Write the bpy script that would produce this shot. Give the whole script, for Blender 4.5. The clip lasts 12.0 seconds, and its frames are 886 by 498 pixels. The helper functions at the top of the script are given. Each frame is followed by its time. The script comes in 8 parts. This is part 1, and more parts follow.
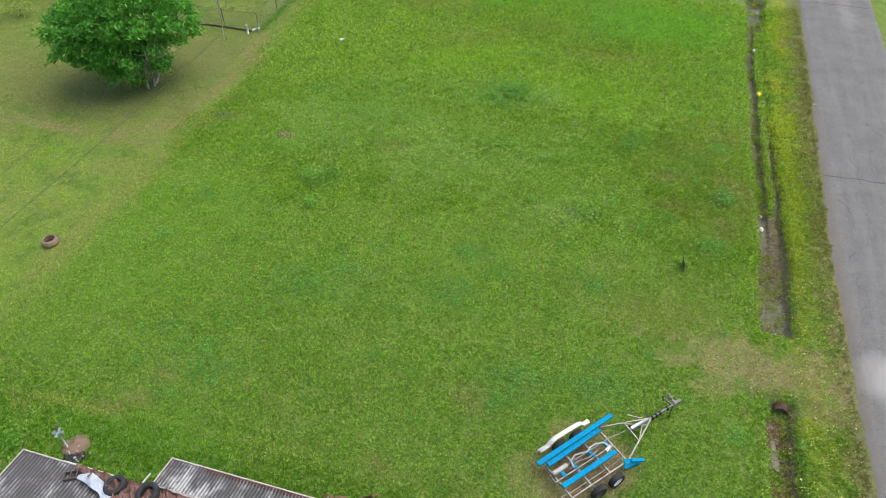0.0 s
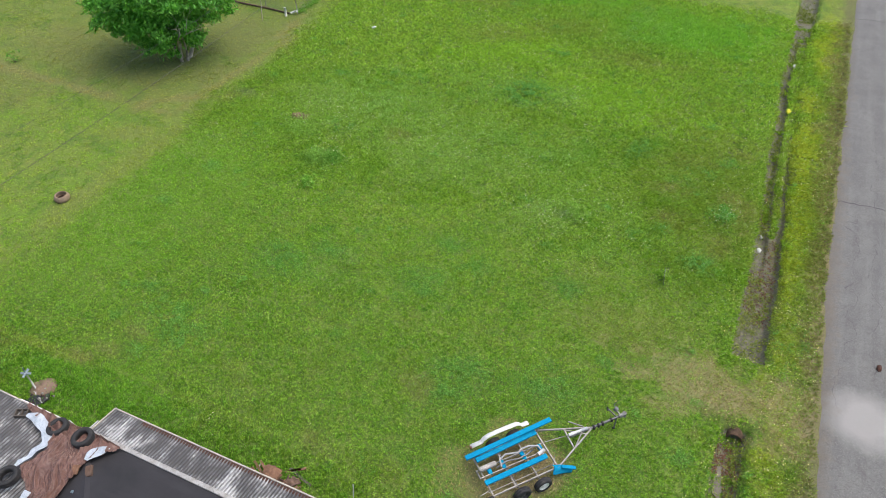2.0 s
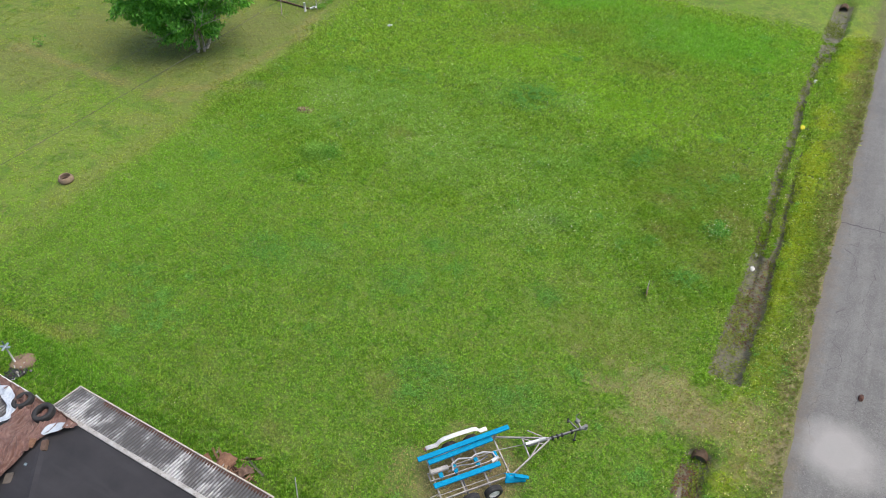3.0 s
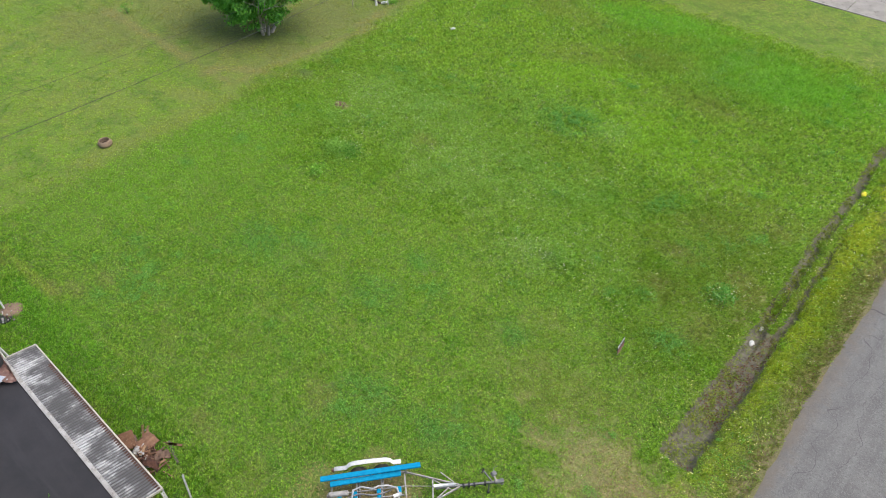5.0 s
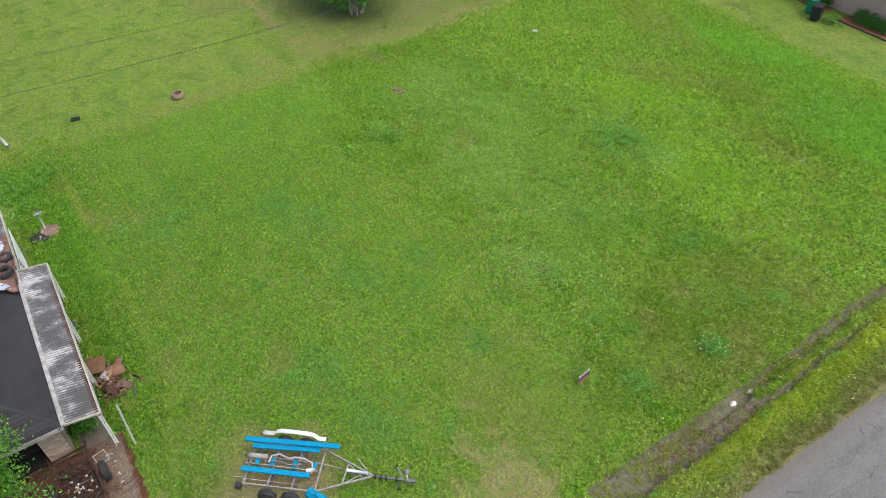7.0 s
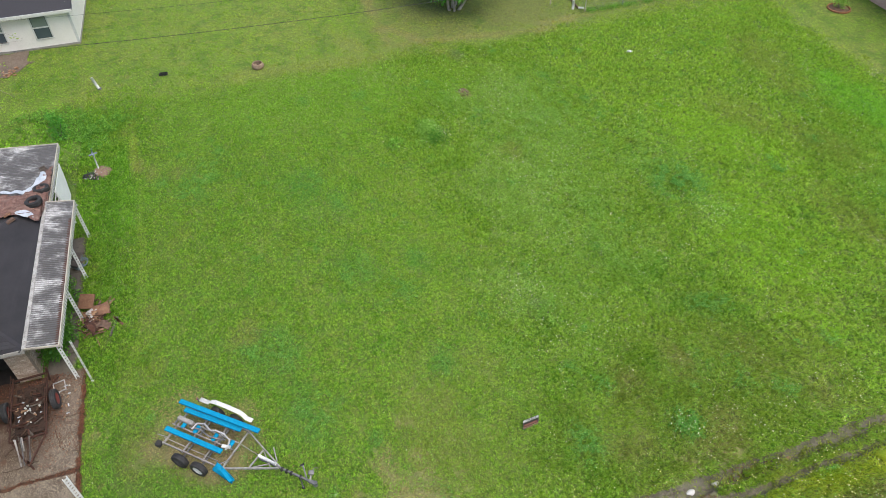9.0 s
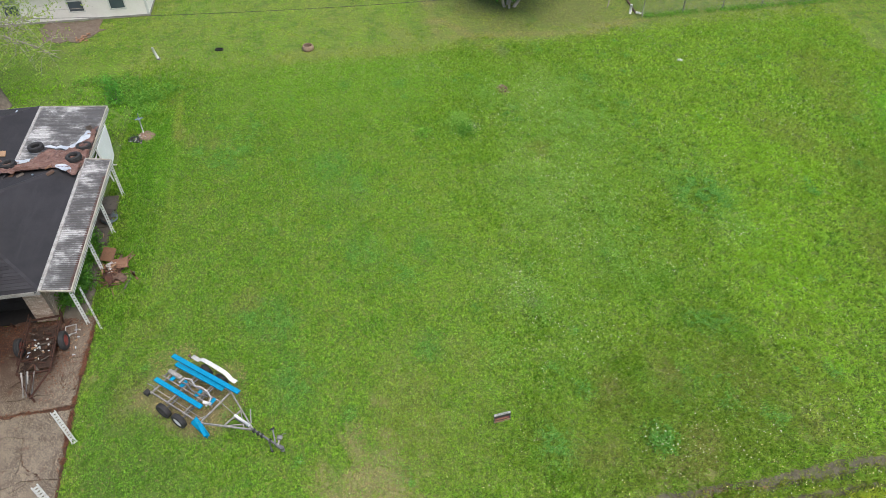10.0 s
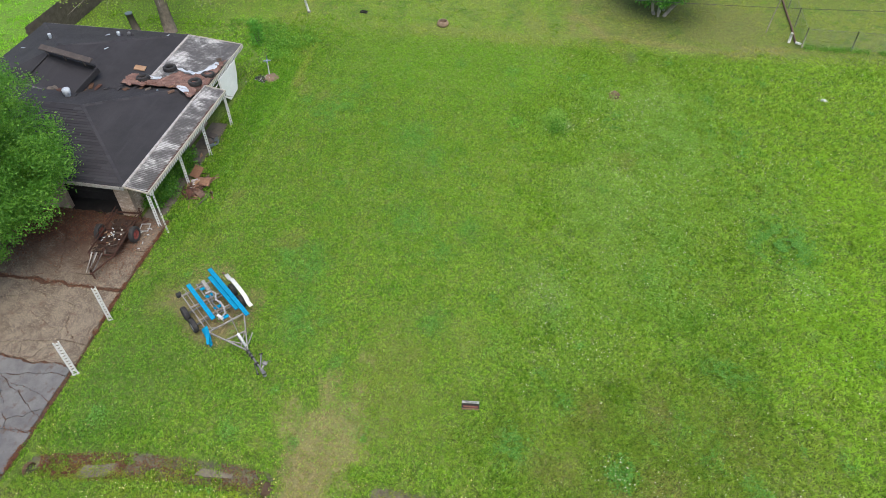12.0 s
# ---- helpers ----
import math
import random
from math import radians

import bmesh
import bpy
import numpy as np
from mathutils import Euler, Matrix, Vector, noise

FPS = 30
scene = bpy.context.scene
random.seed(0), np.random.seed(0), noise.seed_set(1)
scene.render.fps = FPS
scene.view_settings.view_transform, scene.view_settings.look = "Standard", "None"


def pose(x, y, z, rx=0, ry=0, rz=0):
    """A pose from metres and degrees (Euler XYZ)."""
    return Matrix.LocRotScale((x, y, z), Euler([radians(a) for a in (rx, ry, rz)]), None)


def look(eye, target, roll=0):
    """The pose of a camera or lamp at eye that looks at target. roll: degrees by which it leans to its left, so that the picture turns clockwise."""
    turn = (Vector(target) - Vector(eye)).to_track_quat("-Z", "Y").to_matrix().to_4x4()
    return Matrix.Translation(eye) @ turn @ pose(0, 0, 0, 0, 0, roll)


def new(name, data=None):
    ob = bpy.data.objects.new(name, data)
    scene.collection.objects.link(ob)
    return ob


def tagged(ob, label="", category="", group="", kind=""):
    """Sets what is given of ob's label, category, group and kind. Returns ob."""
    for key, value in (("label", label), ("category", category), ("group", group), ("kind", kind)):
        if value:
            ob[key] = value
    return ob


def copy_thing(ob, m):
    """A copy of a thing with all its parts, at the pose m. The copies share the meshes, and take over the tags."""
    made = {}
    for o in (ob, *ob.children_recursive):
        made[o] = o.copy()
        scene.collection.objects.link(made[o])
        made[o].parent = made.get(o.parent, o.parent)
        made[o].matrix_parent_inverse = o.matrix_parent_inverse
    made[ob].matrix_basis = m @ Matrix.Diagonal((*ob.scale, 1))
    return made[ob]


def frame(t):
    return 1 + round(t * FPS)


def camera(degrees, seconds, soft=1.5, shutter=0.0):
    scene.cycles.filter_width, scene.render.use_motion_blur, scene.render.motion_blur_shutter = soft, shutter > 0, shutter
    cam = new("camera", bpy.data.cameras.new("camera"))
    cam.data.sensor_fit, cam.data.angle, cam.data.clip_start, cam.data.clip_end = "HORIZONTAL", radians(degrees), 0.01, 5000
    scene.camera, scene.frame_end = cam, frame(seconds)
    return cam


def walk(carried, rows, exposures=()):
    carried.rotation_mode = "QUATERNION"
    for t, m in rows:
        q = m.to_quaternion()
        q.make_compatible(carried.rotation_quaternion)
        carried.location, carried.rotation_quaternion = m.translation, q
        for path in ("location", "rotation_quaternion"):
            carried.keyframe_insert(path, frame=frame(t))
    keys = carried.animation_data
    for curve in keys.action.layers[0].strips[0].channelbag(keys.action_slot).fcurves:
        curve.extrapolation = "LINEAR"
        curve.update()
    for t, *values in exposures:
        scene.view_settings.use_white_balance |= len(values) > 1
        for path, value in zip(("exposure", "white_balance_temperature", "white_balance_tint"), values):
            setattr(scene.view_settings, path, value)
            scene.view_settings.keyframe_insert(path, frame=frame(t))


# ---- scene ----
cam = camera(64.6, 12.0, soft=0.7)
PATH = [
    (0, (0.308, 0.359, 21.432), (-0.12, 1.749, 20.059), -1.0),
    (0.5, (1.189, 0.524, 21.346), (0.706, 1.897, 19.974), -1.1),
    (1, (2.112, 0.724, 21.275), (1.582, 2.08, 19.903), -1.0),
    (1.5, (3.126, 1.09, 21.262), (2.553, 2.425, 19.887), -1.0),
    (2, (4.135, 1.462, 21.3), (3.52, 2.776, 19.923), -1.0),
    (2.5, (5.235, 1.926, 21.253), (4.566, 3.214, 19.878), -1.0),
    (3, (6.33, 2.645, 21.182), (5.61, 3.908, 19.809), -1.0),
    (3.2, (6.675, 2.984, 21.145), (5.937, 4.238, 19.773), -0.9),
    (4.8, (9.677, 6.478, 21.563), (8.734, 7.566, 20.175), -0.5),
    (5, (10.117, 6.965, 21.443), (9.143, 8.029, 20.058), -0.8),
    (5.5, (11.141, 7.932, 21.365), (10.101, 8.936, 19.982), -0.6),
    (6, (12.136, 8.911, 21.364), (11.035, 9.845, 19.981), -0.6),
    (6.5, (13.017, 9.953, 21.339), (11.86, 10.816, 19.955), -0.5),
    (7, (13.734, 11.206, 21.469), (12.53, 11.989, 20.077), -0.6),
    (7.2, (13.95, 11.733, 21.462), (12.73, 12.485, 20.068), -0.5),
    (8.8, (15.286, 16.643, 21.185), (13.925, 17.094, 19.791), -0.9),
    (9, (15.481, 17.182, 21.158), (14.106, 17.595, 19.766), -0.8),
    (9.5, (15.966, 18.572, 21.147), (14.566, 18.884, 19.753), -0.8),
    (10, (16.585, 19.896, 21.065), (15.165, 20.103, 19.672), -0.9),
    (10.5, (17.091, 21.22, 21.012), (15.661, 21.304, 19.617), -0.9),
    (11, (17.34, 22.608, 20.989), (15.91, 22.57, 19.591), -0.9),
    (11.5, (17.275, 24.072, 20.944), (15.856, 23.909, 19.545), -1.1),
    (12, (17.133, 25.475, 20.919), (15.733, 25.196, 19.518), -1.0),
]
walk(cam, [(t, look(eye, target, roll)) for t, eye, target, roll in PATH])

# ---- light: an overcast day, broad soft sun behind cloud ----
world = bpy.data.worlds.new("overcast_sky")
scene.world = world
world.use_nodes = True
wn = world.node_tree
sky = wn.nodes.new("ShaderNodeTexSky")
sky.sky_type = 'NISHITA'
sky.sun_disc = False
sky.sun_elevation = radians(68)
sky.sun_rotation = radians(58)
sky.air_density, sky.dust_density, sky.ozone_density = 1.0, 4.0, 1.0
wn.links.new(sky.outputs[0], wn.nodes["Background"].inputs[0])
wn.nodes["Background"].inputs[1].default_value = 0.15
sun_data = bpy.data.lights.new("sun", 'SUN')
sun_data.energy, sun_data.angle, sun_data.color = 1.0, radians(60), (1.0, 0.97, 0.92)
sun = new("sun", sun_data)
sun.matrix_world = look((20, 13, 60), (0, 0, 0))
scene.view_settings.exposure = 0.85


# ---- node helpers ----
class Graph:
    """A small writer of node trees."""

    def __init__(self, tree):
        self.t = tree
        self.made = {}

    def n(self, kind, operation=None, feature=None, data_type=None, blend_type=None, vector_type=None):
        node = self.t.nodes.new(kind)
        if operation:
            node.operation = operation
        if feature:
            node.feature = feature
        if data_type:
            node.data_type = data_type
        if blend_type:
            node.blend_type = blend_type
        if vector_type:
            node.vector_type = vector_type
        return node

    def link(self, a, b):
        self.t.links.new(a, b)

    def put(self, socket, value):
        if isinstance(value, bpy.types.NodeSocket):
            self.link(value, socket)
        elif isinstance(value, (tuple, list)) and len(value) == 3 and socket.type == 'RGBA':
            socket.default_value = (*value, 1)
        else:
            socket.default_value = value

    def pos(self):
        if "pos" not in self.made:
            self.made["pos"] = self.n("ShaderNodeNewGeometry").outputs["Position"]
        return self.made["pos"]

    def island(self):
        return self.n("ShaderNodeNewGeometry").outputs["Random Per Island"]

    def each(self):
        return self.n("ShaderNodeObjectInfo").outputs["Random"]

    def noise(self, scale, detail=3.0, rough=0.55, stretch=None, distort=0.0):
        node = self.n("ShaderNodeTexNoise")
        v = self.pos()
        if stretch:
            m = self.n("ShaderNodeMapping")
            m.inputs["Scale"].default_value = stretch
            self.link(v, m.inputs[0])
            v = m.outputs[0]
        self.link(v, node.inputs["Vector"])
        node.inputs["Scale"].default_value = scale
        node.inputs["Detail"].default_value = detail
        node.inputs["Roughness"].default_value = rough
        node.inputs["Distortion"].default_value = distort
        return node.outputs["Fac"]

    def span(self, v, a, b, lo=0.0, hi=1.0):
        m = self.n("ShaderNodeMapRange")
        self.put(m.inputs[0], v)
        for i, x in ((1, a), (2, b), (3, lo), (4, hi)):
            m.inputs[i].default_value = x
        return m.outputs[0]

    def math(self, op, a, b=0.0, c=0.0):
        m = self.n("ShaderNodeMath", operation=op)
        self.put(m.inputs[0], a)
        self.put(m.inputs[1], b)
        self.put(m.inputs[2], c)
        return m.outputs[0]

    def mix(self, f, a, b, blend='MIX'):
        m = self.n("ShaderNodeMix", data_type='RGBA', blend_type=blend)
        self.put(m.inputs[0], f)
        self.put(m.inputs[6], a)
        self.put(m.inputs[7], b)
        return m.outputs[2]

    def spot(self, x, y, rx, ry, turn=0.0, rag=0.6, scale=0.9):
        """1 inside a ragged patch of the ground round (x, y)."""
        m = self.n("ShaderNodeMapping", vector_type='TEXTURE')
        m.inputs["Location"].default_value = (x, y, 0)
        m.inputs["Rotation"].default_value = (0, 0, radians(turn))
        m.inputs["Scale"].default_value = (rx, ry, 1000)
        self.link(self.pos(), m.inputs[0])
        ln = self.n("ShaderNodeVectorMath", operation='LENGTH')
        self.link(m.outputs[0], ln.inputs[0])
        if scale not in self.made:
            self.made[scale] = self.span(self.noise(scale, 4.0), 0.2, 0.8, -1.0, 1.0)
        r = self.math('MULTIPLY_ADD', self.made[scale], rag, ln.outputs["Value"])
        return self.span(r, 1.35, 0.55)

    def cells(self, scale):
        """A random value for each pebble-like cell."""
        vor = self.n("ShaderNodeTexVoronoi", feature='F1')
        self.link(self.pos(), vor.inputs["Vector"])
        vor.inputs["Scale"].default_value = scale
        s = self.n("ShaderNodeSeparateColor")
        self.link(vor.outputs["Color"], s.inputs[0])
        return s.outputs[0]

    def axis(self, i):
        s = self.n("ShaderNodeSeparateXYZ")
        self.link(self.pos(), s.inputs[0])
        return s.outputs[i]


def material(name, make, rough=0.8, metal=0.0, spec=0.3, bump=None, thin=0.0):
    """make(g) gives the colour, or (colour, roughness)."""
    m = bpy.data.materials.new(name)
    m.use_nodes = True
    g = Graph(m.node_tree)
    b = m.node_tree.nodes["Principled BSDF"]
    c = make(g)
    r = rough
    if isinstance(c, tuple) and len(c) == 2:
        c, r = c
    g.put(b.inputs["Base Color"], c)
    g.put(b.inputs["Roughness"], r)
    b.inputs["Metallic"].default_value = metal
    b.inputs["Specular IOR Level"].default_value = spec
    if thin:
        # a leaf lets part of the light through
        tr = g.n("ShaderNodeBsdfTranslucent")
        g.link(g.mix(1.0, c, (thin, thin * 0.96, thin * 0.55), 'MULTIPLY'), tr.inputs["Color"])
        both = g.n("ShaderNodeAddShader")
        g.link(b.outputs[0], both.inputs[0])
        g.link(tr.outputs[0], both.inputs[1])
        g.link(both.outputs[0], m.node_tree.nodes["Material Output"].inputs["Surface"])
    if bump:
        scale, depth = bump
        bn = g.n("ShaderNodeBump")
        bn.inputs["Distance"].default_value = depth
        bn.inputs["Strength"].default_value = 0.8
        g.link(g.noise(scale, 5.0, 0.65), bn.inputs["Height"])
        g.link(bn.outputs[0], b.inputs["Normal"])
    return m


def worn(a, b, scale=3.0, c=None, fine=40.0):
    """A maker of colour: a worn to b in patches, with fine grain and dirt c."""
    def make(g):
        col = g.mix(g.span(g.noise(scale, 5.0, 0.65), 0.38, 0.62), a, b)
        if c:
            col = g.mix(g.span(g.noise(scale * 2.3, 6.0, 0.7), 0.56, 0.68), col, c)
        return g.mix(g.span(g.noise(fine, 2.0), 0.3, 0.7, 0.0, 0.35), col, g.mix(0.5, col, (0.02, 0.018, 0.015)))
    return make


# ---- the colour of the sward, shared by soil, blades and weeds ----
sward = bpy.data.node_groups.new("sward", "ShaderNodeTree")
sward.interface.new_socket("Color", in_out='OUTPUT', socket_type='NodeSocketColor')
sward.interface.new_socket("Dry", in_out='OUTPUT', socket_type='NodeSocketFloat')
sg = Graph(sward)
LUSH, MID, PALE = (0.096, 0.212, 0.011), (0.139, 0.252, 0.015), (0.192, 0.275, 0.036)
col = sg.mix(sg.span(sg.noise(0.55, 4.0, 0.6), 0.36, 0.64), LUSH, MID)
col = sg.mix(sg.span(sg.noise(0.16, 4.0, 0.6), 0.48, 0.70, 0.0, 0.75), col, PALE)
col = sg.mix(sg.span(sg.noise(3.6, 4.0, 0.65), 0.52, 0.66, 0.0, 0.45), col, (0.175, 0.315, 0.045))
col = sg.mix(sg.span(sg.noise(2.9, 4.0, 0.65, stretch=(1, 1, 0.3)), 0.47, 0.34, 0.0, 0.45), col, (0.060, 0.160, 0.010))
# the closely mown yard in the west, and the one in the north
rim = sg.math('ADD', sg.axis(0), sg.span(sg.axis(1), 25.0, 26.4, 0.0, 0.85))
west = sg.span(sg.math('ADD', rim, sg.span(sg.noise(0.9, 5.0, 0.7), 0.2, 0.8, -0.9, 0.9)), -20.6, -23.4)
north = sg.span(sg.math('ADD', sg.axis(1), sg.span(sg.noise(0.5, 3.0), 0.2, 0.8, -0.9, 0.9)), 51.0, 52.2)
mown = sg.math('MAXIMUM', west, north)
south = sg.span(sg.axis(1), 27.5, 23.5)
lawn = sg.mix(sg.math('MAXIMUM', south, north), (0.146, 0.200, 0.030), (0.152, 0.270, 0.020))
lawn = sg.mix(sg.span(sg.axis(1), 16.0, 9.0, 0.0, 0.8), lawn, (0.120, 0.225, 0.018))
lawn = sg.mix(sg.span(sg.noise(0.22, 5.0, 0.62), 0.44, 0.58, 0.0, 0.65), lawn, (0.205, 0.250, 0.045))
lawn = sg.mix(sg.span(sg.noise(0.8, 5.0, 0.68), 0.50, 0.60, 0.0, 0.8), lawn, (0.060, 0.155, 0.008))
lawn = sg.mix(sg.span(sg.noise(1.9, 5.0, 0.7), 0.53, 0.63, 0.0, 0.65), lawn, (0.250, 0.255, 0.070))
col = sg.mix(sg.span(sg.axis(1), 22.0, 11.0, 0.0, 0.70), col, (0.072, 0.148, 0.013))
col = sg.mix(sg.math('MULTIPLY', sg.span(sg.noise(0.33, 4.0, 0.6, stretch=(1, 0.8, 0)), 0.49, 0.60, 0.0, 0.60), sg.span(sg.axis(1), 15.0, 30.0, 0.15, 1.0)), col, (0.200, 0.310, 0.026))
col = sg.mix(sg.span(sg.axis(1), 20.0, 36.0, 0.0, 0.45), col, (0.226, 0.318, 0.046))
# thin olive and brown places, and darker leafy ones
col = sg.mix(sg.span(sg.noise(1.7, 4.0, 0.65), 0.53, 0.62, 0.0, 0.55), col, (0.185, 0.215, 0.045))
col = sg.mix(sg.span(sg.noise(0.75, 5.0, 0.72, stretch=(1, 1, 0)), 0.55, 0.68, 0.0, 0.52), col, (0.186, 0.188, 0.046))
col = sg.mix(sg.span(sg.noise(1.05, 5.0, 0.65, stretch=(1.1, 0.9, 0)), 0.54, 0.64, 0.0, 0.60), col, (0.062, 0.190, 0.022))
# weedy clumps, dead stalks and gaps in the rough middle of the lot
weedy = sg.math('MULTIPLY', sg.span(sg.axis(1), 21.5, 26.0), sg.span(sg.axis(1), 46.0, 36.0, 0.35, 1.0))
weedy = sg.math('MULTIPLY', weedy, sg.span(sg.noise(0.30, 3.0, 0.6), 0.36, 0.56, 0.25, 1.0))
clumps = sg.noise(3.6, 4.0, 0.72, stretch=(1, 1, 0.4))
col = sg.mix(sg.math('MULTIPLY', weedy, sg.span(clumps, 0.53, 0.62, 0.0, 0.75)), col, (0.290, 0.392, 0.085))
col = sg.mix(sg.math('MULTIPLY', weedy, sg.span(clumps, 0.47, 0.39, 0.0, 0.75)), col, (0.112, 0.138, 0.030))
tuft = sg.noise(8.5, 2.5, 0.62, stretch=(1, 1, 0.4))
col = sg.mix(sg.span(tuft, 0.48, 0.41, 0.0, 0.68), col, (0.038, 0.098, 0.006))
col = sg.mix(sg.span(tuft, 0.53, 0.60, 0.0, 0.55), col, (0.242, 0.390, 0.044))
col = sg.mix(mown, col, lawn)
col = sg.mix(sg.span(sg.axis(1), -5.6, -5.8), col, (0.150, 0.345, 0.030))


# patches of other growth, dry and bare places are laid over it by place
over = sg.n("ShaderNodeAttribute")
over.attribute_name = "sward_patch"
col = sg.mix(over.outputs["Alpha"], col, over.outputs["Color"])
rim = sg.math('ADD', sg.axis(0), sg.span(sg.noise(1.8, 4.0, 0.7), 0.3, 0.7, -0.2, 0.2))
col = sg.mix(sg.math('MULTIPLY', sg.span(rim, 9.70, 10.0, 0.0, 0.85), sg.span(sg.axis(0), 12.6, 12.5)), col, (0.150, 0.115, 0.070))
worn_out = sg.n("ShaderNodeAttribute")
worn_out.attribute_name = "sward_dry"
out = sg.n("NodeGroupOutput")
sg.link(col, out.inputs[0])
sg.link(worn_out.outputs["Fac"], out.inputs[1])


def sward_node(g):
    node = g.n("ShaderNodeGroup")
    node.node_tree = sward
    return node


def make_soil(g):
    s = sward_node(g)
    thatch = g.mix(g.span(g.noise(12.0, 4.0, 0.7), 0.42, 0.60), (0.120, 0.125, 0.034), (0.026, 0.042, 0.008))
    c = g.mix(g.span(g.noise(3.0, 4.0, 0.7), 0.3, 0.7, 0.35, 0.85), thatch, s.outputs[0])
    grain = g.cells(55.0)
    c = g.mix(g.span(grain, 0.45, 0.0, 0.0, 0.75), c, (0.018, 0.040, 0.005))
    c = g.mix(g.span(grain, 0.60, 1.0, 0.0, 0.55), c, (0.200, 0.300, 0.060))
    straw = g.mix(g.cells(30.0), (0.085, 0.070, 0.030), (0.300, 0.255, 0.130))
    c = g.mix(g.math('MULTIPLY', s.outputs[1], 0.9), c, g.mix(0.55, s.outputs[0], straw))
    # wet mud and dead leaves where the ditch lies below the sward
    low = g.span(g.math('ADD', g.axis(2), g.span(g.noise(2.6, 4.0, 0.7), 0.25, 0.75, -0.05, 0.05)), -0.30, -0.40)
    mud = g.mix(g.span(g.noise(3.2, 5.0, 0.7), 0.45, 0.6), (0.088, 0.082, 0.058), (0.146, 0.134, 0.098))
    mud = g.mix(g.span(g.cells(16.0), 0.55, 0.95, 0.0, 0.55), mud, (0.170, 0.148, 0.105))
    mud = g.mix(g.span(g.cells(11.0), 0.35, 0.05, 0.0, 0.7), mud, (0.055, 0.046, 0.030))
    mud = g.mix(g.span(g.noise(5.0, 4.0, 0.7), 0.51, 0.61, 0.0, 0.75), mud, (0.105, 0.135, 0.026))
    mud = g.mix(g.span(g.noise(9.0, 4.0, 0.7), 0.60, 0.68, 0.0, 0.6), mud, (0.11, 0.055, 0.030))
    c = g.mix(low, c, mud)
    return c, g.span(low, 0.0, 1.0, 0.95, 0.55)


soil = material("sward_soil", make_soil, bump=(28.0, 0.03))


def make_blade(g, scale=10.0, dark=0.68, vary=0.62):
    s = sward_node(g)
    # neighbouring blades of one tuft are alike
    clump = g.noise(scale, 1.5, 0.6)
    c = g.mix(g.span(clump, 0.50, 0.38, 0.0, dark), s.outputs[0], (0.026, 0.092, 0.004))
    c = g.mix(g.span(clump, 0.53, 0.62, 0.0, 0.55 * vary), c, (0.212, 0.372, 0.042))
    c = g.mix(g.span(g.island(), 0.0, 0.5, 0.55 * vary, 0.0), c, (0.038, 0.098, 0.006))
    c = g.mix(g.span(g.island(), 0.62, 0.92, 0.0, 0.62 * vary), c, (0.260, 0.405, 0.058))
    return c


def make_lawn_blade(g):
    s = sward_node(g)
    clump = g.noise(6.0, 4.0, 0.7)
    c = g.mix(g.span(clump, 0.50, 0.39, 0.0, 0.50), s.outputs[0], (0.065, 0.125, 0.012))
    c = g.mix(g.span(clump, 0.53, 0.65, 0.0, 0.30), c, (0.225, 0.295, 0.062))
    c = g.mix(g.span(g.island(), 0.0, 0.5, 0.35, 0.0), c, (0.055, 0.110, 0.012))
    return g.mix(g.span(g.island(), 0.75, 1.0, 0.0, 0.25), c, (0.22, 0.30, 0.07))


lawn_blade = material("mown_lawn_blades", make_lawn_blade, rough=0.7, spec=0.08, thin=0.7)
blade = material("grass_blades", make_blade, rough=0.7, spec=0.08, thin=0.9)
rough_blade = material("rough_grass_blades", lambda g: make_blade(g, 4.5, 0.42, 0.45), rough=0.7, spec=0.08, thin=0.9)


def make_weed(g):
    return g.mix(g.island(), (0.070, 0.190, 0.018), (0.190, 0.340, 0.060))


weed_leaf = material("weed_leaves", make_weed, rough=0.6, spec=0.12, thin=0.8)
ditch_weed = material("ditch_weed_leaves", lambda g: g.mix(g.island(), (0.11, 0.17, 0.012), (0.24, 0.28, 0.03)), rough=0.6)
pale_weed = material("grey_green_weed_leaves", lambda g: g.mix(g.island(), (0.10, 0.22, 0.028), (0.205, 0.335, 0.072)), rough=0.7, spec=0.08, thin=0.7)
clover_leaf = material("blue_green_clover_leaves", lambda g: g.mix(g.island(), (0.055, 0.165, 0.022), (0.155, 0.310, 0.075)), rough=0.7, spec=0.08, thin=0.7)
straw_blade = material("long_pale_grass_blades", lambda g: g.mix(g.island(), (0.13, 0.22, 0.02), (0.28, 0.37, 0.10)), rough=0.7, spec=0.08, thin=0.7)
dry_blade = material("dry_tan_grass_blades", lambda g: g.mix(g.island(), (0.10, 0.085, 0.035), (0.36, 0.29, 0.15)), rough=0.8, spec=0.05, thin=0.4)
petal_white = material("white_petals", lambda g: g.mix(g.island(), (0.66, 0.64, 0.44), (0.42, 0.47, 0.22)))
petal_yellow = material("yellow_petals", lambda g: g.mix(g.island(), (0.80, 0.70, 0.20), (0.78, 0.75, 0.42)))
petal_lawn = material("pale_yellow_petals", lambda g: g.mix(g.island(), (0.52, 0.48, 0.12), (0.50, 0.50, 0.25)))
dead_leaf = material("dead_leaves", lambda g: g.mix(g.island(), (0.070, 0.026, 0.014), (0.195, 0.085, 0.045)))


def leaf_mat(name, a, b, c, thin=0.9):
    def make(g):
        k = g.mix(g.island(), a, b)
        return g.mix(g.span(g.noise(1.1, 3.0), 0.42, 0.62, 0.0, 0.8), k, c)
    return material(name, make, rough=0.55, spec=0.2, thin=thin)


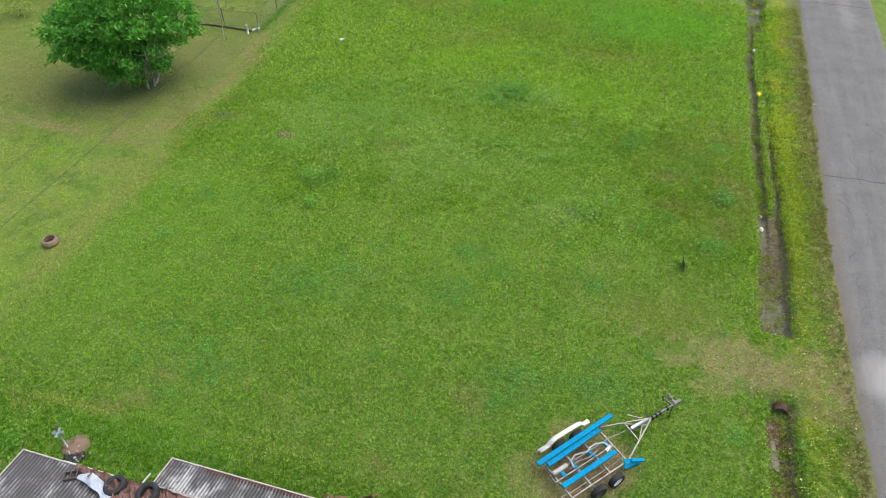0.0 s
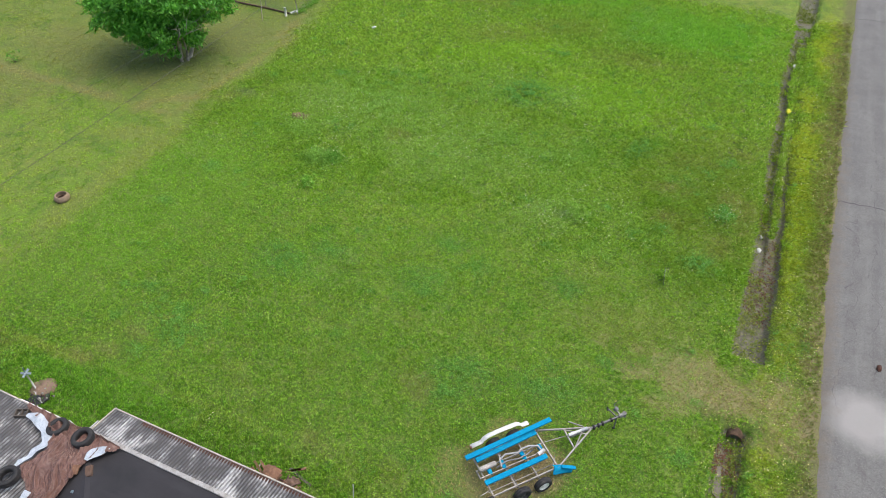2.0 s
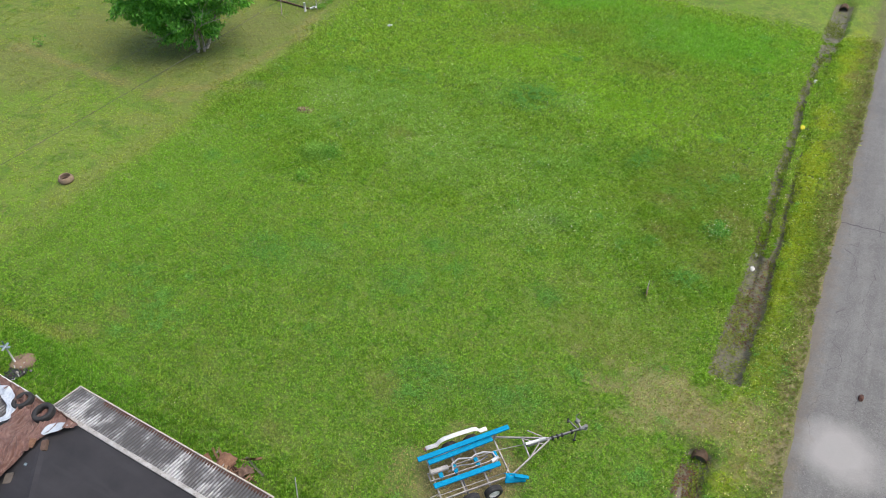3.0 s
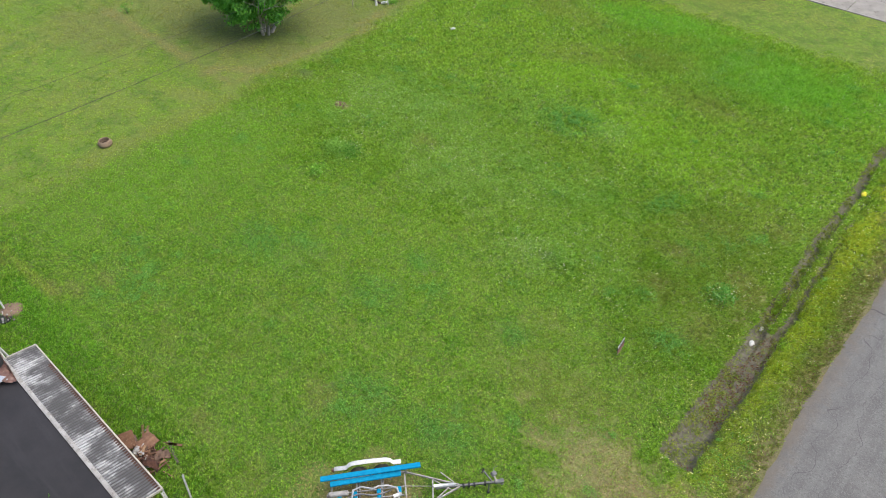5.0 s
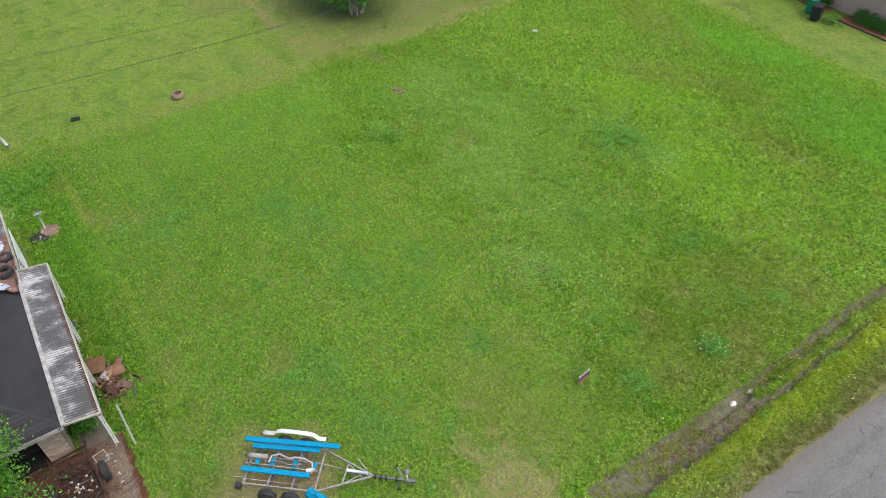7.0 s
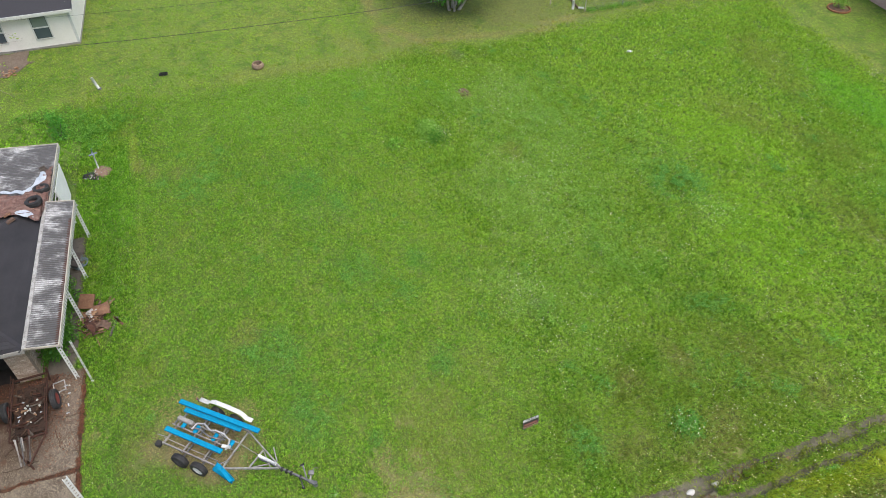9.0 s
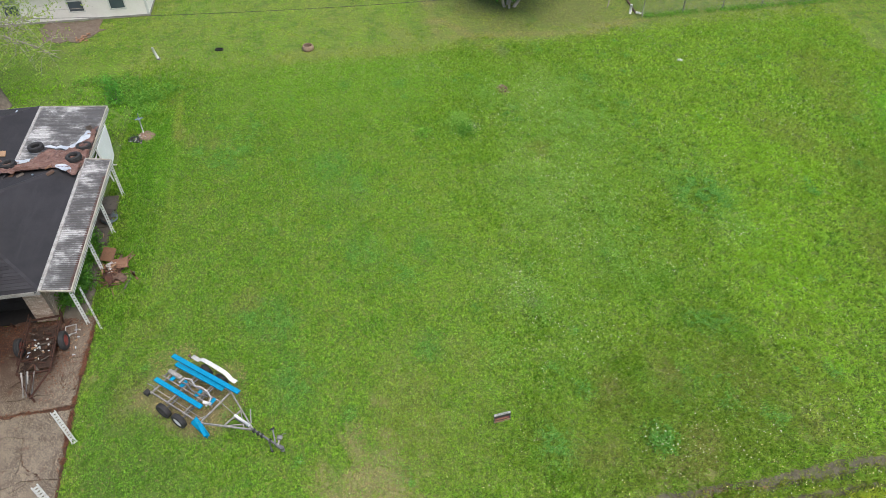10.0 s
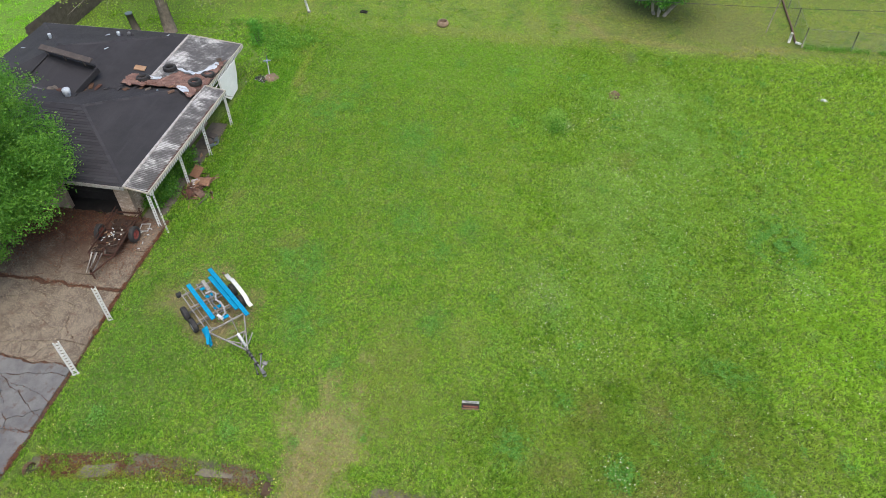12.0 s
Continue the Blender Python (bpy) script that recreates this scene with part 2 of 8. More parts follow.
leaf_hedge = leaf_mat("hedge_leaves", (0.020, 0.070, 0.012), (0.075, 0.185, 0.035), (0.035, 0.115, 0.018))
leaf_dark = leaf_mat("deep_green_leaves", (0.020, 0.088, 0.010), (0.130, 0.310, 0.048), (0.045, 0.160, 0.018), 1.1)
leaf_bright = leaf_mat("spring_green_leaves", (0.022, 0.080, 0.009), (0.125, 0.258, 0.034), (0.042, 0.130, 0.015))
leaf_sparse = leaf_mat("yellow_green_leaves", (0.11, 0.18, 0.03), (0.22, 0.27, 0.07), (0.15, 0.22, 0.04))
bark = material("grey_brown_bark", worn((0.20, 0.17, 0.13), (0.11, 0.09, 0.07), 4.0), bump=(30.0, 0.02))
pale_bark = material("pale_bark", worn((0.40, 0.36, 0.30), (0.25, 0.22, 0.18), 4.0), bump=(30.0, 0.02))


def make_asphalt(g):
    c = g.mix(g.span(g.noise(0.8, 5.0, 0.6), 0.36, 0.64), (0.112, 0.111, 0.104), (0.143, 0.141, 0.131))
    c = g.mix(g.span(g.noise(1.0, 5.0, 0.6, stretch=(2.2, 0.12, 1)), 0.45, 0.7, 0.0, 0.6), c, (0.170, 0.168, 0.157))
    c = g.mix(g.span(g.cells(26.0), 0.40, 0.0, 0.0, 0.5), c, (0.080, 0.075, 0.068))
    c = g.mix(g.span(g.cells(31.0), 0.65, 1.0, 0.0, 0.45), c, (0.215, 0.211, 0.196))
    c = g.mix(g.span(g.noise(4.0, 5.0, 0.7), 0.52, 0.66, 0.0, 0.35), c, (0.105, 0.098, 0.090))
    pale = g.math('MAXIMUM', g.spot(11.7, 19.6, 1.25, 1.15, 0, 0.25), g.math('MULTIPLY', g.spot(13.4, 52.0, 0.5, 2.4), 0.35))
    c = g.mix(g.math('MULTIPLY', pale, 0.8), c, (0.29, 0.28, 0.26))
    edge = g.span(g.math('ADD', g.axis(0), g.span(g.noise(2.0, 5.0, 0.7), 0.25, 0.75, -0.45, 0.45)), 10.75, 10.1)
    c = g.mix(g.math('MULTIPLY', edge, 0.55), c, (0.155, 0.125, 0.09))
    wander = g.math('ADD', g.axis(0), g.span(g.noise(0.6, 2.5, 0.5), 0.2, 0.8, -0.75, 0.75))
    for x0, y0, y1 in ((11.0, 19.5, 33), (11.9, 21, 40), (12.9, 26, 48)):
        near = g.span(g.math('ABSOLUTE', g.math('SUBTRACT', wander, x0)), 0.022, 0.008)
        within = g.math('MULTIPLY', g.span(g.axis(1), y0, y0 + 1), g.span(g.axis(1), y1, y1 - 2))
        c = g.mix(g.math('MULTIPLY', g.math('MULTIPLY', near, within), g.span(g.noise(1.4, 4.0, 0.7), 0.4, 0.6, 0.1, 0.65)), c, (0.045, 0.043, 0.042))
    across = g.math('ADD', g.axis(1), g.span(g.noise(0.9, 4.0, 0.7), 0.2, 0.8, -0.18, 0.18))
    for y0 in (32.2, 52.9):
        c = g.mix(g.math('MULTIPLY', g.span(g.math('ABSOLUTE', g.math('SUBTRACT', across, y0)), 0.05, 0.02), 0.75), c, (0.05, 0.048, 0.046))
    return c


asphalt = material("weathered_asphalt", make_asphalt, rough=0.9, bump=(120.0, 0.006))


def make_concrete(g):
    c = g.mix(g.span(g.noise(1.3, 5.0, 0.7), 0.40, 0.60), (0.090, 0.070, 0.052), (0.180, 0.146, 0.110))
    c = g.mix(g.span(g.cells(34.0), 0.40, 0.10, 0.0, 0.70), c, (0.062, 0.050, 0.036))
    c = g.mix(g.span(g.cells(42.0), 0.58, 0.95, 0.0, 0.80), c, (0.335, 0.285, 0.200))
    c = g.mix(g.span(g.noise(6.0, 5.0, 0.75), 0.50, 0.68, 0.0, 0.35), c, (0.085, 0.066, 0.045))
    leafy = g.math('MULTIPLY', g.span(g.axis(0), 1.0, -1.8, 0.0, 0.95), g.span(g.noise(1.0, 5.0, 0.7), 0.30, 0.50))
    leafy = g.math('MULTIPLY', leafy, g.span(g.axis(1), 8.5, 7.5, 0.3, 1.0))
    c = g.mix(leafy, c, (0.070, 0.036, 0.024))
    c = g.mix(g.span(g.noise(2.4, 5.0, 0.7), 0.61, 0.66, 0.0, 0.8), c, (0.10, 0.055, 0.035))
    return c


concrete = material("aggregate_concrete", make_concrete, rough=0.9, bump=(60.0, 0.012))
drive_asphalt = material("cracked_drive_asphalt", worn((0.108, 0.107, 0.106), (0.158, 0.156, 0.152), 1.5, (0.095, 0.072, 0.055), 28.0), rough=0.85, bump=(60.0, 0.012))
smooth_concrete = material("pale_concrete", worn((0.30, 0.285, 0.25), (0.24, 0.225, 0.20), 1.2, (0.16, 0.145, 0.12)), rough=0.9, bump=(50.0, 0.006))
leaf_mould = material("leaf_mould", worn((0.058, 0.031, 0.019), (0.105, 0.056, 0.032), 6.0, (0.026, 0.017, 0.012)), rough=0.9, bump=(45.0, 0.03))
wet_mould = material("wet_black_leaf_mould", worn((0.030, 0.018, 0.013), (0.062, 0.034, 0.022), 6.0, (0.014, 0.011, 0.009)), rough=0.8, bump=(45.0, 0.03))
mulch = material("red_mulch", worn((0.27, 0.095, 0.045), (0.13, 0.05, 0.03), 6.0), bump=(40.0, 0.04))
dirt = material("brown_dirt", worn((0.17, 0.105, 0.062), (0.10, 0.062, 0.040), 5.0), bump=(30.0, 0.04))


def make_roofing(g):
    c = g.mix(g.span(g.noise(0.7, 5.0, 0.6), 0.36, 0.64), (0.020, 0.020, 0.022), (0.034, 0.033, 0.036))
    c = g.mix(g.span(g.noise(1.0, 4.0, 0.6, stretch=(0.4, 3.0, 1)), 0.52, 0.7, 0.0, 0.6), c, (0.041, 0.040, 0.044))
    return g.mix(g.span(g.noise(110.0, 2.0), 0.35, 0.7, 0.0, 0.5), c, (0.020, 0.019, 0.021))


roofing = material("charcoal_roll_roofing", make_roofing, rough=0.85, bump=(90.0, 0.006))
shingle_mat = material("charcoal_shingles", lambda g: g.mix(g.each(), (0.025, 0.024, 0.027), (0.040, 0.039, 0.043)), rough=0.9, bump=(80.0, 0.008))


def mildew(white, start, pitch, y_in, y_out):
    """Painted pans gone black with mildew in blotches, palest along the house; dirt and the ribs' shading are painted
    into the troughs.
    """
    def make(g):
        cell = g.math('FRACT', g.math('DIVIDE', g.math('SUBTRACT', g.axis(0), start), pitch))
        trough = g.math('MULTIPLY', g.span(cell, 0.66, 0.58), g.span(cell, 0.0, 0.06))
        fade = g.span(g.axis(1), y_in, y_out, 0.075, -0.055)
        f = g.math('ADD', g.noise(1.5, 6.0, 0.70, stretch=(1.25, 0.8, 1)), g.math('ADD', fade, g.span(g.noise(0.55, 3.0, 0.5), 0.35, 0.65, -0.05, 0.05)))
        c = g.mix(g.span(f, 0.50 - white, 0.60 - white), (0.070, 0.071, 0.073), (0.165, 0.168, 0.170))
        c = g.mix(g.span(g.math('ADD', f, g.span(g.noise(7.0, 5.0, 0.75), 0.3, 0.7, -0.05, 0.05)), 0.60 - white, 0.70 - white), c, (0.43, 0.435, 0.43))
        c = g.mix(g.span(g.noise(1.0, 5.0, 0.75, stretch=(7.0, 0.6, 1)), 0.52, 0.62, 0.0, 0.45), c, (0.066, 0.066, 0.066))
        c = g.mix(g.math('MULTIPLY', trough, g.span(f, 0.55 - white, 0.75 - white, 0.90, 0.45)), c, (0.050, 0.047, 0.045))
        return g.mix(g.span(g.noise(14.0, 4.0, 0.7), 0.45, 0.7, 0.0, 0.5), c, (0.070, 0.068, 0.066))
    return make


pan_dark = material("mildewed_metal_pans", mildew(0.055, -11.15, 8.17 / 77, 7.72, 8.76), rough=0.6)
pan_white = material("streaked_white_metal_pans", mildew(0.045, -15.84, 4.66 / 40, 4.74, 7.74), rough=0.55)
rust = material("rusty_steel", worn((0.085, 0.036, 0.023), (0.052, 0.026, 0.018), 7.0, (0.030, 0.019, 0.015)), rough=0.85, bump=(60.0, 0.008))
white_paint = material("aged_white_paint", worn((0.62, 0.62, 0.59), (0.52, 0.53, 0.50), 2.5, (0.34, 0.34, 0.30)), rough=0.5)
dirty_white = material("grimy_white_trim", worn((0.40, 0.39, 0.37), (0.27, 0.26, 0.24), 4.0, (0.13, 0.11, 0.09)), rough=0.7)
panel_white = material("bright_white_sheet_metal", worn((0.88, 0.88, 0.87), (0.80, 0.80, 0.79), 1.5), rough=0.5)
siding = material("white_siding", worn((0.80, 0.77, 0.71), (0.74, 0.71, 0.65), 1.2), rough=0.6)
# shade inside the garage and behind the windows, put into a near-black colour
black_void = material("interior_shade_black", worn((0.030, 0.028, 0.026), (0.020, 0.018, 0.018), 2.0), rough=0.9)


def make_brick(g):
    c = g.mix(g.each(), (0.32, 0.24, 0.18), (0.56, 0.47, 0.38))
    return g.mix(g.span(g.noise(25.0, 4.0, 0.7), 0.45, 0.65, 0.0, 0.7), c, (0.22, 0.16, 0.12))


brick_mat = material("tan_brick", make_brick, rough=0.9, bump=(60.0, 0.006))
brick_wall_mat = material("tan_brick_wall", worn((0.34, 0.27, 0.21), (0.25, 0.19, 0.15), 6.0, (0.18, 0.14, 0.11)), rough=0.9, bump=(20.0, 0.02))
pink_brick = material("pinkish_brick_wall", worn((0.62, 0.42, 0.34), (0.50, 0.32, 0.26), 6.0), rough=0.9, bump=(20.0, 0.02))
tarp_brown = material("brown_tarpaulin", worn((0.175, 0.098, 0.078), (0.130, 0.072, 0.058), 2.5, (0.21, 0.135, 0.11)), rough=0.32, bump=(12.0, 0.012))
tarp_white = material("white_plastic_sheet", worn((0.47, 0.52, 0.57), (0.36, 0.41, 0.46), 3.0), rough=0.4, bump=(8.0, 0.05))
rubber = material("black_rubber", worn((0.022, 0.022, 0.023), (0.036, 0.035, 0.034), 8.0), rough=0.75)
old_rubber = material("greyed_rubber", worn((0.040, 0.039, 0.040), (0.060, 0.058, 0.056), 6.0), rough=0.85)
rim_white = material("white_wheel_rim", worn((0.70, 0.70, 0.68), (0.55, 0.55, 0.53), 8.0), rough=0.45)
rim_red = material("faded_red_rim", worn((0.24, 0.045, 0.035), (0.16, 0.05, 0.04), 8.0), rough=0.7)
galvanised = material("galvanised_steel", worn((0.42, 0.40, 0.365), (0.29, 0.27, 0.245), 5.0, (0.19, 0.145, 0.11)), rough=0.5, metal=0.35)
grey_steel = material("dull_grey_steel", worn((0.22, 0.22, 0.22), (0.15, 0.15, 0.15), 6.0, (0.13, 0.09, 0.07)), rough=0.5, metal=0.4)
carpet_blue = material("bright_blue_carpet", worn((0.004, 0.215, 0.390), (0.006, 0.255, 0.430), 6.0, (0.012, 0.16, 0.30)), rough=0.95, spec=0.05, bump=(70.0, 0.006))
grey_hose = material("pale_grey_hose", worn((0.46, 0.46, 0.45), (0.32, 0.32, 0.31), 5.0, (0.20, 0.18, 0.16)), rough=0.45)
wood_brown = material("weathered_brown_wood", worn((0.215, 0.115, 0.068), (0.145, 0.075, 0.045), 5.0, (0.29, 0.185, 0.12)), rough=0.8, bump=(30.0, 0.01))
wood_grey = material("grey_wood", worn((0.13, 0.11, 0.09), (0.085, 0.072, 0.06), 3.0), rough=0.9, bump=(30.0, 0.01))
card_tan = material("tan_cardboard", worn((0.34, 0.22, 0.13), (0.27, 0.16, 0.09), 4.0), rough=0.85)
slate_blue = material("slate_blue_paint", worn((0.15, 0.20, 0.23), (0.21, 0.26, 0.28), 8.0), rough=0.6)
black_plastic = material("black_plastic", worn((0.020, 0.020, 0.022), (0.032, 0.032, 0.034), 5.0), rough=0.45)
green_plastic = material("green_plastic", worn((0.015, 0.19, 0.105), (0.02, 0.23, 0.125), 5.0), rough=0.45)
yellow_plastic = material("yellow_plastic", worn((0.80, 0.68, 0.03), (0.72, 0.60, 0.03), 8.0), rough=0.5)
sign_red = material("sign_red", worn((0.26, 0.085, 0.085), (0.20, 0.06, 0.06), 9.0), rough=0.5)
sign_black = material("sign_black", worn((0.035, 0.032, 0.032), (0.05, 0.045, 0.045), 9.0), rough=0.5)
ditch_slab = material("muddy_concrete", worn((0.185, 0.165, 0.128), (0.135, 0.118, 0.090), 3.0, (0.085, 0.066, 0.045)), rough=0.9, bump=(40.0, 0.01))
mound_soil = material("pinkish_brown_earth", worn((0.235, 0.160, 0.112), (0.175, 0.118, 0.082), 4.0, (0.10, 0.07, 0.05)), bump=(25.0, 0.04))
pot_clay = material("tan_clay", worn((0.310, 0.225, 0.150), (0.235, 0.165, 0.110), 7.0, (0.17, 0.12, 0.08)), rough=0.9, bump=(30.0, 0.02))
bed_soil = material("grey_brown_bed_soil", worn((0.185, 0.145, 0.110), (0.130, 0.100, 0.075), 3.0, (0.10, 0.085, 0.05)), bump=(25.0, 0.04))
cream_trim = material("cream_painted_edge", worn((0.50, 0.47, 0.39), (0.38, 0.35, 0.29), 5.0, (0.22, 0.17, 0.12)), rough=0.6)
path_concrete = material("dark_path_concrete", worn((0.150, 0.130, 0.100), (0.110, 0.094, 0.072), 2.0, (0.07, 0.055, 0.04)), rough=0.9, bump=(50.0, 0.008))
loose_brick = material("loose_bricks", worn((0.30, 0.155, 0.095), (0.40, 0.24, 0.15), 5.0), rough=0.9, bump=(30.0, 0.02))
edging_orange = material("orange_edging", worn((0.36, 0.17, 0.075), (0.25, 0.11, 0.055), 6.0), rough=0.9, bump=(30.0, 0.02))
clay = material("brown_clay_ring", worn((0.15, 0.095, 0.066), (0.10, 0.062, 0.046), 6.0), rough=0.9, bump=(30.0, 0.02))
cable_mat = material("black_cable", worn((0.05, 0.05, 0.05), (0.07, 0.07, 0.07), 3.0), rough=0.6)
# upper panes: reflected sky and the blind behind are put into the colour
upper_glass = material("sky_and_blind_glass", lambda g: g.mix(g.noise(1.5, 2.0), (0.150, 0.185, 0.165), (0.20, 0.235, 0.205)), rough=0.15, spec=0.5)
glass = material("window_glass", lambda g: g.mix(g.noise(1.5, 2.0), (0.045, 0.062, 0.075), (0.075, 0.098, 0.110)), rough=0.08, spec=0.6)
vent_metal = material("pale_blue_grey_metal", worn((0.52, 0.57, 0.61), (0.40, 0.45, 0.49), 6.0), rough=0.45, metal=0.1)


# ---- mesh helpers ----
def mesh_of(bm, mat):
    me = bpy.data.meshes.new("mesh")
    bm.to_mesh(me)
    bm.free()
    me.materials.append(mat)
    return me


def part(name, bm, mat, parent=None, label=""):
    ob = new(name, mesh_of(bm, mat))
    if parent is not None:
        ob.parent = parent
    return tagged(ob, label)


def thing(name, label, category, group="", kind="", at=None):
    ob = new(name)
    ob.empty_display_size = 0.2
    if at is not None:
        ob.matrix_basis = at
    return tagged(ob, label, category, group, kind)


def box(bm, x0, x1, y0, y1, z0, z1, bevel=0.0, m=None):
    r = bmesh.ops.create_cube(bm, size=1.0)
    vs = r["verts"]
    t = Matrix.Translation(((x0 + x1) / 2, (y0 + y1) / 2, (z0 + z1) / 2)) @ Matrix.Diagonal((x1 - x0, y1 - y0, z1 - z0, 1))
    bmesh.ops.transform(bm, matrix=t, verts=vs)
    if bevel:
        es = list({e for v in vs for e in v.link_edges})
        vs = list({v for f in bmesh.ops.bevel(bm, geom=es, offset=bevel, segments=1, affect='EDGES')["faces"] for v in f.verts} | {v for v in vs if v.is_valid})
    if m is not None:
        bmesh.ops.transform(bm, matrix=m, verts=vs)
    return vs


def boxed(*a, bevel=0.0, m=None):
    bm = bmesh.new()
    box(bm, *a, bevel=bevel, m=m)
    return bm


def tube(bm, pts, r, n=8, cap=True):
    """A round bar along the points; r one radius or one for each point."""
    pts = [Vector(p) for p in pts]
    rs = r if isinstance(r, (list, tuple)) else [r] * len(pts)
    rings = []
    for i, p in enumerate(pts):
        a, b = pts[max(i - 1, 0)], pts[min(i + 1, len(pts) - 1)]
        d = (b - a).normalized()
        u = d.cross(Vector((0, 0, 1)))
        if u.length < 1e-3:
            u = d.cross(Vector((1, 0, 0)))
        u.normalize()
        w = d.cross(u)
        rings.append([bm.verts.new(p + rs[i] * (math.cos(k * math.tau / n) * u + math.sin(k * math.tau / n) * w)) for k in range(n)])
    for a, b in zip(rings, rings[1:]):
        for k in range(n):
            f = bm.faces.new((a[k], a[(k + 1) % n], b[(k + 1) % n], b[k]))
            f.smooth = n > 5
    if cap:
        bm.faces.new(rings[0])
        bm.faces.new(rings[-1][::-1])


def tubed(pts, r, n=8):
    bm = bmesh.new()
    tube(bm, pts, r, n)
    return bm


def bar(bm, a, b, w, h, up=(0, 0, 1)):
    """A square bar from a to b, w wide and h high."""
    a, b = Vector(a), Vector(b)
    d = b - a
    y = d.normalized()
    x = y.cross(Vector(up))
    x = x.normalized() if x.length > 1e-3 else Vector((1, 0, 0))
    z = x.cross(y)
    m = Matrix((x, y, z)).transposed().to_4x4()
    m.translation = (a + b) / 2
    box(bm, -w / 2, w / 2, -d.length / 2, d.length / 2, -h / 2, h / 2, bevel=min(w, h) * 0.12, m=m)


def barred(a, b, w, h):
    bm = bmesh.new()
    bar(bm, a, b, w, h)
    return bm


def lathe(bm, prof, n=24, m=None, close=False):
    """Turns the outline (r, z) round the z axis."""
    rings = [[bm.verts.new((r * math.cos(k * math.tau / n), r * math.sin(k * math.tau / n), z)) for k in range(n)] for r, z in prof]
    pairs = list(zip(rings, rings[1:])) + ([(rings[-1], rings[0])] if close else [])
    for a, b in pairs:
        for k in range(n):
            f = bm.faces.new((a[k], a[(k + 1) % n], b[(k + 1) % n], b[k]))
            f.smooth = True
    if not close:
        for ring in (rings[0], rings[-1]):
            if prof[rings.index(ring)][0] > 1e-4:
                bm.faces.new(ring)
    if m is not None:
        bmesh.ops.transform(bm, matrix=m, verts=[v for ring in rings for v in ring])
    bmesh.ops.recalc_face_normals(bm, faces=bm.faces)


def prism(bm, pts, z0, z1):
    """An upright prism on the polygon pts."""
    lo = [bm.verts.new((x, y, z0)) for x, y in pts]
    hi = [bm.verts.new((x, y, z1)) for x, y in pts]
    n = len(pts)
    bm.faces.new(hi)
    bm.faces.new(lo[::-1])
    for i in range(n):
        bm.faces.new((lo[i], lo[(i + 1) % n], hi[(i + 1) % n], hi[i]))
    bmesh.ops.recalc_face_normals(bm, faces=bm.faces)


def arrays(name, verts, faces, mat):
    """One mesh from arrays of corners and of triangles or quads."""
    me = bpy.data.meshes.new("mesh")
    n, k = faces.shape
    me.vertices.add(len(verts))
    me.vertices.foreach_set("co", np.ascontiguousarray(verts, dtype=np.float32).ravel())
    me.loops.add(n * k)
    me.loops.foreach_set("vertex_index", np.ascontiguousarray(faces, dtype=np.int32).ravel())
    me.polygons.add(n)
    me.polygons.foreach_set("loop_start", np.arange(0, n * k, k, dtype=np.int32))
    me.update(calc_edges=True)
    me.materials.append(mat)
    return new(name, me)


def lattice(shape, seed):
    return np.random.RandomState(seed).rand(*shape)


TABLE = lattice((64, 64), 11)


def field(x, y, scale):
    """Smooth value noise in 0..1 over the plan."""
    x, y = np.asarray(x) * scale, np.asarray(y) * scale
    i, j = np.floor(x).astype(int), np.floor(y).astype(int)
    u, v = x - i, y - j
    u, v = u * u * (3 - 2 * u), v * v * (3 - 2 * v)
    t = TABLE
    a = t[i % 64, j % 64] * (1 - u) + t[(i + 1) % 64, j % 64] * u
    b = t[i % 64, (j + 1) % 64] * (1 - u) + t[(i + 1) % 64, (j + 1) % 64] * u
    return a * (1 - v) + b * v


def ramp(v, a, b):
    s = np.clip((np.asarray(v, dtype=float) - a) / (b - a), 0, 1)
    return s * s * (3 - 2 * s)


# ---- patches in the sward: (x, y, reach in x, reach in y, turn, raggedness, its scale), colour, strength ----
PATCHES = []


def patch(spots, colour, strength):
    PATCHES.append((spots, colour, strength))


# blue-green clover, pale flowering weeds, the smooth bright grass in the north
patch([(-6.5, 35.6, 1.9, 1.3, 20), (-5.3, 19.7, 1.2, 0.7, 20), (-11.0, 18.4, 2.2, 0.9, 10), (-5.2, 22.2, 0.9, 0.5), (5.2, 25.2, 0.8, 0.7), (8.9, 22.6, 0.9, 1.2), (3.3, 30.6, 0.8, 0.5), (-9.9, 19.8, 1.2, 0.6),
      (-2.3, 15.5, 1.3, 1.0, 30), (1.2, 16.5, 1.5, 0.9), (0.4, 21.6, 0.9, 0.7)], (0.072, 0.205, 0.048), 0.28)
patch([(0.9, 32.4, 0.5, 1.7, -25), (-3.4, 29.7, 1.2, 0.8), (-1.4, 31.4, 0.5, 0.9), (-5.7, 30.7, 0.9, 0.6), (-12.1, 31.0, 1.4, 0.5, 15)], (0.060, 0.190, 0.016), 0.35)
patch([(-2.1, 25.7, 1.5, 1.1, 30), (-13.6, 31.0, 2.2, 1.4, 10), (-8.2, 28.0, 3.4, 1.9), (-4.0, 35.8, 1.1, 0.8), (-16.8, 30.5, 2.4, 1.3)], (0.215, 0.310, 0.080), 0.60)
patch([(-15.5, 30.0, 4.0, 2.2, 10), (-9.5, 30.5, 4.5, 2.6, 5), (-3.5, 29.0, 4.0, 2.6, -20), (1.0, 27.2, 2.2, 1.5, -25)], (0.215, 0.325, 0.062), 0.42)
patch([(-1.2, 26.2, 0.35, 0.28), (-21.4, 29.3, 0.6, 0.35), (-1.4, 35.8, 0.35, 0.25), (-13.9, 25.9, 0.5, 0.3)], (0.165, 0.190, 0.120), 0.7)
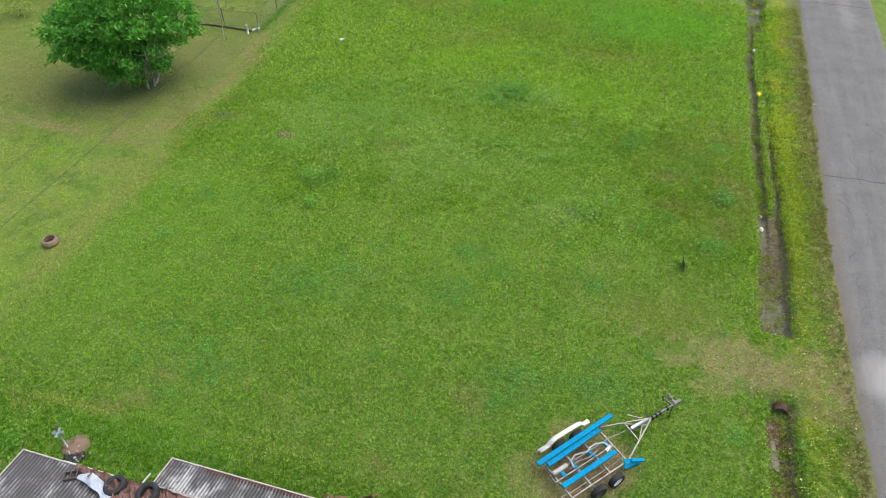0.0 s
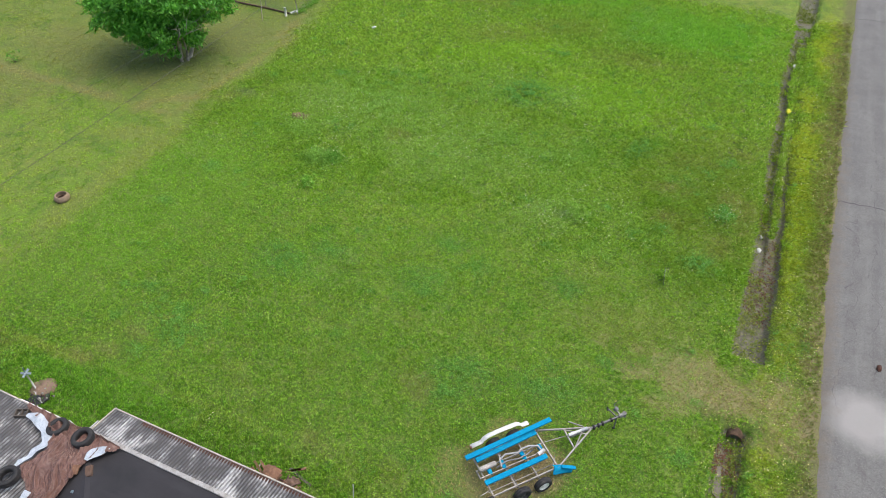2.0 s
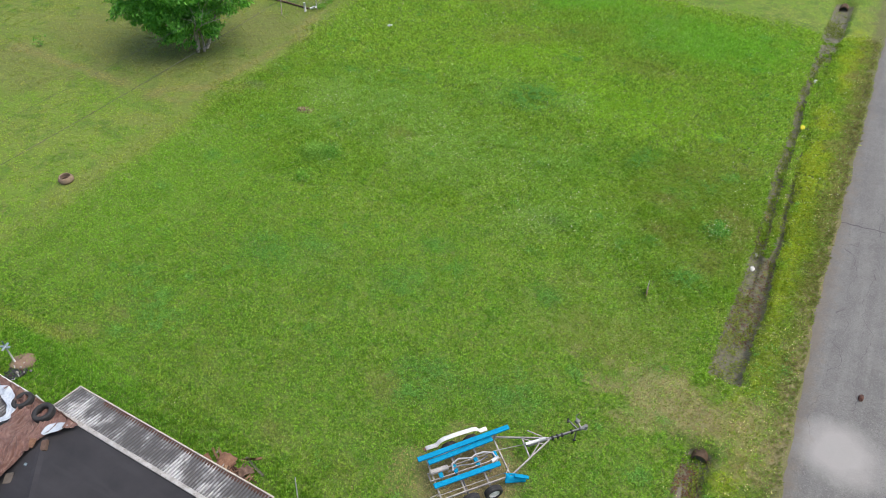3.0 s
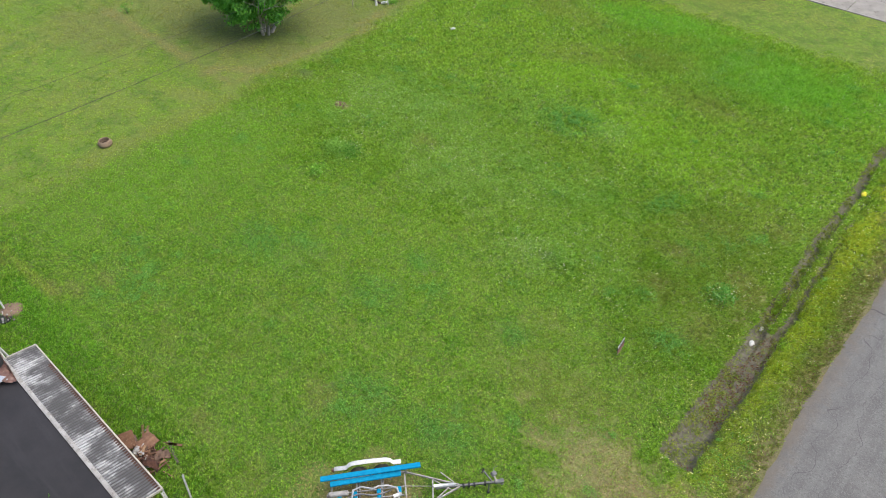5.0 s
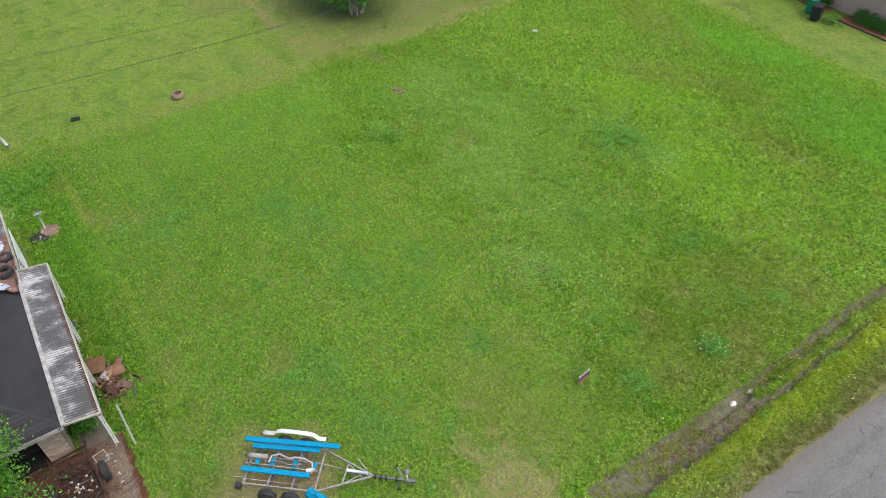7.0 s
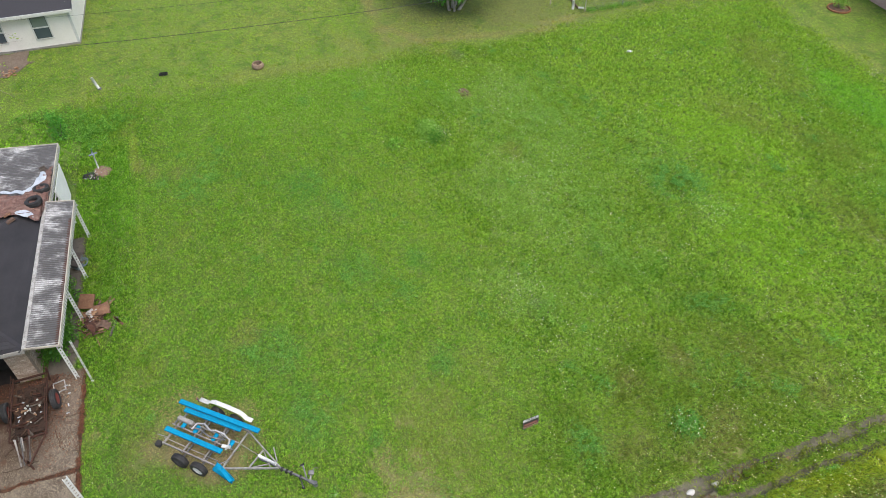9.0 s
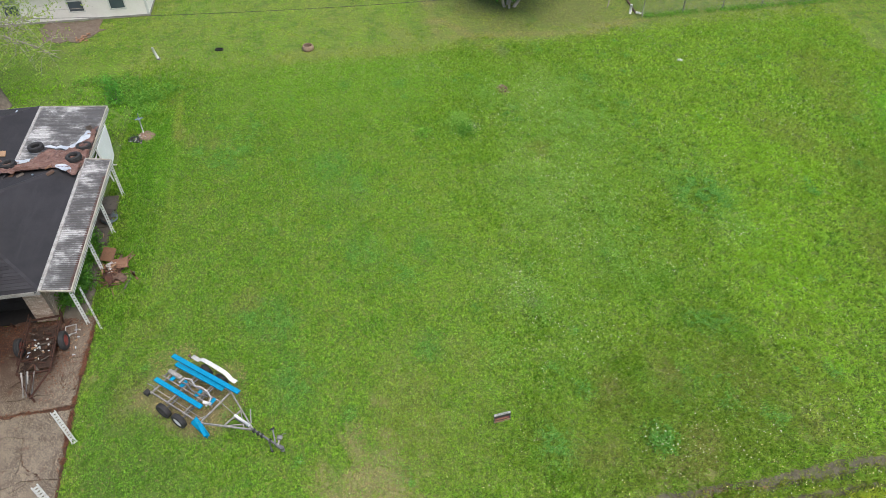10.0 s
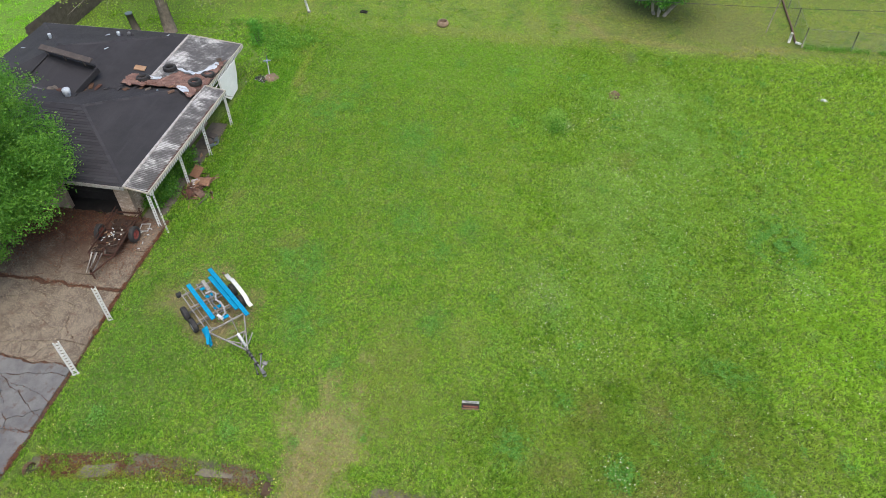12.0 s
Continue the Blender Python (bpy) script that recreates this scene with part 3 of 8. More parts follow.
patch([(-9.5, 39.2, 5.0, 1.8, 25), (-1.5, 37.0, 5.5, 2.0, -12)], (0.185, 0.318, 0.022), 0.55)
patch([(3.4, 28.0, 1.1, 0.7, 20), (3.0, 30.0, 0.9, 0.5), (3.7, 32.6, 1.0, 0.6), (5.8, 29.7, 0.9, 0.7), (-3.4, 14.8, 0.8, 0.6), (-11.3, 29.0, 1.0, 0.5)], (0.200, 0.190, 0.060), 0.6)
patch([(1.0, 46.8, 5.5, 2.6, 8), (-8.5, 49.0, 5.0, 1.6, 10)], (0.130, 0.320, 0.030), 0.65)
patch([(-6.5, 44.0, 3.0, 1.4, 20), (-14.5, 46.5, 4.0, 1.5, -10), (-1.5, 41.5, 2.6, 1.0), (-10.5, 41.8, 2.4, 1.0, 30)], (0.180, 0.200, 0.050), 0.55)
patch([(-19.2, 19.0, 3.2, 7.0, -4)], (0.135, 0.265, 0.022), 0.55)
patch([(-19.5, -1.0, 5.0, 6.5)], (0.190, 0.355, 0.028), 0.7)
patch([(-19.5, 7.2, 2.0, 2.4), (-13.5, 9.8, 3.5, 1.3)], (0.085, 0.235, 0.016), 0.6)
patch([(8.75, 31.0, 0.75, 14.0, 0, 0.8), (9.2, 48, 0.8, 6)], (0.290, 0.315, 0.030), 0.90)
patch([(9.55, 34.0, 0.55, 22.0, 0, 1.0, 1.1), (9.3, 23.5, 0.8, 2.0)], (0.165, 0.200, 0.048), 0.55)
patch([(9.3, 38.6, 0.6, 0.7), (9.4, 46.5, 0.5, 1.0)], (0.255, 0.200, 0.110), 0.65)
patch([(8.8, 12.5, 0.9, 3.2)], (0.170, 0.215, 0.030), 0.55)
patch([(4.6, 31.0, 3.0, 6.5, 0, 0.9, 0.7), (3.0, 21.0, 3.0, 1.6)], (0.165, 0.195, 0.040), 0.5)
patch([(5.6, 18.9, 1.9, 1.4, 0, 1.2, 1.4), (6.9, 19.4, 1.1, 0.9, 10, 1.0, 1.4), (9.0, 19.0, 1.0, 1.5, 0, 1.0, 1.6), (6.5, 29.0, 0.5, 1.6), (9.9, 26, 0.35, 11)],
      (0.230, 0.205, 0.082), 0.5)
patch([(2.2, 20.4, 2.2, 0.9, 20), (-9.6, 12.4, 0.5, 1.8, 60), (-2.6, 11.2, 0.5, 0.5), (1.0, 23.0, 1.2, 0.6, 40), (8.3, 24, 0.4, 3)], (0.200, 0.215, 0.055), 0.4)
patch([(-26.0, 34.6, 3.4, 3.2, 20), (-31, 29.8, 8.0, 3.6), (-36, 24, 4, 2.5)], (0.185, 0.165, 0.062), 0.6)
patch([(-8.5, 9.7, 5.5, 0.45, 0), (-14.5, 9.3, 1.6, 0.8)], (0.055, 0.150, 0.010), 0.6)
patch([(4.6, 11.4, 4.2, 1.7, 0, 0.8), (1.5, 10.0, 3.0, 0.6)], (0.062, 0.145, 0.020), 0.70)
# pale lines left by the mower
patch([(-9.5, 10.95, 5.8, 0.20, 1), (-1.6, 10.2, 2.2, 0.22, -14), (-3.9, 11.0, 1.0, 0.35, -30)], (0.180, 0.250, 0.045), 0.55)
patch([(-33.5, 25.75, 8.5, 0.42, 0), (-24.6, 27.0, 2.4, 0.40, 32), (-23.2, 31.5, 0.42, 4.5, -6), (-23.6, 37.0, 0.5, 2.2, 4)], (0.245, 0.215, 0.080), 0.9)
patch([(-22.7, 20.0, 0.75, 6.0, -3), (-24.6, 23.5, 1.6, 0.7, 30), (-40.5, 30.3, 0.35, 2.4, 50), (-17.6, 10.55, 2.9, 0.26, 3)], (0.215, 0.245, 0.055), 0.8)
patch([(-25.97, 25.1, 0.5, 0.25), (-31.5, 26.5, 0.35, 0.25), (3.07, 27.8, 0.45, 0.35), (6.0, 30.1, 1.0, 0.55), (5.8, 26.6, 0.7, 0.9), (2.9, 30.3, 0.5, 0.3), (5.7, 34.1, 0.8, 0.5), (-14.8, 11.4, 0.6, 0.4), (-18.8, 10.1, 0.5, 0.35),
      (-14.5, 12.5, 0.5, 0.4), (-15.5, 10.8, 0.7, 0.3), (7.5, 18.9, 1.6, 0.8), (-5.5, 11.2, 0.8, 0.45), (0.9, 10.6, 1.2, 0.5)], (0.215, 0.165, 0.080), 0.42)
patch([(9.75, 34.0, 0.40, 22.0, 0, 0.9, 1.5), (9.85, 13.5, 0.35, 4.0, 0, 0.9, 1.5), (9.6, 33.5, 0.5, 0.9)], (0.190, 0.140, 0.075), 0.75)
patch([(-17.15, 28.35, 0.55, 0.32), (1.15, 13.05, 1.85, 1.25, 49, 0.4), (1.75, 9.62, 0.12, 0.16), (-0.25, 9.4, 0.15, 0.17)], (0.200, 0.140, 0.080), 0.85)
DRY = {(0.230, 0.205, 0.082), (0.200, 0.140, 0.080)}


def patches_at(x, y):
    """The colour and cover of the patches over (x, y), and how dry the place is."""
    rag_at = {}
    colour, cover, dryness = np.zeros((len(x), 3)), np.zeros(len(x)), np.zeros(len(x))
    for spots, tone, strength in PATCHES:
        m = np.zeros(len(x))
        for sx, sy, rx, ry, *more in spots:
            turn, rag, scale = (*more, *(0.0, 0.6, 0.9)[len(more):])
            if scale not in rag_at:
                rag_at[scale] = 1.3 * (1.10 * field(x + 3, y, scale * 1.3) + 0.60 * field(x, y + 8, scale * 2.9) + 0.30 * field(x, y, scale * 6.3) - 1.0)
            reach = 2.2 * max(rx, ry)
            k = np.flatnonzero((np.abs(x - sx) < reach) & (np.abs(y - sy) < reach))
            ca, sa = math.cos(radians(turn)), math.sin(radians(turn))
            dx, dy = x[k] - sx, y[k] - sy
            r = np.hypot((dx * ca + dy * sa) / rx, (dy * ca - dx * sa) / ry) + rag * rag_at[scale][k]
            m[k] = np.maximum(m[k], np.clip((1.35 - r) / 0.80, 0, 1))
        if tone in DRY:
            dryness = np.maximum(dryness, m)
        m *= strength
        colour = colour * (1 - m)[:, None] + np.array(tone) * m[:, None]
        cover = cover * (1 - m) + m
    return np.concatenate([colour / np.maximum(cover, 1e-4)[:, None], cover[:, None]], 1), dryness


def lay_sward(ob, x, y, per=1):
    """Gives each corner of a mesh the patch that it grows in; per: corners to each (x, y)."""
    tone, dryness = patches_at(x, y)
    me = ob.data
    me.attributes.new("sward_patch", 'FLOAT_COLOR', 'POINT').data.foreach_set("color", np.repeat(tone, per, 0).astype(np.float32).ravel())
    me.attributes.new("sward_dry", 'FLOAT', 'POINT').data.foreach_set("value", np.repeat(dryness, per).astype(np.float32))
    return ob


# ---- ground ----
def ditch_x(y):
    """The ditch's middle line: it bends out towards the road at the driveway."""
    return np.interp(y, (9.4, 10.6, 12.4, 14.7, 16.4, 17.7, 21, 28, 34, 40, 44, 48, 57), (8.42, 8.18, 7.90, 7.64, 7.60, 7.66, 7.72, 7.70, 7.55, 7.42, 7.42, 7.55, 7.75))


def ditch_depth(y):
    y = np.asarray(y, dtype=float)
    north_part = ramp(y, 20.75, 21.2) * ramp(y, 57.6, 57.0) * (0.48 - 0.05 * ramp(y, 29, 34))
    south_part = ramp(y, 9.35, 9.65) * ramp(y, 17.95, 17.65) * 0.46
    return north_part + south_part


def ground_z(x, y):
    x, y = np.asarray(x, dtype=float), np.asarray(y, dtype=float)
    mid = ditch_x(y)
    side = x - mid + 0.12 * (field(x * 0 + 3, y, 0.35) - 0.5) + 0.10 * (field(x, y, 1.6) - 0.5) + 0.05 * (field(x, y, 5.1) - 0.5)
    wide = np.interp(y, (9.5, 12.5, 14.5, 17.5, 20.8, 24, 30, 44), (0.44, 0.46, 0.36, 0.42, 0.56, 0.60, 0.57, 0.54)) + 0.10 * (field(x * 0, y, 0.6) - 0.5)
    bowl = ramp(np.abs(side), wide + 0.26, wide - 0.22)
    # a grassy ridge parts the far stretch into a wide and a narrow rut
    hump = 0.62 * ramp(np.abs(side - 0.13), 0.28, 0.10) * ramp(y, 25.5, 29.5) * ramp(y, 50, 47)
    hump = np.maximum(hump, 0.46 * ramp(side, 0.10, 0.30) * ramp(y, 33, 36) * ramp(y, 52, 48))
    swale = 0.14 * ramp(np.abs(x - mid), 2.1, 0.5) * ramp(ditch_depth(y), 0.0, 0.2)
    rough = 0.05 * (field(x, y, 0.45) - 0.5) + 0.025 * (field(x + 40, y, 1.7) - 0.5)
    rough *= ramp(y, 9.3, 10.2) * ramp(x, 9.9, 9.2)
    return rough - swale - bowl * (1 - hump) * ditch_depth(y)


def steps(*spans):
    out = []
    for a, b, d in spans:
        out.extend(np.arange(a, b - 1e-6, d))
    return np.array(out + [spans[-1][1]])


gx = steps((-2400, -400, 500), (-400, -60, 40), (-60, -36, 2), (-36, 5.8, 0.4), (5.8, 9.4, 0.08), (9.4, 16, 0.4), (16, 60, 4), (60, 400, 40), (400, 2400, 500))
gy = steps((-2400, -400, 500), (-400, -40, 40), (-40, 8, 2), (8, 62, 0.2), (62, 100, 3), (100, 400, 40), (400, 2400, 500))
GX, GY = np.meshgrid(gx, gy, indexing="ij")
verts = np.stack([GX, GY, ground_z(GX, GY)], -1).reshape(-1, 3)
ny = len(gy)
ii, jj = np.meshgrid(np.arange(len(gx) - 1), np.arange(ny - 1), indexing="ij")
a = (ii * ny + jj).ravel()
ground = arrays("ground", verts, np.stack([a, a + ny, a + ny + 1, a + 1], -1), soil)
lay_sward(ground, GX.ravel(), GY.ravel())
tagged(ground, "rough green grass lot with a muddy roadside ditch", "ground", kind="structure")

# road: a cambered sheet with crumbling edges
ry = steps((-300, -20, 20), (-20, 5, 1), (5, 66, 0.22), (66, 100, 2), (100, 500, 20))
rx = np.linspace(0, 1, 21)
RX, RY = np.meshgrid(rx, ry, indexing="ij")
left = np.interp(RY, (14, 18, 21, 25, 29, 36, 45, 54), (10.28, 10.12, 10.09, 9.98, 10.06, 10.16, 10.31, 10.44)) + 0.09 * (field(RY * 0 + 9, RY, 0.8) - 0.5) + 0.10 * (field(RY * 0, RY, 3.1) - 0.5)
right = np.interp(RY, (20, 54), (15.0, 15.4)) + 0.14 * (field(RY * 0 + 21, RY, 1.2) - 0.5)
X = left + (right - left) * RX
Z = 0.05 + 0.05 * (1 - (2 * RX - 1) ** 2) - 0.10 * ((RX < 0.001) | (RX > 0.999))
ny = len(ry)
ii, jj = np.meshgrid(np.arange(20), np.arange(ny - 1), indexing="ij")
a = (ii * ny + jj).ravel()
road = arrays("road", np.stack([X, RY, Z], -1).reshape(-1, 3), np.stack([a, a + ny, a + ny + 1, a + 1], -1), asphalt)
tagged(road, "weathered grey asphalt lane with cracks and ragged edges", "road", kind="structure")


# ---- driveway: broken slabs over leaf mould ----
def cut(poly, px, py, angle, gap):
    """The two halves of a convex polygon cut along a line, a gap apart."""
    nx, nyy = -math.sin(radians(angle)), math.cos(radians(angle))
    res = []
    for s in (1, -1):
        keep = []
        dist = [s * ((x - px) * nx + (y - py) * nyy) - gap / 2 for x, y in poly]
        for i, (p, d) in enumerate(zip(poly, dist)):
            q, e = poly[(i + 1) % len(poly)], dist[(i + 1) % len(poly)]
            if d >= 0:
                keep.append(p)
            if d * e < 0:
                f = d / (d - e)
                keep.append((p[0] + f * (q[0] - p[0]), p[1] + f * (q[1] - p[1])))
        if len(keep) > 2:
            res.append(keep)
    return res


def ragged(poly, rnd, amount=0.035, step=0.25):
    pts = []
    for i, (x, y) in enumerate(poly):
        u, v = poly[(i + 1) % len(poly)]
        n = max(1, int(math.hypot(u - x, v - y) / step))
        for k in range(n):
            f = k / n
            px, py = x + f * (u - x), y + f * (v - y)
            w = noise.noise_vector(Vector((px * 1.7, py * 1.7, 0.3))) + noise.noise_vector(Vector((px * 6.0, py * 6.0, 4.1))) * 0.45
            pts.append((px + w.x * amount * 2.4 + rnd.uniform(-0.008, 0.008), py + w.y * amount * (2.4 if py < 8.6 else 0.8) + rnd.uniform(-0.008, 0.008)))
    return pts


driveway = thing("driveway", "cracked brown concrete driveway with leaf litter in the joints", "driveway", kind="structure")
bm = bmesh.new()
prism(bm, [(-3.40, 2.0), (10.05, 2.0), (10.05, 9.10), (7.9, 9.27), (5.6, 9.24), (2.2, 9.06), (0.8, 8.97), (-3.40, 8.97)], -0.10, 0.022)
part("joint_bed", bm, leaf_mould, driveway, "rust-brown leaf mould in the joints")
rnd = random.Random(5)
pads = [((-3.38, 0.80, 2.1, 8.90), concrete, [(-1.2, 5.2, 25), (0.2, 7.9, 95), (-0.3, 6.9, 55), (-2.2, 4.2, 80), (-0.6, 8.2, 20), (0.0, 5.9, 120)]),
        ((0.97, 4.60, 2.1, 8.90), concrete, [(3.2, 7.7, 68), (2.2, 5.6, 28), (3.9, 6.3, 100), (2.6, 7.6, 10), (1.8, 6.8, 75), (3.4, 8.3, 45), (1.9, 4.6, 110), (4.1, 7.6, 130)]),
        ((4.69, 7.37, 2.1, 8.86), drive_asphalt, [(5.6, 7.0, 60), (6.2, 6.0, 10), (5.2, 7.9, 100), (6.6, 7.6, 40), (5.9, 8.2, 75), (5.3, 6.2, 30), (6.8, 8.4, 120), (5.0, 7.1, 15), (6.4, 6.8, 140)]),
        ((7.41, 10.0, 2.1, 8.95), drive_asphalt, [(8.6, 6.6, 80)])]
for (x0, x1, y0, y1), mt, cuts in pads:
    polys = [[(x0, y0), (x1, y0), (x1, y1 + np.interp(x1, (0.8, 5.6, 10.0), (0.0, 0.26, 0.26))), (x0, y1 + np.interp(x0, (0.8, 5.6, 10.0), (0.0, 0.26, 0.26)))]]
    for px, py, ang in cuts:
        nxt = []
        for p in polys:
            inside = min(q[0] for q in p) <= px <= max(q[0] for q in p) and min(q[1] for q in p) <= py <= max(q[1] for q in p)
            nxt.extend(cut(p, px, py, ang, 0.020) if inside else [p])
        polys = nxt
    for p in polys:
        bm = bmesh.new()
        prism(bm, ragged(p, rnd, 0.075, 0.13), -0.05, 0.055 + rnd.uniform(-0.012, 0.012))
        part("slab", bm, mt, driveway)

path_strip = thing("path", "narrow concrete path under the porch roof", "path", kind="structure")
for k in range(7):
    part("slab", boxed(-11.0 + k * 1.12, -11.0 + k * 1.12 + 1.09, 7.62, 8.62, -0.05, 0.035, bevel=0.01), path_concrete, path_strip)


# ---- the derelict house ----
EAVE = 2.14
house = thing("house", "derelict single-storey brick house with charcoal hipped roofs", "house")


def hip_roof(x0, x1, y0, y1, ze, apex_y, apex_z, thick=0.10, south_hip=False):
    """A hipped end to the north; the ridge runs south from the apex to a gable or to a second hip."""
    xm = (x0 + x1) / 2
    bm = bmesh.new()
    top = [bm.verts.new(p) for p in ((x0, y1, ze), (x1, y1, ze), (x1, y0, ze), (x0, y0, ze), (xm, apex_y, apex_z), (xm, apex_y - 0.3 if south_hip else y0, apex_z))]
    a, b, c, d, e, f = top
    for q in ((a, b, e), (b, c, f, e), (d, a, e, f)):
        bm.faces.new(q)
    low = [bm.verts.new(v.co - Vector((0, 0, thick))) for v in (a, b, c, d)]
    bm.faces.new((low[3], low[2], low[1], low[0]))
    for i, (p, q) in enumerate(((a, b), (b, c), (d, a))):
        pl, ql = low[top.index(p)], low[top.index(q)]
        bm.faces.new((p, q, ql, pl))
    bm.faces.new((c, d, low[3], low[2]))
    bm.faces.new((c, d, f))
    bmesh.ops.recalc_face_normals(bm, faces=bm.faces)
    return bm


FX0, FX1, FY1 = -11.15, -2.98, 7.65
AX, AY, AZ = -7.065, 3.70, 3.16
front_roof = part("front_roof", hip_roof(FX0, FX1, -4.2, FY1, EAVE, AY, AZ), roofing, house, "charcoal hipped roof over the garage wing")
RX0, RX1, RY0, RY1, RZ = -15.95, -7.25, -4.30, 4.66, 2.22
BX, BY, BZ = -11.60, 0.20, 3.50
rear_roof = part("rear_roof", hip_roof(RX0, RX1, RY0, RY1, RZ, BY, BZ, south_hip=True), roofing, house, "charcoal hipped roof with lifted roll roofing")

# overlapping shingle courses on the east slope of the garage wing
rnd = random.Random(8)
run = FX1 - AX
for k in range(26):
    f0, f1 = k / 27, (k + 1.25) / 27
    xa, xb = FX1 - run * f0 + 0.012, FX1 - run * f1
    za, zb = EAVE + (AZ - EAVE) * f0 + 0.030, EAVE + (AZ - EAVE) * f1 + 0.012
    hip_a = FY1 - (FY1 - AY) * f0
    hip_b = FY1 - (FY1 - AY) * f1
    y = -4.2 + rnd.uniform(0, 0.2)
    while y < hip_b - 0.02:
        y2 = min(y + rnd.uniform(0.8, 1.1), hip_a)
        ya2, yb2 = min(y2, hip_a - 0.01), min(y2, hip_b - 0.01)
        dz = rnd.uniform(-0.004, 0.004)
        bm = bmesh.new()
        vs = [bm.verts.new(p) for p in ((xa, y, za + dz), (xa, ya2 - 0.006, za + dz), (xb, yb2 - 0.006, zb), (xb, y, zb), (xa, y, za - 0.02), (xa, ya2 - 0.006, za - 0.02))]
        bm.faces.new((vs[0], vs[1], vs[2], vs[3]))
        bm.faces.new((vs[4], vs[5], vs[1], vs[0]))
        part("shingle", bm, shingle_mat, front_roof)
        y = y2


def ridge_cap(a, b, parent):
    a, b = Vector(a), Vector(b)
    n = max(2, int((b - a).length / 0.30))
    for k in range(n):
        bm = bmesh.new()
        p, q = a.lerp(b, k / n), a.lerp(b, (k + 1.1) / n)
        side = (q - p).cross(Vector((0, 0, 1))).normalized() * 0.13
        up = Vector((0, 0, 0.030 + 0.006 * (k % 2)))
        dn = Vector((0, 0, -0.022))
        v = [bm.verts.new(w) for w in (p - side + dn, p + up, p + side + dn, q + side + dn, q + up * 0.7, q - side + dn)]
        bm.faces.new((v[0], v[1], v[4], v[5]))
        bm.faces.new((v[1], v[2], v[3], v[4]))
        bmesh.ops.recalc_face_normals(bm, faces=bm.faces)
        part("ridge_shingle", bm, shingle_mat, parent)


ridge_cap((FX1, FY1, EAVE), (AX, AY, AZ), front_roof)
ridge_cap((FX0, FY1, EAVE), (AX, AY, AZ), front_roof)
ridge_cap((AX, AY, AZ), (AX, -4.2, AZ), front_roof)
ridge_cap((RX0, RY1, RZ), (BX, BY, BZ), rear_roof)
ridge_cap((RX0, RY0, RZ), (BX, BY - 0.3, BZ), rear_roof)

# walls
WX, WY = -3.45, 7.42
wall_east = part("wall", boxed(WX - 0.20, WX, 6.70, WY, 0.0, EAVE - 0.11), brick_wall_mat, house, "tan brick pier beside the garage opening")
part("wall", boxed(WX - 0.20, WX, -4.0, 4.15, 0.0, EAVE - 0.11), brick_wall_mat, house, "tan brick front wall")
wall_north = part("wall", boxed(-10.9, WX - 0.20, WY - 0.20, WY - 0.003, 0.0, EAVE - 0.11), brick_wall_mat, house, "tan brick side wall under the porch")
part("wall", boxed(-15.4, -10.9, 4.05, 4.25, 0.0, RZ - 0.11), brick_wall_mat, house)
part("wall", boxed(-15.6, -15.4, -3.9, 4.25, 0.0, RZ - 0.11), brick_wall_mat, house)
part("wall", boxed(-15.6, WX - 0.21, -4.1, -3.9, 0.0, EAVE - 0.11), brick_wall_mat, house)
part("wall", boxed(-11.1, -10.9, 4.25, WY - 0.21, 0.0, EAVE - 0.11), brick_wall_mat, house)
part("lintel", boxed(WX - 0.20, WX - 0.004, 4.15, 6.70, 1.82, EAVE - 0.11), dirty_white, house, "grimy white beam over the garage opening")
# lining and door panel are coloured near-black for the shade in the opening
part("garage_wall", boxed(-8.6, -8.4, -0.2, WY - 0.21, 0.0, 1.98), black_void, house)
door = part("garage_door", boxed(-4.30, -4.24, 3.46, WY - 0.22, 0.04, 1.96), black_void, house, "garage door set back in the opening, near-black to give its shade")
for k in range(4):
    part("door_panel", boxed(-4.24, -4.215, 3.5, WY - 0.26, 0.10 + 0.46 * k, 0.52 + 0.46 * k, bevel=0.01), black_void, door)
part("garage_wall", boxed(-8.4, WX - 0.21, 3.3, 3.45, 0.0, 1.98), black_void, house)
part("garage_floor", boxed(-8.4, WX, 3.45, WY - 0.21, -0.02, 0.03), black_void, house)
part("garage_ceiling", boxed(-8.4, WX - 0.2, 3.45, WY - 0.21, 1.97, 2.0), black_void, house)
part("fascia", boxed(FX1 - 0.004, FX1 + 0.03, -4.2, FY1 + 0.02, EAVE - 0.17, EAVE + 0.012, bevel=0.006), dirty_white, house, "peeling white eaves board")
part("soffit", boxed(WX, FX1 - 0.01, -4.2, FY1 - 0.02, EAVE - 0.16, EAVE - 0.13), dirty_white, house)
part("fascia", boxed(FX0, FX1 - 0.01, FY1 - 0.01, FY1 + 0.025, EAVE - 0.17, EAVE - 0.005, bevel=0.006), dirty_white, house)
part("fascia", boxed(RX0, -11.2, RY1, RY1 + 0.03, RZ - 0.16, RZ - 0.01, bevel=0.006), dirty_white, house)
part("fascia", boxed(RX0 - 0.035, RX0, RY0, RY1, RZ - 0.16, RZ - 0.01, bevel=0.006), dirty_white, house)

# bricks of the pier, its return and the side wall's near end
brick_me = mesh_of(boxed(-0.006, 0.012, -0.097, 0.097, -0.029, 0.029, bevel=0.004), brick_mat)
half_me = mesh_of(boxed(-0.006, 0.012, -0.045, 0.045, -0.029, 0.029, bevel=0.004), brick_mat)


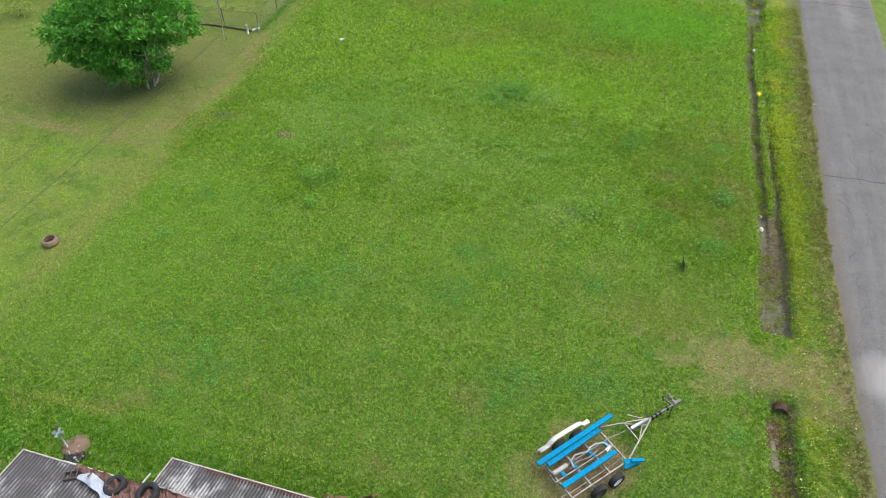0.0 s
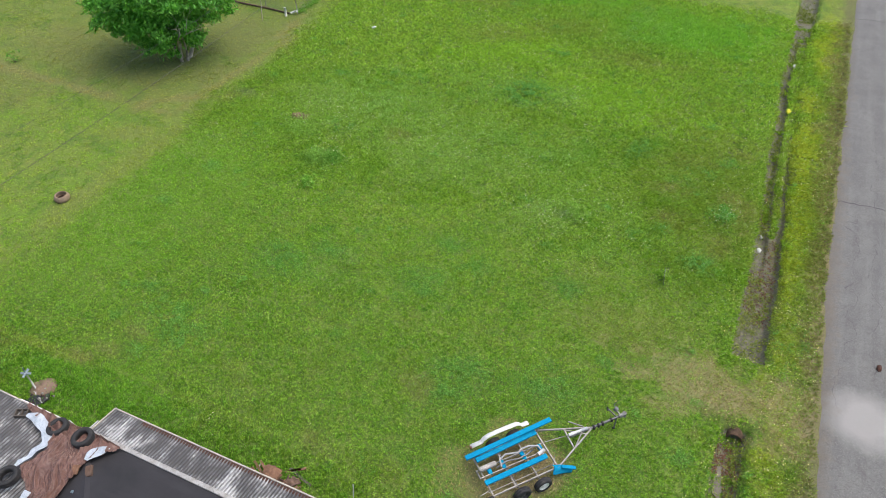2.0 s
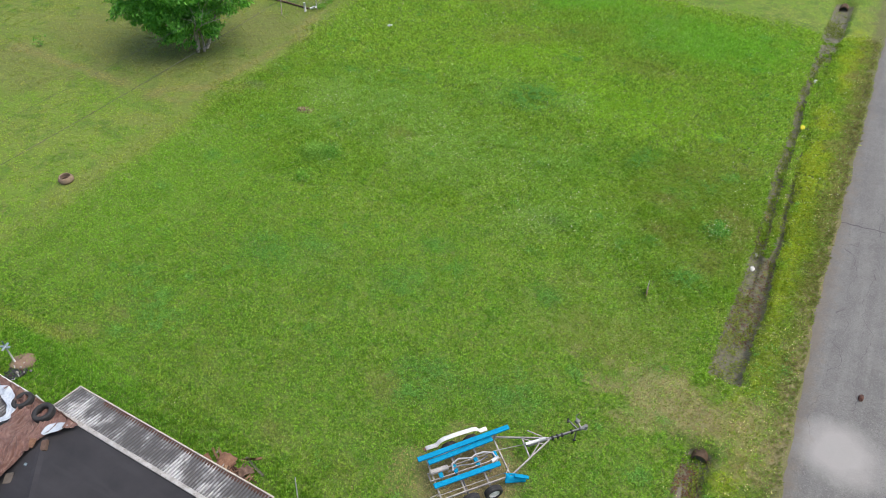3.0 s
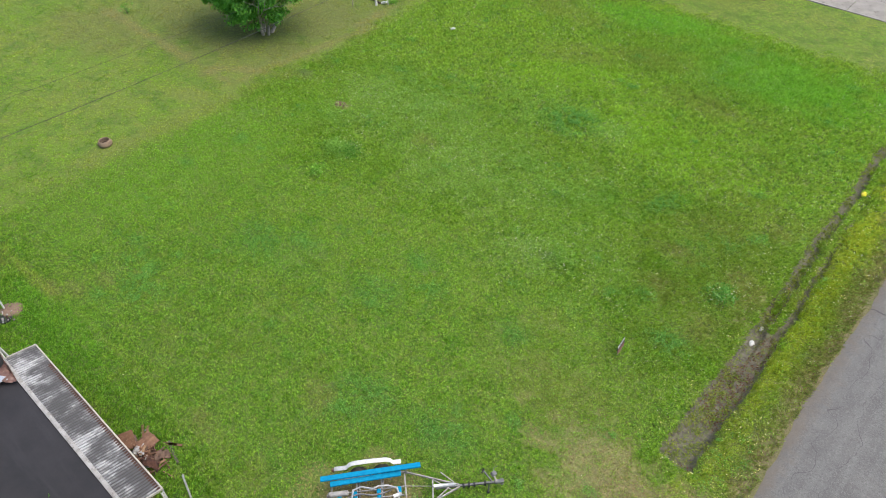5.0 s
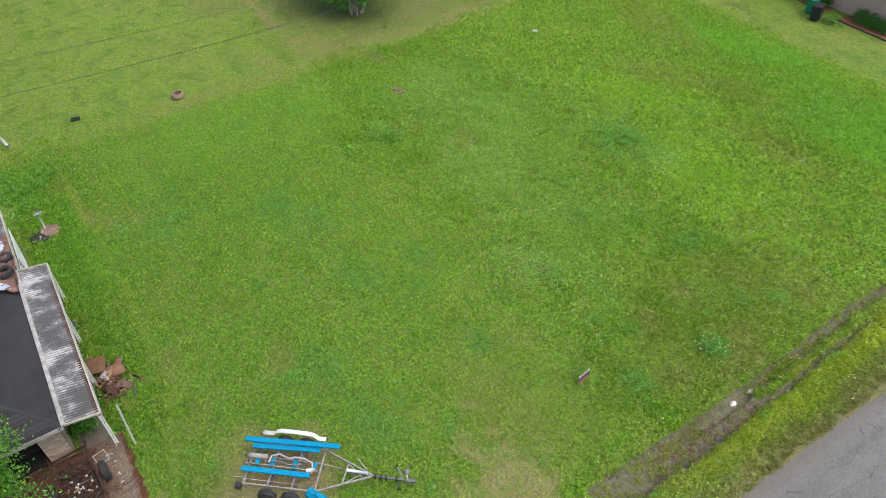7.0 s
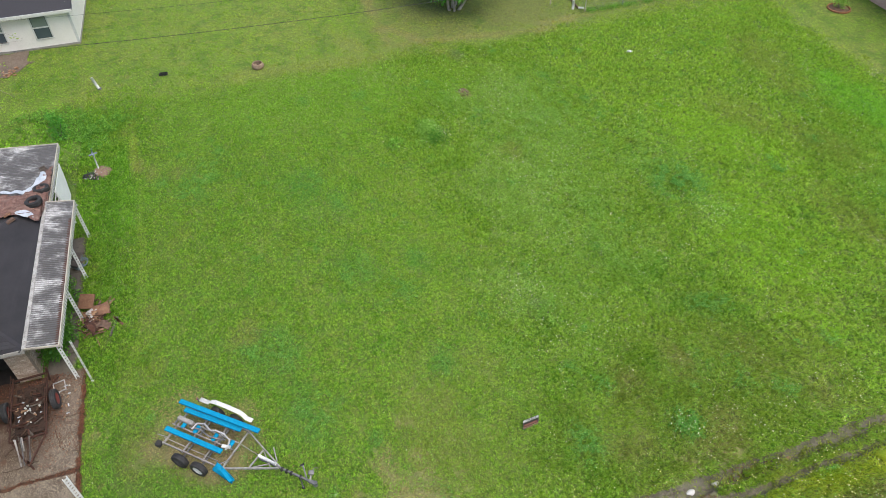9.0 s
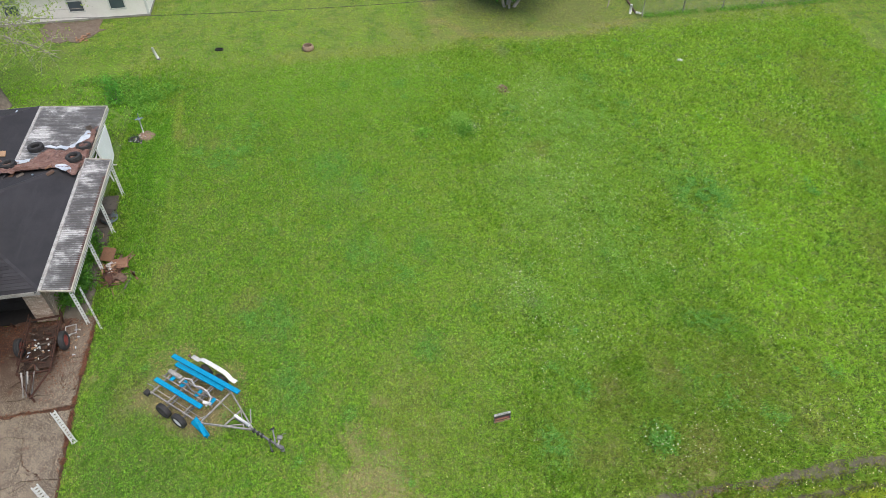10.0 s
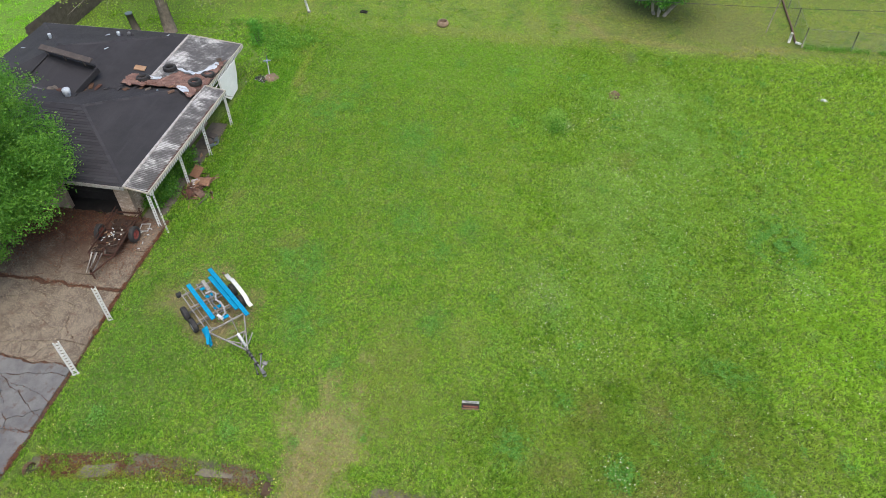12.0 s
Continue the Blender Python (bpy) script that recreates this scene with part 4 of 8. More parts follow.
def lay_bricks(parent, origin, along, out, length, height):
    turn = Matrix((out, along, (0, 0, 1))).transposed().to_4x4()
    for r in range(int(height / 0.073)):
        u = 0.0 if r % 2 else -0.105
        while u < length - 0.05:
            c = u + 0.102
            me = brick_me
            if c - 0.1 < -0.02:
                me, c = half_me, 0.05
            elif c + 0.1 > length + 0.02:
                me, c = half_me, length - 0.05
            ob = new("brick", me)
            ob.parent = parent
            p = Vector(origin) + Vector(along) * c + Vector((0, 0, 0.037 + r * 0.073))
            ob.matrix_basis = Matrix.Translation(p) @ turn
            u += 0.21


lay_bricks(wall_east, (WX, 6.70, 0), (0, 1, 0), (1, 0, 0), 0.72, 1.98)
lay_bricks(wall_north, (WX - 0.20, WY - 0.003, 0), (-1, 0, 0), (0, 1, 0), 1.7, 1.98)


# ---- metal pan roofs on the north side ----
def pans(x0, x1, y_in, y_out, z_in, z_out, pitch, depth):
    """Ribbed sheet; the ribs run down the fall."""
    n = int((x1 - x0) / pitch)
    prof = []
    for k in range(n):
        u = x0 + (x1 - x0) * k / n
        w = (x1 - x0) / n
        prof += [(u, 0), (u + 0.55 * w, 0), (u + 0.65 * w, depth), (u + 0.90 * w, depth)]
    prof.append((x1, 0))
    rows = np.linspace(0, 1, 7)
    v = np.array([(u, y_in + (y_out - y_in) * f, z_in + (z_out - z_in) * f + h + 0.008 * math.sin(7 * u + 5 * f)) for f in rows for u, h in prof])
    m = len(prof)
    a = np.array([r * m + k for r in range(6) for k in range(m - 1)])
    return v, np.stack([a, a + 1, a + m + 1, a + m], -1)


def pan_roof(name, label, x0, x1, y_in, y_out, z_in, z_out, mt, pitch, rusty):
    t = thing(name, label, "porch roof")
    v, f = pans(x0, x1, y_in, y_out, z_in, z_out, pitch, 0.030)
    sheet = arrays("ribbed_sheet", v, f, mt)
    sheet.parent = t
    part("back_flashing", boxed(x0, x1, y_in - 0.09, y_in + 0.05, z_in - 0.01, z_in + 0.042, bevel=0.008), dirty_white, t, "pale flashing strip along the house")
    if rusty:
        part("gutter_bed", boxed(x0 + 1.2, x1 - 0.05, y_out - 0.14, y_out - 0.02, z_out + 0.004, z_out + 0.036, bevel=0.006), rust, t, "rust-brown gutter with dead leaves")
    part("front_lip", boxed(x0, x1, y_out - 0.015, y_out + 0.03, z_out - 0.09, z_out + 0.055, bevel=0.006), cream_trim, t, "cream painted edge")
    for x in (x0, x1):
        part("end_lip", barred((x, y_in, z_in + 0.0), (x, y_out + 0.02, z_out + 0.0), 0.035, 0.09), cream_trim, t)
    # scalloped valance: upright white strips with gaps
    bm = bmesh.new()
    k = 0
    x = x0 + 0.03
    while x < x1 - 0.08:
        box(bm, x, x + 0.085, y_out + 0.032, y_out + 0.040, z_out - 0.20, z_out - 0.02)
        x += 0.17
    part("valance", bm, white_paint, t, "white fluted metal valance")
    part("valance_back", boxed(x0, x1, y_out + 0.012, y_out + 0.030, z_out - 0.19, z_out - 0.092), grey_steel, t)
    part("beam", boxed(x0 + 0.05, x1 - 0.05, y_out - 0.14, y_out - 0.06, z_out - 0.13, z_out - 0.01), white_paint, t)
    for x in np.arange(x0 + 0.6, x1, 1.4):
        part("rafter", barred((x, y_in, z_in - 0.06), (x, y_out - 0.08, z_out - 0.06), 0.04, 0.08), white_paint, t)
    return t


porch = pan_roof("porch_roof", "long ribbed metal porch roof blackened with mildew", -11.15, -2.98, 7.72, 8.76, 2.15, 1.95, pan_dark, 0.105, True)
patio = pan_roof("patio_roof", "streaked white and grey metal patio roof", -15.84, -11.18, 4.74, 7.74, 2.24, 1.93, pan_white, 0.115, False)


# ---- lattice porch columns ----
def lattice_column(height):
    t = thing("porch_column", "white openwork metal porch column standing on the grass", "column", "white porch columns")
    for s in (-0.052, 0.052):
        part("upright", boxed(s - 0.014, s + 0.014, -0.014, 0.014, 0.0, height, bevel=0.004), rim_white, t)
    n = int(height / 0.17)
    for k in range(n):
        z = 0.10 + k * (height - 0.2) / n
        h = (height - 0.2) / n
        pts = []
        for i in range(13):
            a = math.tau * i / 12
            pts.append((0.034 * math.sin(a), 0, z + h / 2 + 0.26 * h * math.cos(a)))
        part("scroll", tubed(pts, 0.009, 5), white_paint, t)
        part("web", boxed(-0.040, 0.040, -0.004, 0.004, z + 0.78 * h, z + 1.22 * h), rim_white, t)
    part("foot", boxed(-0.085, 0.085, -0.04, 0.04, 0.0, 0.03, bevel=0.004), white_paint, t)
    return t


col0 = lattice_column(1.88)
spots_cols = [(-2.98, 8.72, 125, 0), (-2.72, 9.22, 125, 5, 0.5, 1.35), (-5.95, 8.70, 125, 0), (-8.35, 8.72, 125, 0), (-10.98, 8.72, 125, 0), (2.32, 9.28, 128, 0, 1.25), (4.90, 9.36, 128, 0, 1.6)]
for k, (x, y, turn, lean, *wide) in enumerate(spots_cols):
    m = pose(x, y, 0.0, lean, 0, turn) @ Matrix.Diagonal((*(*wide, 1.0, 1.0)[:1], 1, wide[1] if len(wide) > 1 else 1.0, 1))
    if k == 0:
        col0.matrix_basis = m
    else:
        copy_thing(col0, m)
# the shade-side post and the hanging white panel of the patio roof
post = thing("patio_post", "thin white post with a short cross arm at the patio corner", "post")
part("pole", barred((-12.15, 8.08, 0), (-12.3, 7.84, 1.84), 0.07, 0.07), white_paint, post)
part("arm", barred((-12.2, 8.03, 0.95), (-12.1, 8.53, 1.0), 0.05, 0.05), white_paint, post)
panel = thing("hanging_panel", "white sheet metal panel hanging from the patio edge", "panel")
bm = bmesh.new()
outline = [(-14.45, 7.85, 1.80), (-12.45, 7.85, 1.80), (-12.38, 7.84, 0.80), (-13.12, 7.84, 0.10), (-14.06, 7.84, 0.22), (-14.36, 7.84, 1.05)]
vs = [bm.verts.new(p) for p in outline]
ws = [bm.verts.new(Vector(p) + Vector((0, -0.02, -0.004))) for p in outline]
bm.faces.new(vs)
bm.faces.new(ws[::-1])
for i in range(6):
    bm.faces.new((vs[i], vs[(i + 1) % 6], ws[(i + 1) % 6], ws[i]))
bmesh.ops.recalc_face_normals(bm, faces=bm.faces)
part("sheet", bm, panel_white, panel)
for z in (1.3, 1.6):
    part("brace", barred((-12.5, 7.80, z), (-11.1, 7.80, z - 0.1), 0.04, 0.04), white_paint, panel)


# ---- roof clutter ----
def roof_z(x, y):
    """Height of the tarpaulin's bed: front roof, rear roof or patio pans."""
    f = min(EAVE + (AZ - EAVE) * min((FY1 - y) / (FY1 - AY), (x - FX0) / (AX - FX0), (FX1 - x) / (FX1 - AX)), AZ)
    r = min(RZ + (BZ - RZ) * min((RY1 - y) / (RY1 - BY), (x - RX0) / (BX - RX0), (RX1 - x) / (RX1 - BX), (y - RY0) / (BY - 0.3 - RY0)), BZ)
    z = 1.90
    if FX0 <= x <= FX1 and y <= FY1:
        z = max(z, f)
    if RX0 <= x <= RX1 and RY0 <= y <= RY1:
        z = max(z, r)
    if -15.9 <= x <= -11.1 and RY1 - 0.05 < y <= 7.78:
        z = max(z, 2.24 - 0.31 * (y - 4.74) / 3.0 + 0.034)
    return z


def cloth(name, label, outline, mt, seed, rise, nx, nyy, category, lift=0.03, along=0.0):
    """A crumpled sheet on the roofs between a west and an east edge, given as (y, west, east); long folds run along it."""
    at = lambda x, y, z: noise.noise(Vector((x, y, z + seed * 3.1)))
    ys = [o[0] for o in outline]
    bm = bmesh.new()
    grid = []
    for j in range(nyy + 1):
        y0 = ys[0] + (ys[-1] - ys[0]) * j / nyy
        xa, xb = np.interp(y0, ys, [o[1] for o in outline]), np.interp(y0, ys, [o[2] for o in outline])
        xa, xb = xa + 0.07 * at(0, y0 * 3.5, 0), xb + 0.07 * at(5, y0 * 3.5, 0)
        line = []
        for i in range(nx + 1):
            x = xa + (xb - xa) * i / nx
            y = y0 + 0.06 * at(x * 3.0, 7, 0)
            u = x + along * y + 0.35 * at(x * 0.9, y * 0.9, 2)
            ridge = (1 - abs(at(u * 2.7, y * 0.55, 0))) ** 6
            small = (1 - abs(at(u * 11.0, y * 2.6, 5))) ** 4
            crease = (1 - abs(at(x * 5.0 + y * 2.0, y * 5.0, 9))) ** 6
            z = max(roof_z(x + dx, y + dy) for dx in (-0.06, 0, 0.06) for dy in (-0.06, 0, 0.06))
            line.append(bm.verts.new((x, y, z + lift + rise * (0.85 * ridge + 0.30 * small + 0.16 * crease))))
        grid.append(line)
    for j in range(nyy):
        for i in range(nx):
            f = bm.faces.new((grid[j][i], grid[j][i + 1], grid[j + 1][i + 1], grid[j + 1][i]))
            f.smooth = True
    ob = part(name, bm, mt)
    md = ob.modifiers.new("thickness", 'SOLIDIFY')
    md.thickness, md.offset = 0.008, 1.0
    return tagged(ob, label, category)


cloth("tarpaulin", "crumpled brown tarpaulin spread over the roof corner",
      ((3.9, -11.05, -9.95), (4.6, -11.05, -9.92), (5.2, -11.05, -10.0), (5.5, -11.35, -10.08), (5.9, -12.15, -10.15), (6.3, -11.98, -10.2), (6.8, -11.90, -10.2), (7.1, -12.1, -10.05), (7.3, -12.35, -9.9), (7.45, -13.2, -9.78), (7.62, -13.75, -9.66), (7.74, -13.8, -10.9)),
      tarp_brown, 1, 0.20, 150, 170, "tarpaulin", 0.03, 0.45)
cloth("plastic_sheet", "torn bluish-white plastic sheet under the tarpaulin", ((5.75, -12.28, -12.16), (6.3, -12.16, -12.00), (6.8, -12.18, -11.94), (7.1, -12.55, -12.02), (7.3, -13.40, -12.3), (7.45, -13.45, -12.55), (7.56, -13.2, -12.9)),
      tarp_white, 3, 0.07, 40, 60, "plastic sheet", 0.13, 0.5)
cloth("plastic_sheet", "scrap of white plastic sheet beside a tyre", ((6.78, -10.27, -10.15), (7.0, -10.36, -10.02), (7.2, -10.34, -9.94), (7.36, -10.22, -9.92), (7.44, -10.05, -9.92)), tarp_white, 4, 0.04, 24, 30, "plastic sheet", 0.20, 0.2)
cloth("plastic_sheet", "scrap of white plastic sheet at the patio corner", ((4.75, -11.15, -10.92), (5.1, -11.2, -11.0), (5.4, -11.25, -11.02)), tarp_white, 5, 0.05, 14, 26, "plastic sheet", 0.15, 0.2)


def tyre_bm(r, w, hole):
    bm = bmesh.new()
    h = w / 2
    lathe(bm, [(hole, -h * 0.75), (hole + 0.04, -h), (r - 0.04, -h), (r - 0.008, -h * 0.78), (r, -h * 0.4), (r - 0.006, -h * 0.36), (r - 0.006, -h * 0.30), (r, -h * 0.26), (r, h * 0.26),
               (r - 0.006, h * 0.30), (r - 0.006, h * 0.36), (r, h * 0.4), (r - 0.008, h * 0.78), (r - 0.04, h), (hole + 0.04, h), (hole, h * 0.75), (hole + 0.015, 0)], 32, close=True)
    return bm


tyre_me = mesh_of(tyre_bm(0.34, 0.23, 0.19), rubber)
for x, y, tilt in ((-11.99, 5.48, 2), (-10.80, 4.62, 6), (-10.92, 7.36, 5), (-12.18, 7.42, 8)):
    ob = tagged(new("tyre", tyre_me), "worn black car tyre weighing down the tarpaulin", "tyre", "tyres on the roof")
    ob.matrix_basis = pose(x, y, roof_z(x, y) + (0.14 if x < -12.1 else 0.26), tilt, tilt * 0.6, x * 40)

board = tagged(part("board", boxed(-0.21, 0.21, -0.27, 0.27, 0, 0.045, bevel=0.006, m=pose(-11.75, 3.95, roof_z(-11.75, 3.95) + 0.015, -13, 0, 12)), card_tan), "square tan plywood offcut lying on the roof", "board")
for x, y, turn, w, ln, h, mt, what in ((-9.90, 6.60, 35, 0.20, 0.34, 0.10, clay, "brown block holding down the tarpaulin's edge"), (-9.92, 5.36, 30, 0.26, 0.32, 0.05, wood_grey, "brown-grey board offcut at the tarpaulin's edge"),
                                   (-9.84, 5.90, 10, 0.07, 0.08, 0.06, slate_blue, "small blue-grey bit of junk on the roof"), (-10.28, 6.45, 20, 0.22, 0.30, 0.06, wood_brown, "brown board end on the tarpaulin")):
    bm = boxed(-w / 2, w / 2, -ln / 2, ln / 2, 0, h, bevel=0.008, m=pose(x, y, roof_z(x, y) + (0.12 if x < -10.1 else 0.004), 8, -14, turn))
    tagged(part("roof_block", bm, mt), what, "block", "blocks on the roof")
tray = thing("wooden_tray", "small brown two-part wooden tray on the patio roof", "tray", at=pose(-13.72, 7.36, 2.02, 0, 0, 28))
for a in ((-0.2, 0.2, -0.14, -0.11), (-0.2, 0.2, 0.11, 0.14), (-0.2, -0.17, -0.11, 0.11), (0.17, 0.2, -0.11, 0.11), (-0.015, 0.015, -0.11, 0.11)):
    part("side", boxed(*a, 0, 0.12, bevel=0.005), wood_grey, tray)


def roof_vent(x, y, r, h, mt, label):
    t = thing("roof_vent", label, "roof vent", at=Matrix.Translation((x, y, roof_z(x, y) - 0.03)))
    bm = bmesh.new()
    lathe(bm, [(r * 0.8, 0.0), (r * 0.8, h * 0.6)], 16)
    part("pipe", bm, mt, t)
    bm = bmesh.new()
    lathe(bm, [(r, h * 0.40), (r * 1.06, h * 0.44), (r * 1.06, h * 0.86), (r * 0.8, h * 0.97), (0.001, h)], 16)
    part("cap", bm, mt, t)
    part("flashing", boxed(-r * 1.9, r * 1.9, -r * 1.9, r * 1.9, 0.0, 0.045, bevel=0.01), roofing, t)


roof_vent(-8.05, 2.35, 0.17, 0.46, vent_metal, "pale round metal roof vent in the valley")
roof_vent(-12.9, -1.6, 0.085, 0.32, vent_metal, "small pale metal roof vent")
roof_vent(-14.4, 1.4, 0.085, 0.28, vent_metal, "small pale metal roof vent")
roof_vent(-14.6, 1.9, 0.09, 0.25, grey_steel, "small grey metal roof vent")
for x, y, turn in ((-14.3, 0.8, 40), (-12.4, 1.9, 60), (-12.5, -3.2, 20), (-15.2, 3.8, 80)):
    bm = boxed(-0.03, 0.03, -0.12, 0.12, 0, 0.02, m=pose(x, y, roof_z(x, y) + 0.02, 0, 0, turn))
    tagged(part("scrap", bm, tarp_white), "small white scrap of plastic on the roof", "scrap", "white scraps on the roof")

lid_mat = material("dark_weathered_lid", worn((0.075, 0.062, 0.056), (0.055, 0.046, 0.042), 3.0, (0.11, 0.095, 0.085)), rough=0.8)
# raised roof light: a curb round a sunken floor, with a lid held up on short posts
light_box = thing("roof_hatch", "dark roof hatch with a propped-up lid and pale curb", "roof hatch", at=pose(-9.55, 1.0, 2.86, 0, 15.5, -15))
for a in ((-1.05, 1.05, 1.60, 1.72), (-1.05, 1.05, -1.72, -1.60)):
    part("curb", boxed(*a, -0.05, 0.24, bevel=0.01), roofing, light_box)
part("curb", boxed(1.00, 1.08, -1.60, 1.60, -0.05, 0.20, bevel=0.01), drive_asphalt, light_box, "pale weathered front curb")
part("curb", boxed(-1.10, -0.98, -1.60, 1.60, -0.05, 0.34, bevel=0.01), roofing, light_box)
part("well_floor", boxed(-0.98, 0.98, -1.60, 1.60, -0.02, 0.06), shingle_mat, light_box)
for y in (-1.4, -0.2, 1.1):
    part("prop", boxed(-0.95, -0.90, y - 0.025, y + 0.025, 0.3, 0.73), wood_grey, light_box)
part("lid", boxed(-0.15, 0.15, -1.72, 1.72, -0.03, 0.03, bevel=0.012, m=pose(-0.98, 0, 0.74, 0, 12, 0)), lid_mat, light_box, "weathered dark brown lid")
# loose roll roofing and debris in the valley between the roofs
rnd = random.Random(4)
for k in range(14):
    y = 5.0 - k * 0.32
    x = -9.9 + 0.10 * k + rnd.uniform(-0.2, 0.2)
    bm = boxed(-rnd.uniform(0.1, 0.3), rnd.uniform(0.1, 0.3), -rnd.uniform(0.05, 0.15), 0.12, 0, 0.03, m=pose(x, y, roof_z(x, y) + 0.02, rnd.uniform(-8, 8), rnd.uniform(-10, 10), rnd.uniform(0, 180)))
    tagged(part("debris", bm, rnd.choice((leaf_mould, wood_grey, roofing, rust))), "torn piece of brown roof debris in the valley", "debris", "debris in the roof valley")


# ---- wheels ----
def wheel(parent, x, y, z, r, w, rim_mat, rub, turn=0.0, dish=1):
    """A wheel on an axle along y; the dish faces +y or -y."""
    bm = tyre_bm(r, w, r * 0.58)
    bmesh.ops.transform(bm, matrix=pose(x, y, z, 90, 0, turn), verts=bm.verts)
    wh = part("wheel", bm, rub, parent, "black rubber tyre")
    bm = bmesh.new()
    s = -dish
    h = w / 2
    lathe(bm, [(r * 0.60, -h * 0.7 * s), (r * 0.60, h * 0.8 * s), (r * 0.54, h * 0.8 * s), (r * 0.48, h * 0.30 * s), (r * 0.30, h * 0.40 * s), (r * 0.26, h * 0.60 * s), (r * 0.12, h * 0.75 * s), (0.001, h * 0.75 * s)], 24,
          m=pose(x, y, z, 90, 0, turn))
    part("rim", bm, rim_mat, wh, "painted steel rim")
    return wh


# ---- boat trailer ----
trailer = thing("boat_trailer", "galvanised boat trailer with bright blue carpeted bunks on the grass", "trailer", at=pose(4.05, 16.33, 0.0, 0, 0, 49.0))
T = lambda name, bm, mt, label="": part(name, bm, mt, trailer, label)
for y in (0.80, -0.68):
    T("side_rail", barred((-5.55, y, 0.40), (-3.10, y, 0.42), 0.042, 0.08), galvanised)
for x in (-5.50, -4.70, -3.90, -3.14):
    T("cross_rail", barred((x, -0.72, 0.37), (x, 0.84, 0.37), 0.05, 0.07), galvanised)
T("fork_arm", barred((-3.12, 0.80, 0.42), (-1.42, 0.10, 0.46), 0.046, 0.075), galvanised)
T("fork_arm", barred((-3.12, -0.68, 0.42), (-1.42, 0.04, 0.46), 0.046, 0.075), galvanised)
T("fork_brace", barred((-2.25, 0.46, 0.44), (-2.32, -0.36, 0.44), 0.045, 0.06), galvanised)
T("fork_brace", barred((-2.28, 0.42, 0.44), (-1.66, -0.06, 0.45), 0.035, 0.05), galvanised)
T("fork_brace", barred((-2.30, -0.33, 0.44), (-1.70, 0.12, 0.45), 0.035, 0.05), galvanised)
T("tongue", barred((-2.20, 0.10, 0.43), (-0.12, 0.05, 0.46), 0.062, 0.085), grey_steel, "dull grey steel tongue")
T("brake_cylinder", tubed([(-2.25, 0.14, 0.52), (-1.55, 0.10, 0.54)], 0.05, 10), rim_white, "white tube along the tongue")
T("side_stub", barred((-1.60, 0.22, 0.47), (-1.98, 0.60, 0.50), 0.035, 0.035), galvanised)
coupler = bmesh.new()
box(coupler, -0.32, -0.02, -0.01, 0.11, 0.42, 0.54, bevel=0.03)
tube(coupler, [(-0.06, 0.05, 0.36), (-0.06, 0.05, 0.54)], 0.07, 12)
T("coupler", coupler, grey_steel, "grey ball coupler")
for x in (-1.3, -1.12, -0.95, -0.6):
    T("band", boxed(x - 0.03, x + 0.03, -0.005, 0.115, 0.40, 0.53, bevel=0.006), rubber)
jack = T("winch_stand", barred((-0.38, 0.08, 0.50), (-0.62, 0.30, 0.80), 0.045, 0.045), grey_steel, "grey winch stand")
part("winch", boxed(-0.09, 0.09, -0.07, 0.07, -0.06, 0.06, bevel=0.02, m=pose(-0.30, 0.24, 0.66, 10, 20, 30)), grey_steel, jack)
part("strut", barred((-0.24, 0.06, 0.52), (-0.30, 0.24, 0.64), 0.05, 0.05), galvanised, jack)
part("bow_stop", tubed([(-0.68, 0.24, 0.80), (-0.60, 0.36, 0.83)], 0.032, 10), rubber, jack)
part("crank", tubed([(-0.30, 0.32, 0.68), (-0.26, 0.42, 0.70), (-0.14, 0.42, 0.78)], 0.012, 6), grey_steel, jack)
leg = T("jack", tubed([(-0.50, -0.06, 0.05), (-0.50, -0.06, 0.70)], 0.024, 10), grey_steel, "grey tongue jack")
part("jack_wheel", tubed([(-0.50, -0.09, 0.06), (-0.50, -0.03, 0.06)], 0.05, 12), rubber, leg)


def bunk(x0, x1, y0, y1, z0, z1, label):
    """A plank wrapped in carpet, from the rear end to the front end."""
    bm = bmesh.new()
    bar(bm, (x0, y0, z0), (x1, y1, z1), 0.17, 0.065)
    b = T("bunk", bm, carpet_blue, label)
    for f in (0.15, 0.5, 0.85):
        x, y, z = x0 + f * (x1 - x0), y0 + f * (y1 - y0), z0 + f * (z1 - z0)
        part("bracket", boxed(x - 0.025, x + 0.025, y - 0.03, y + 0.03, 0.38, z - 0.03), galvanised, b)


bunk(-5.62, -3.36, -0.30, -0.28, 0.66, 0.66, "bright blue carpeted bunk")
bunk(-5.52, -3.25, 0.56, 0.64, 0.62, 0.66, "bright blue carpeted bunk")
bunk(-5.82, -2.60, 0.72, 0.78, 0.72, 0.80, "long bright blue carpeted board laid across the side rail")
for x in (-5.25, -4.75, -4.0, -3.35):
    T("cradle_pad", boxed(x - 0.07, x + 0.07, -0.02, 0.30, 0.42, 0.50, bevel=0.02, m=pose(0, 0, 0)), carpet_blue, "blue carpeted cradle pad")
for y in (0.28, 0.00):
    T("centre_rail", barred((-5.65, y, 0.46), (-3.2, y, 0.46), 0.035, 0.06), galvanised)
T("keel_roller_bar", barred((-5.62, 0.02, 0.40), (-5.62, 0.34, 0.40), 0.05, 0.05), grey_steel)
T("cradle_box", boxed(-5.58, -4.95, 0.17, 0.33, 0.46, 0.60, bevel=0.03), galvanised, "dull white box at the rear")
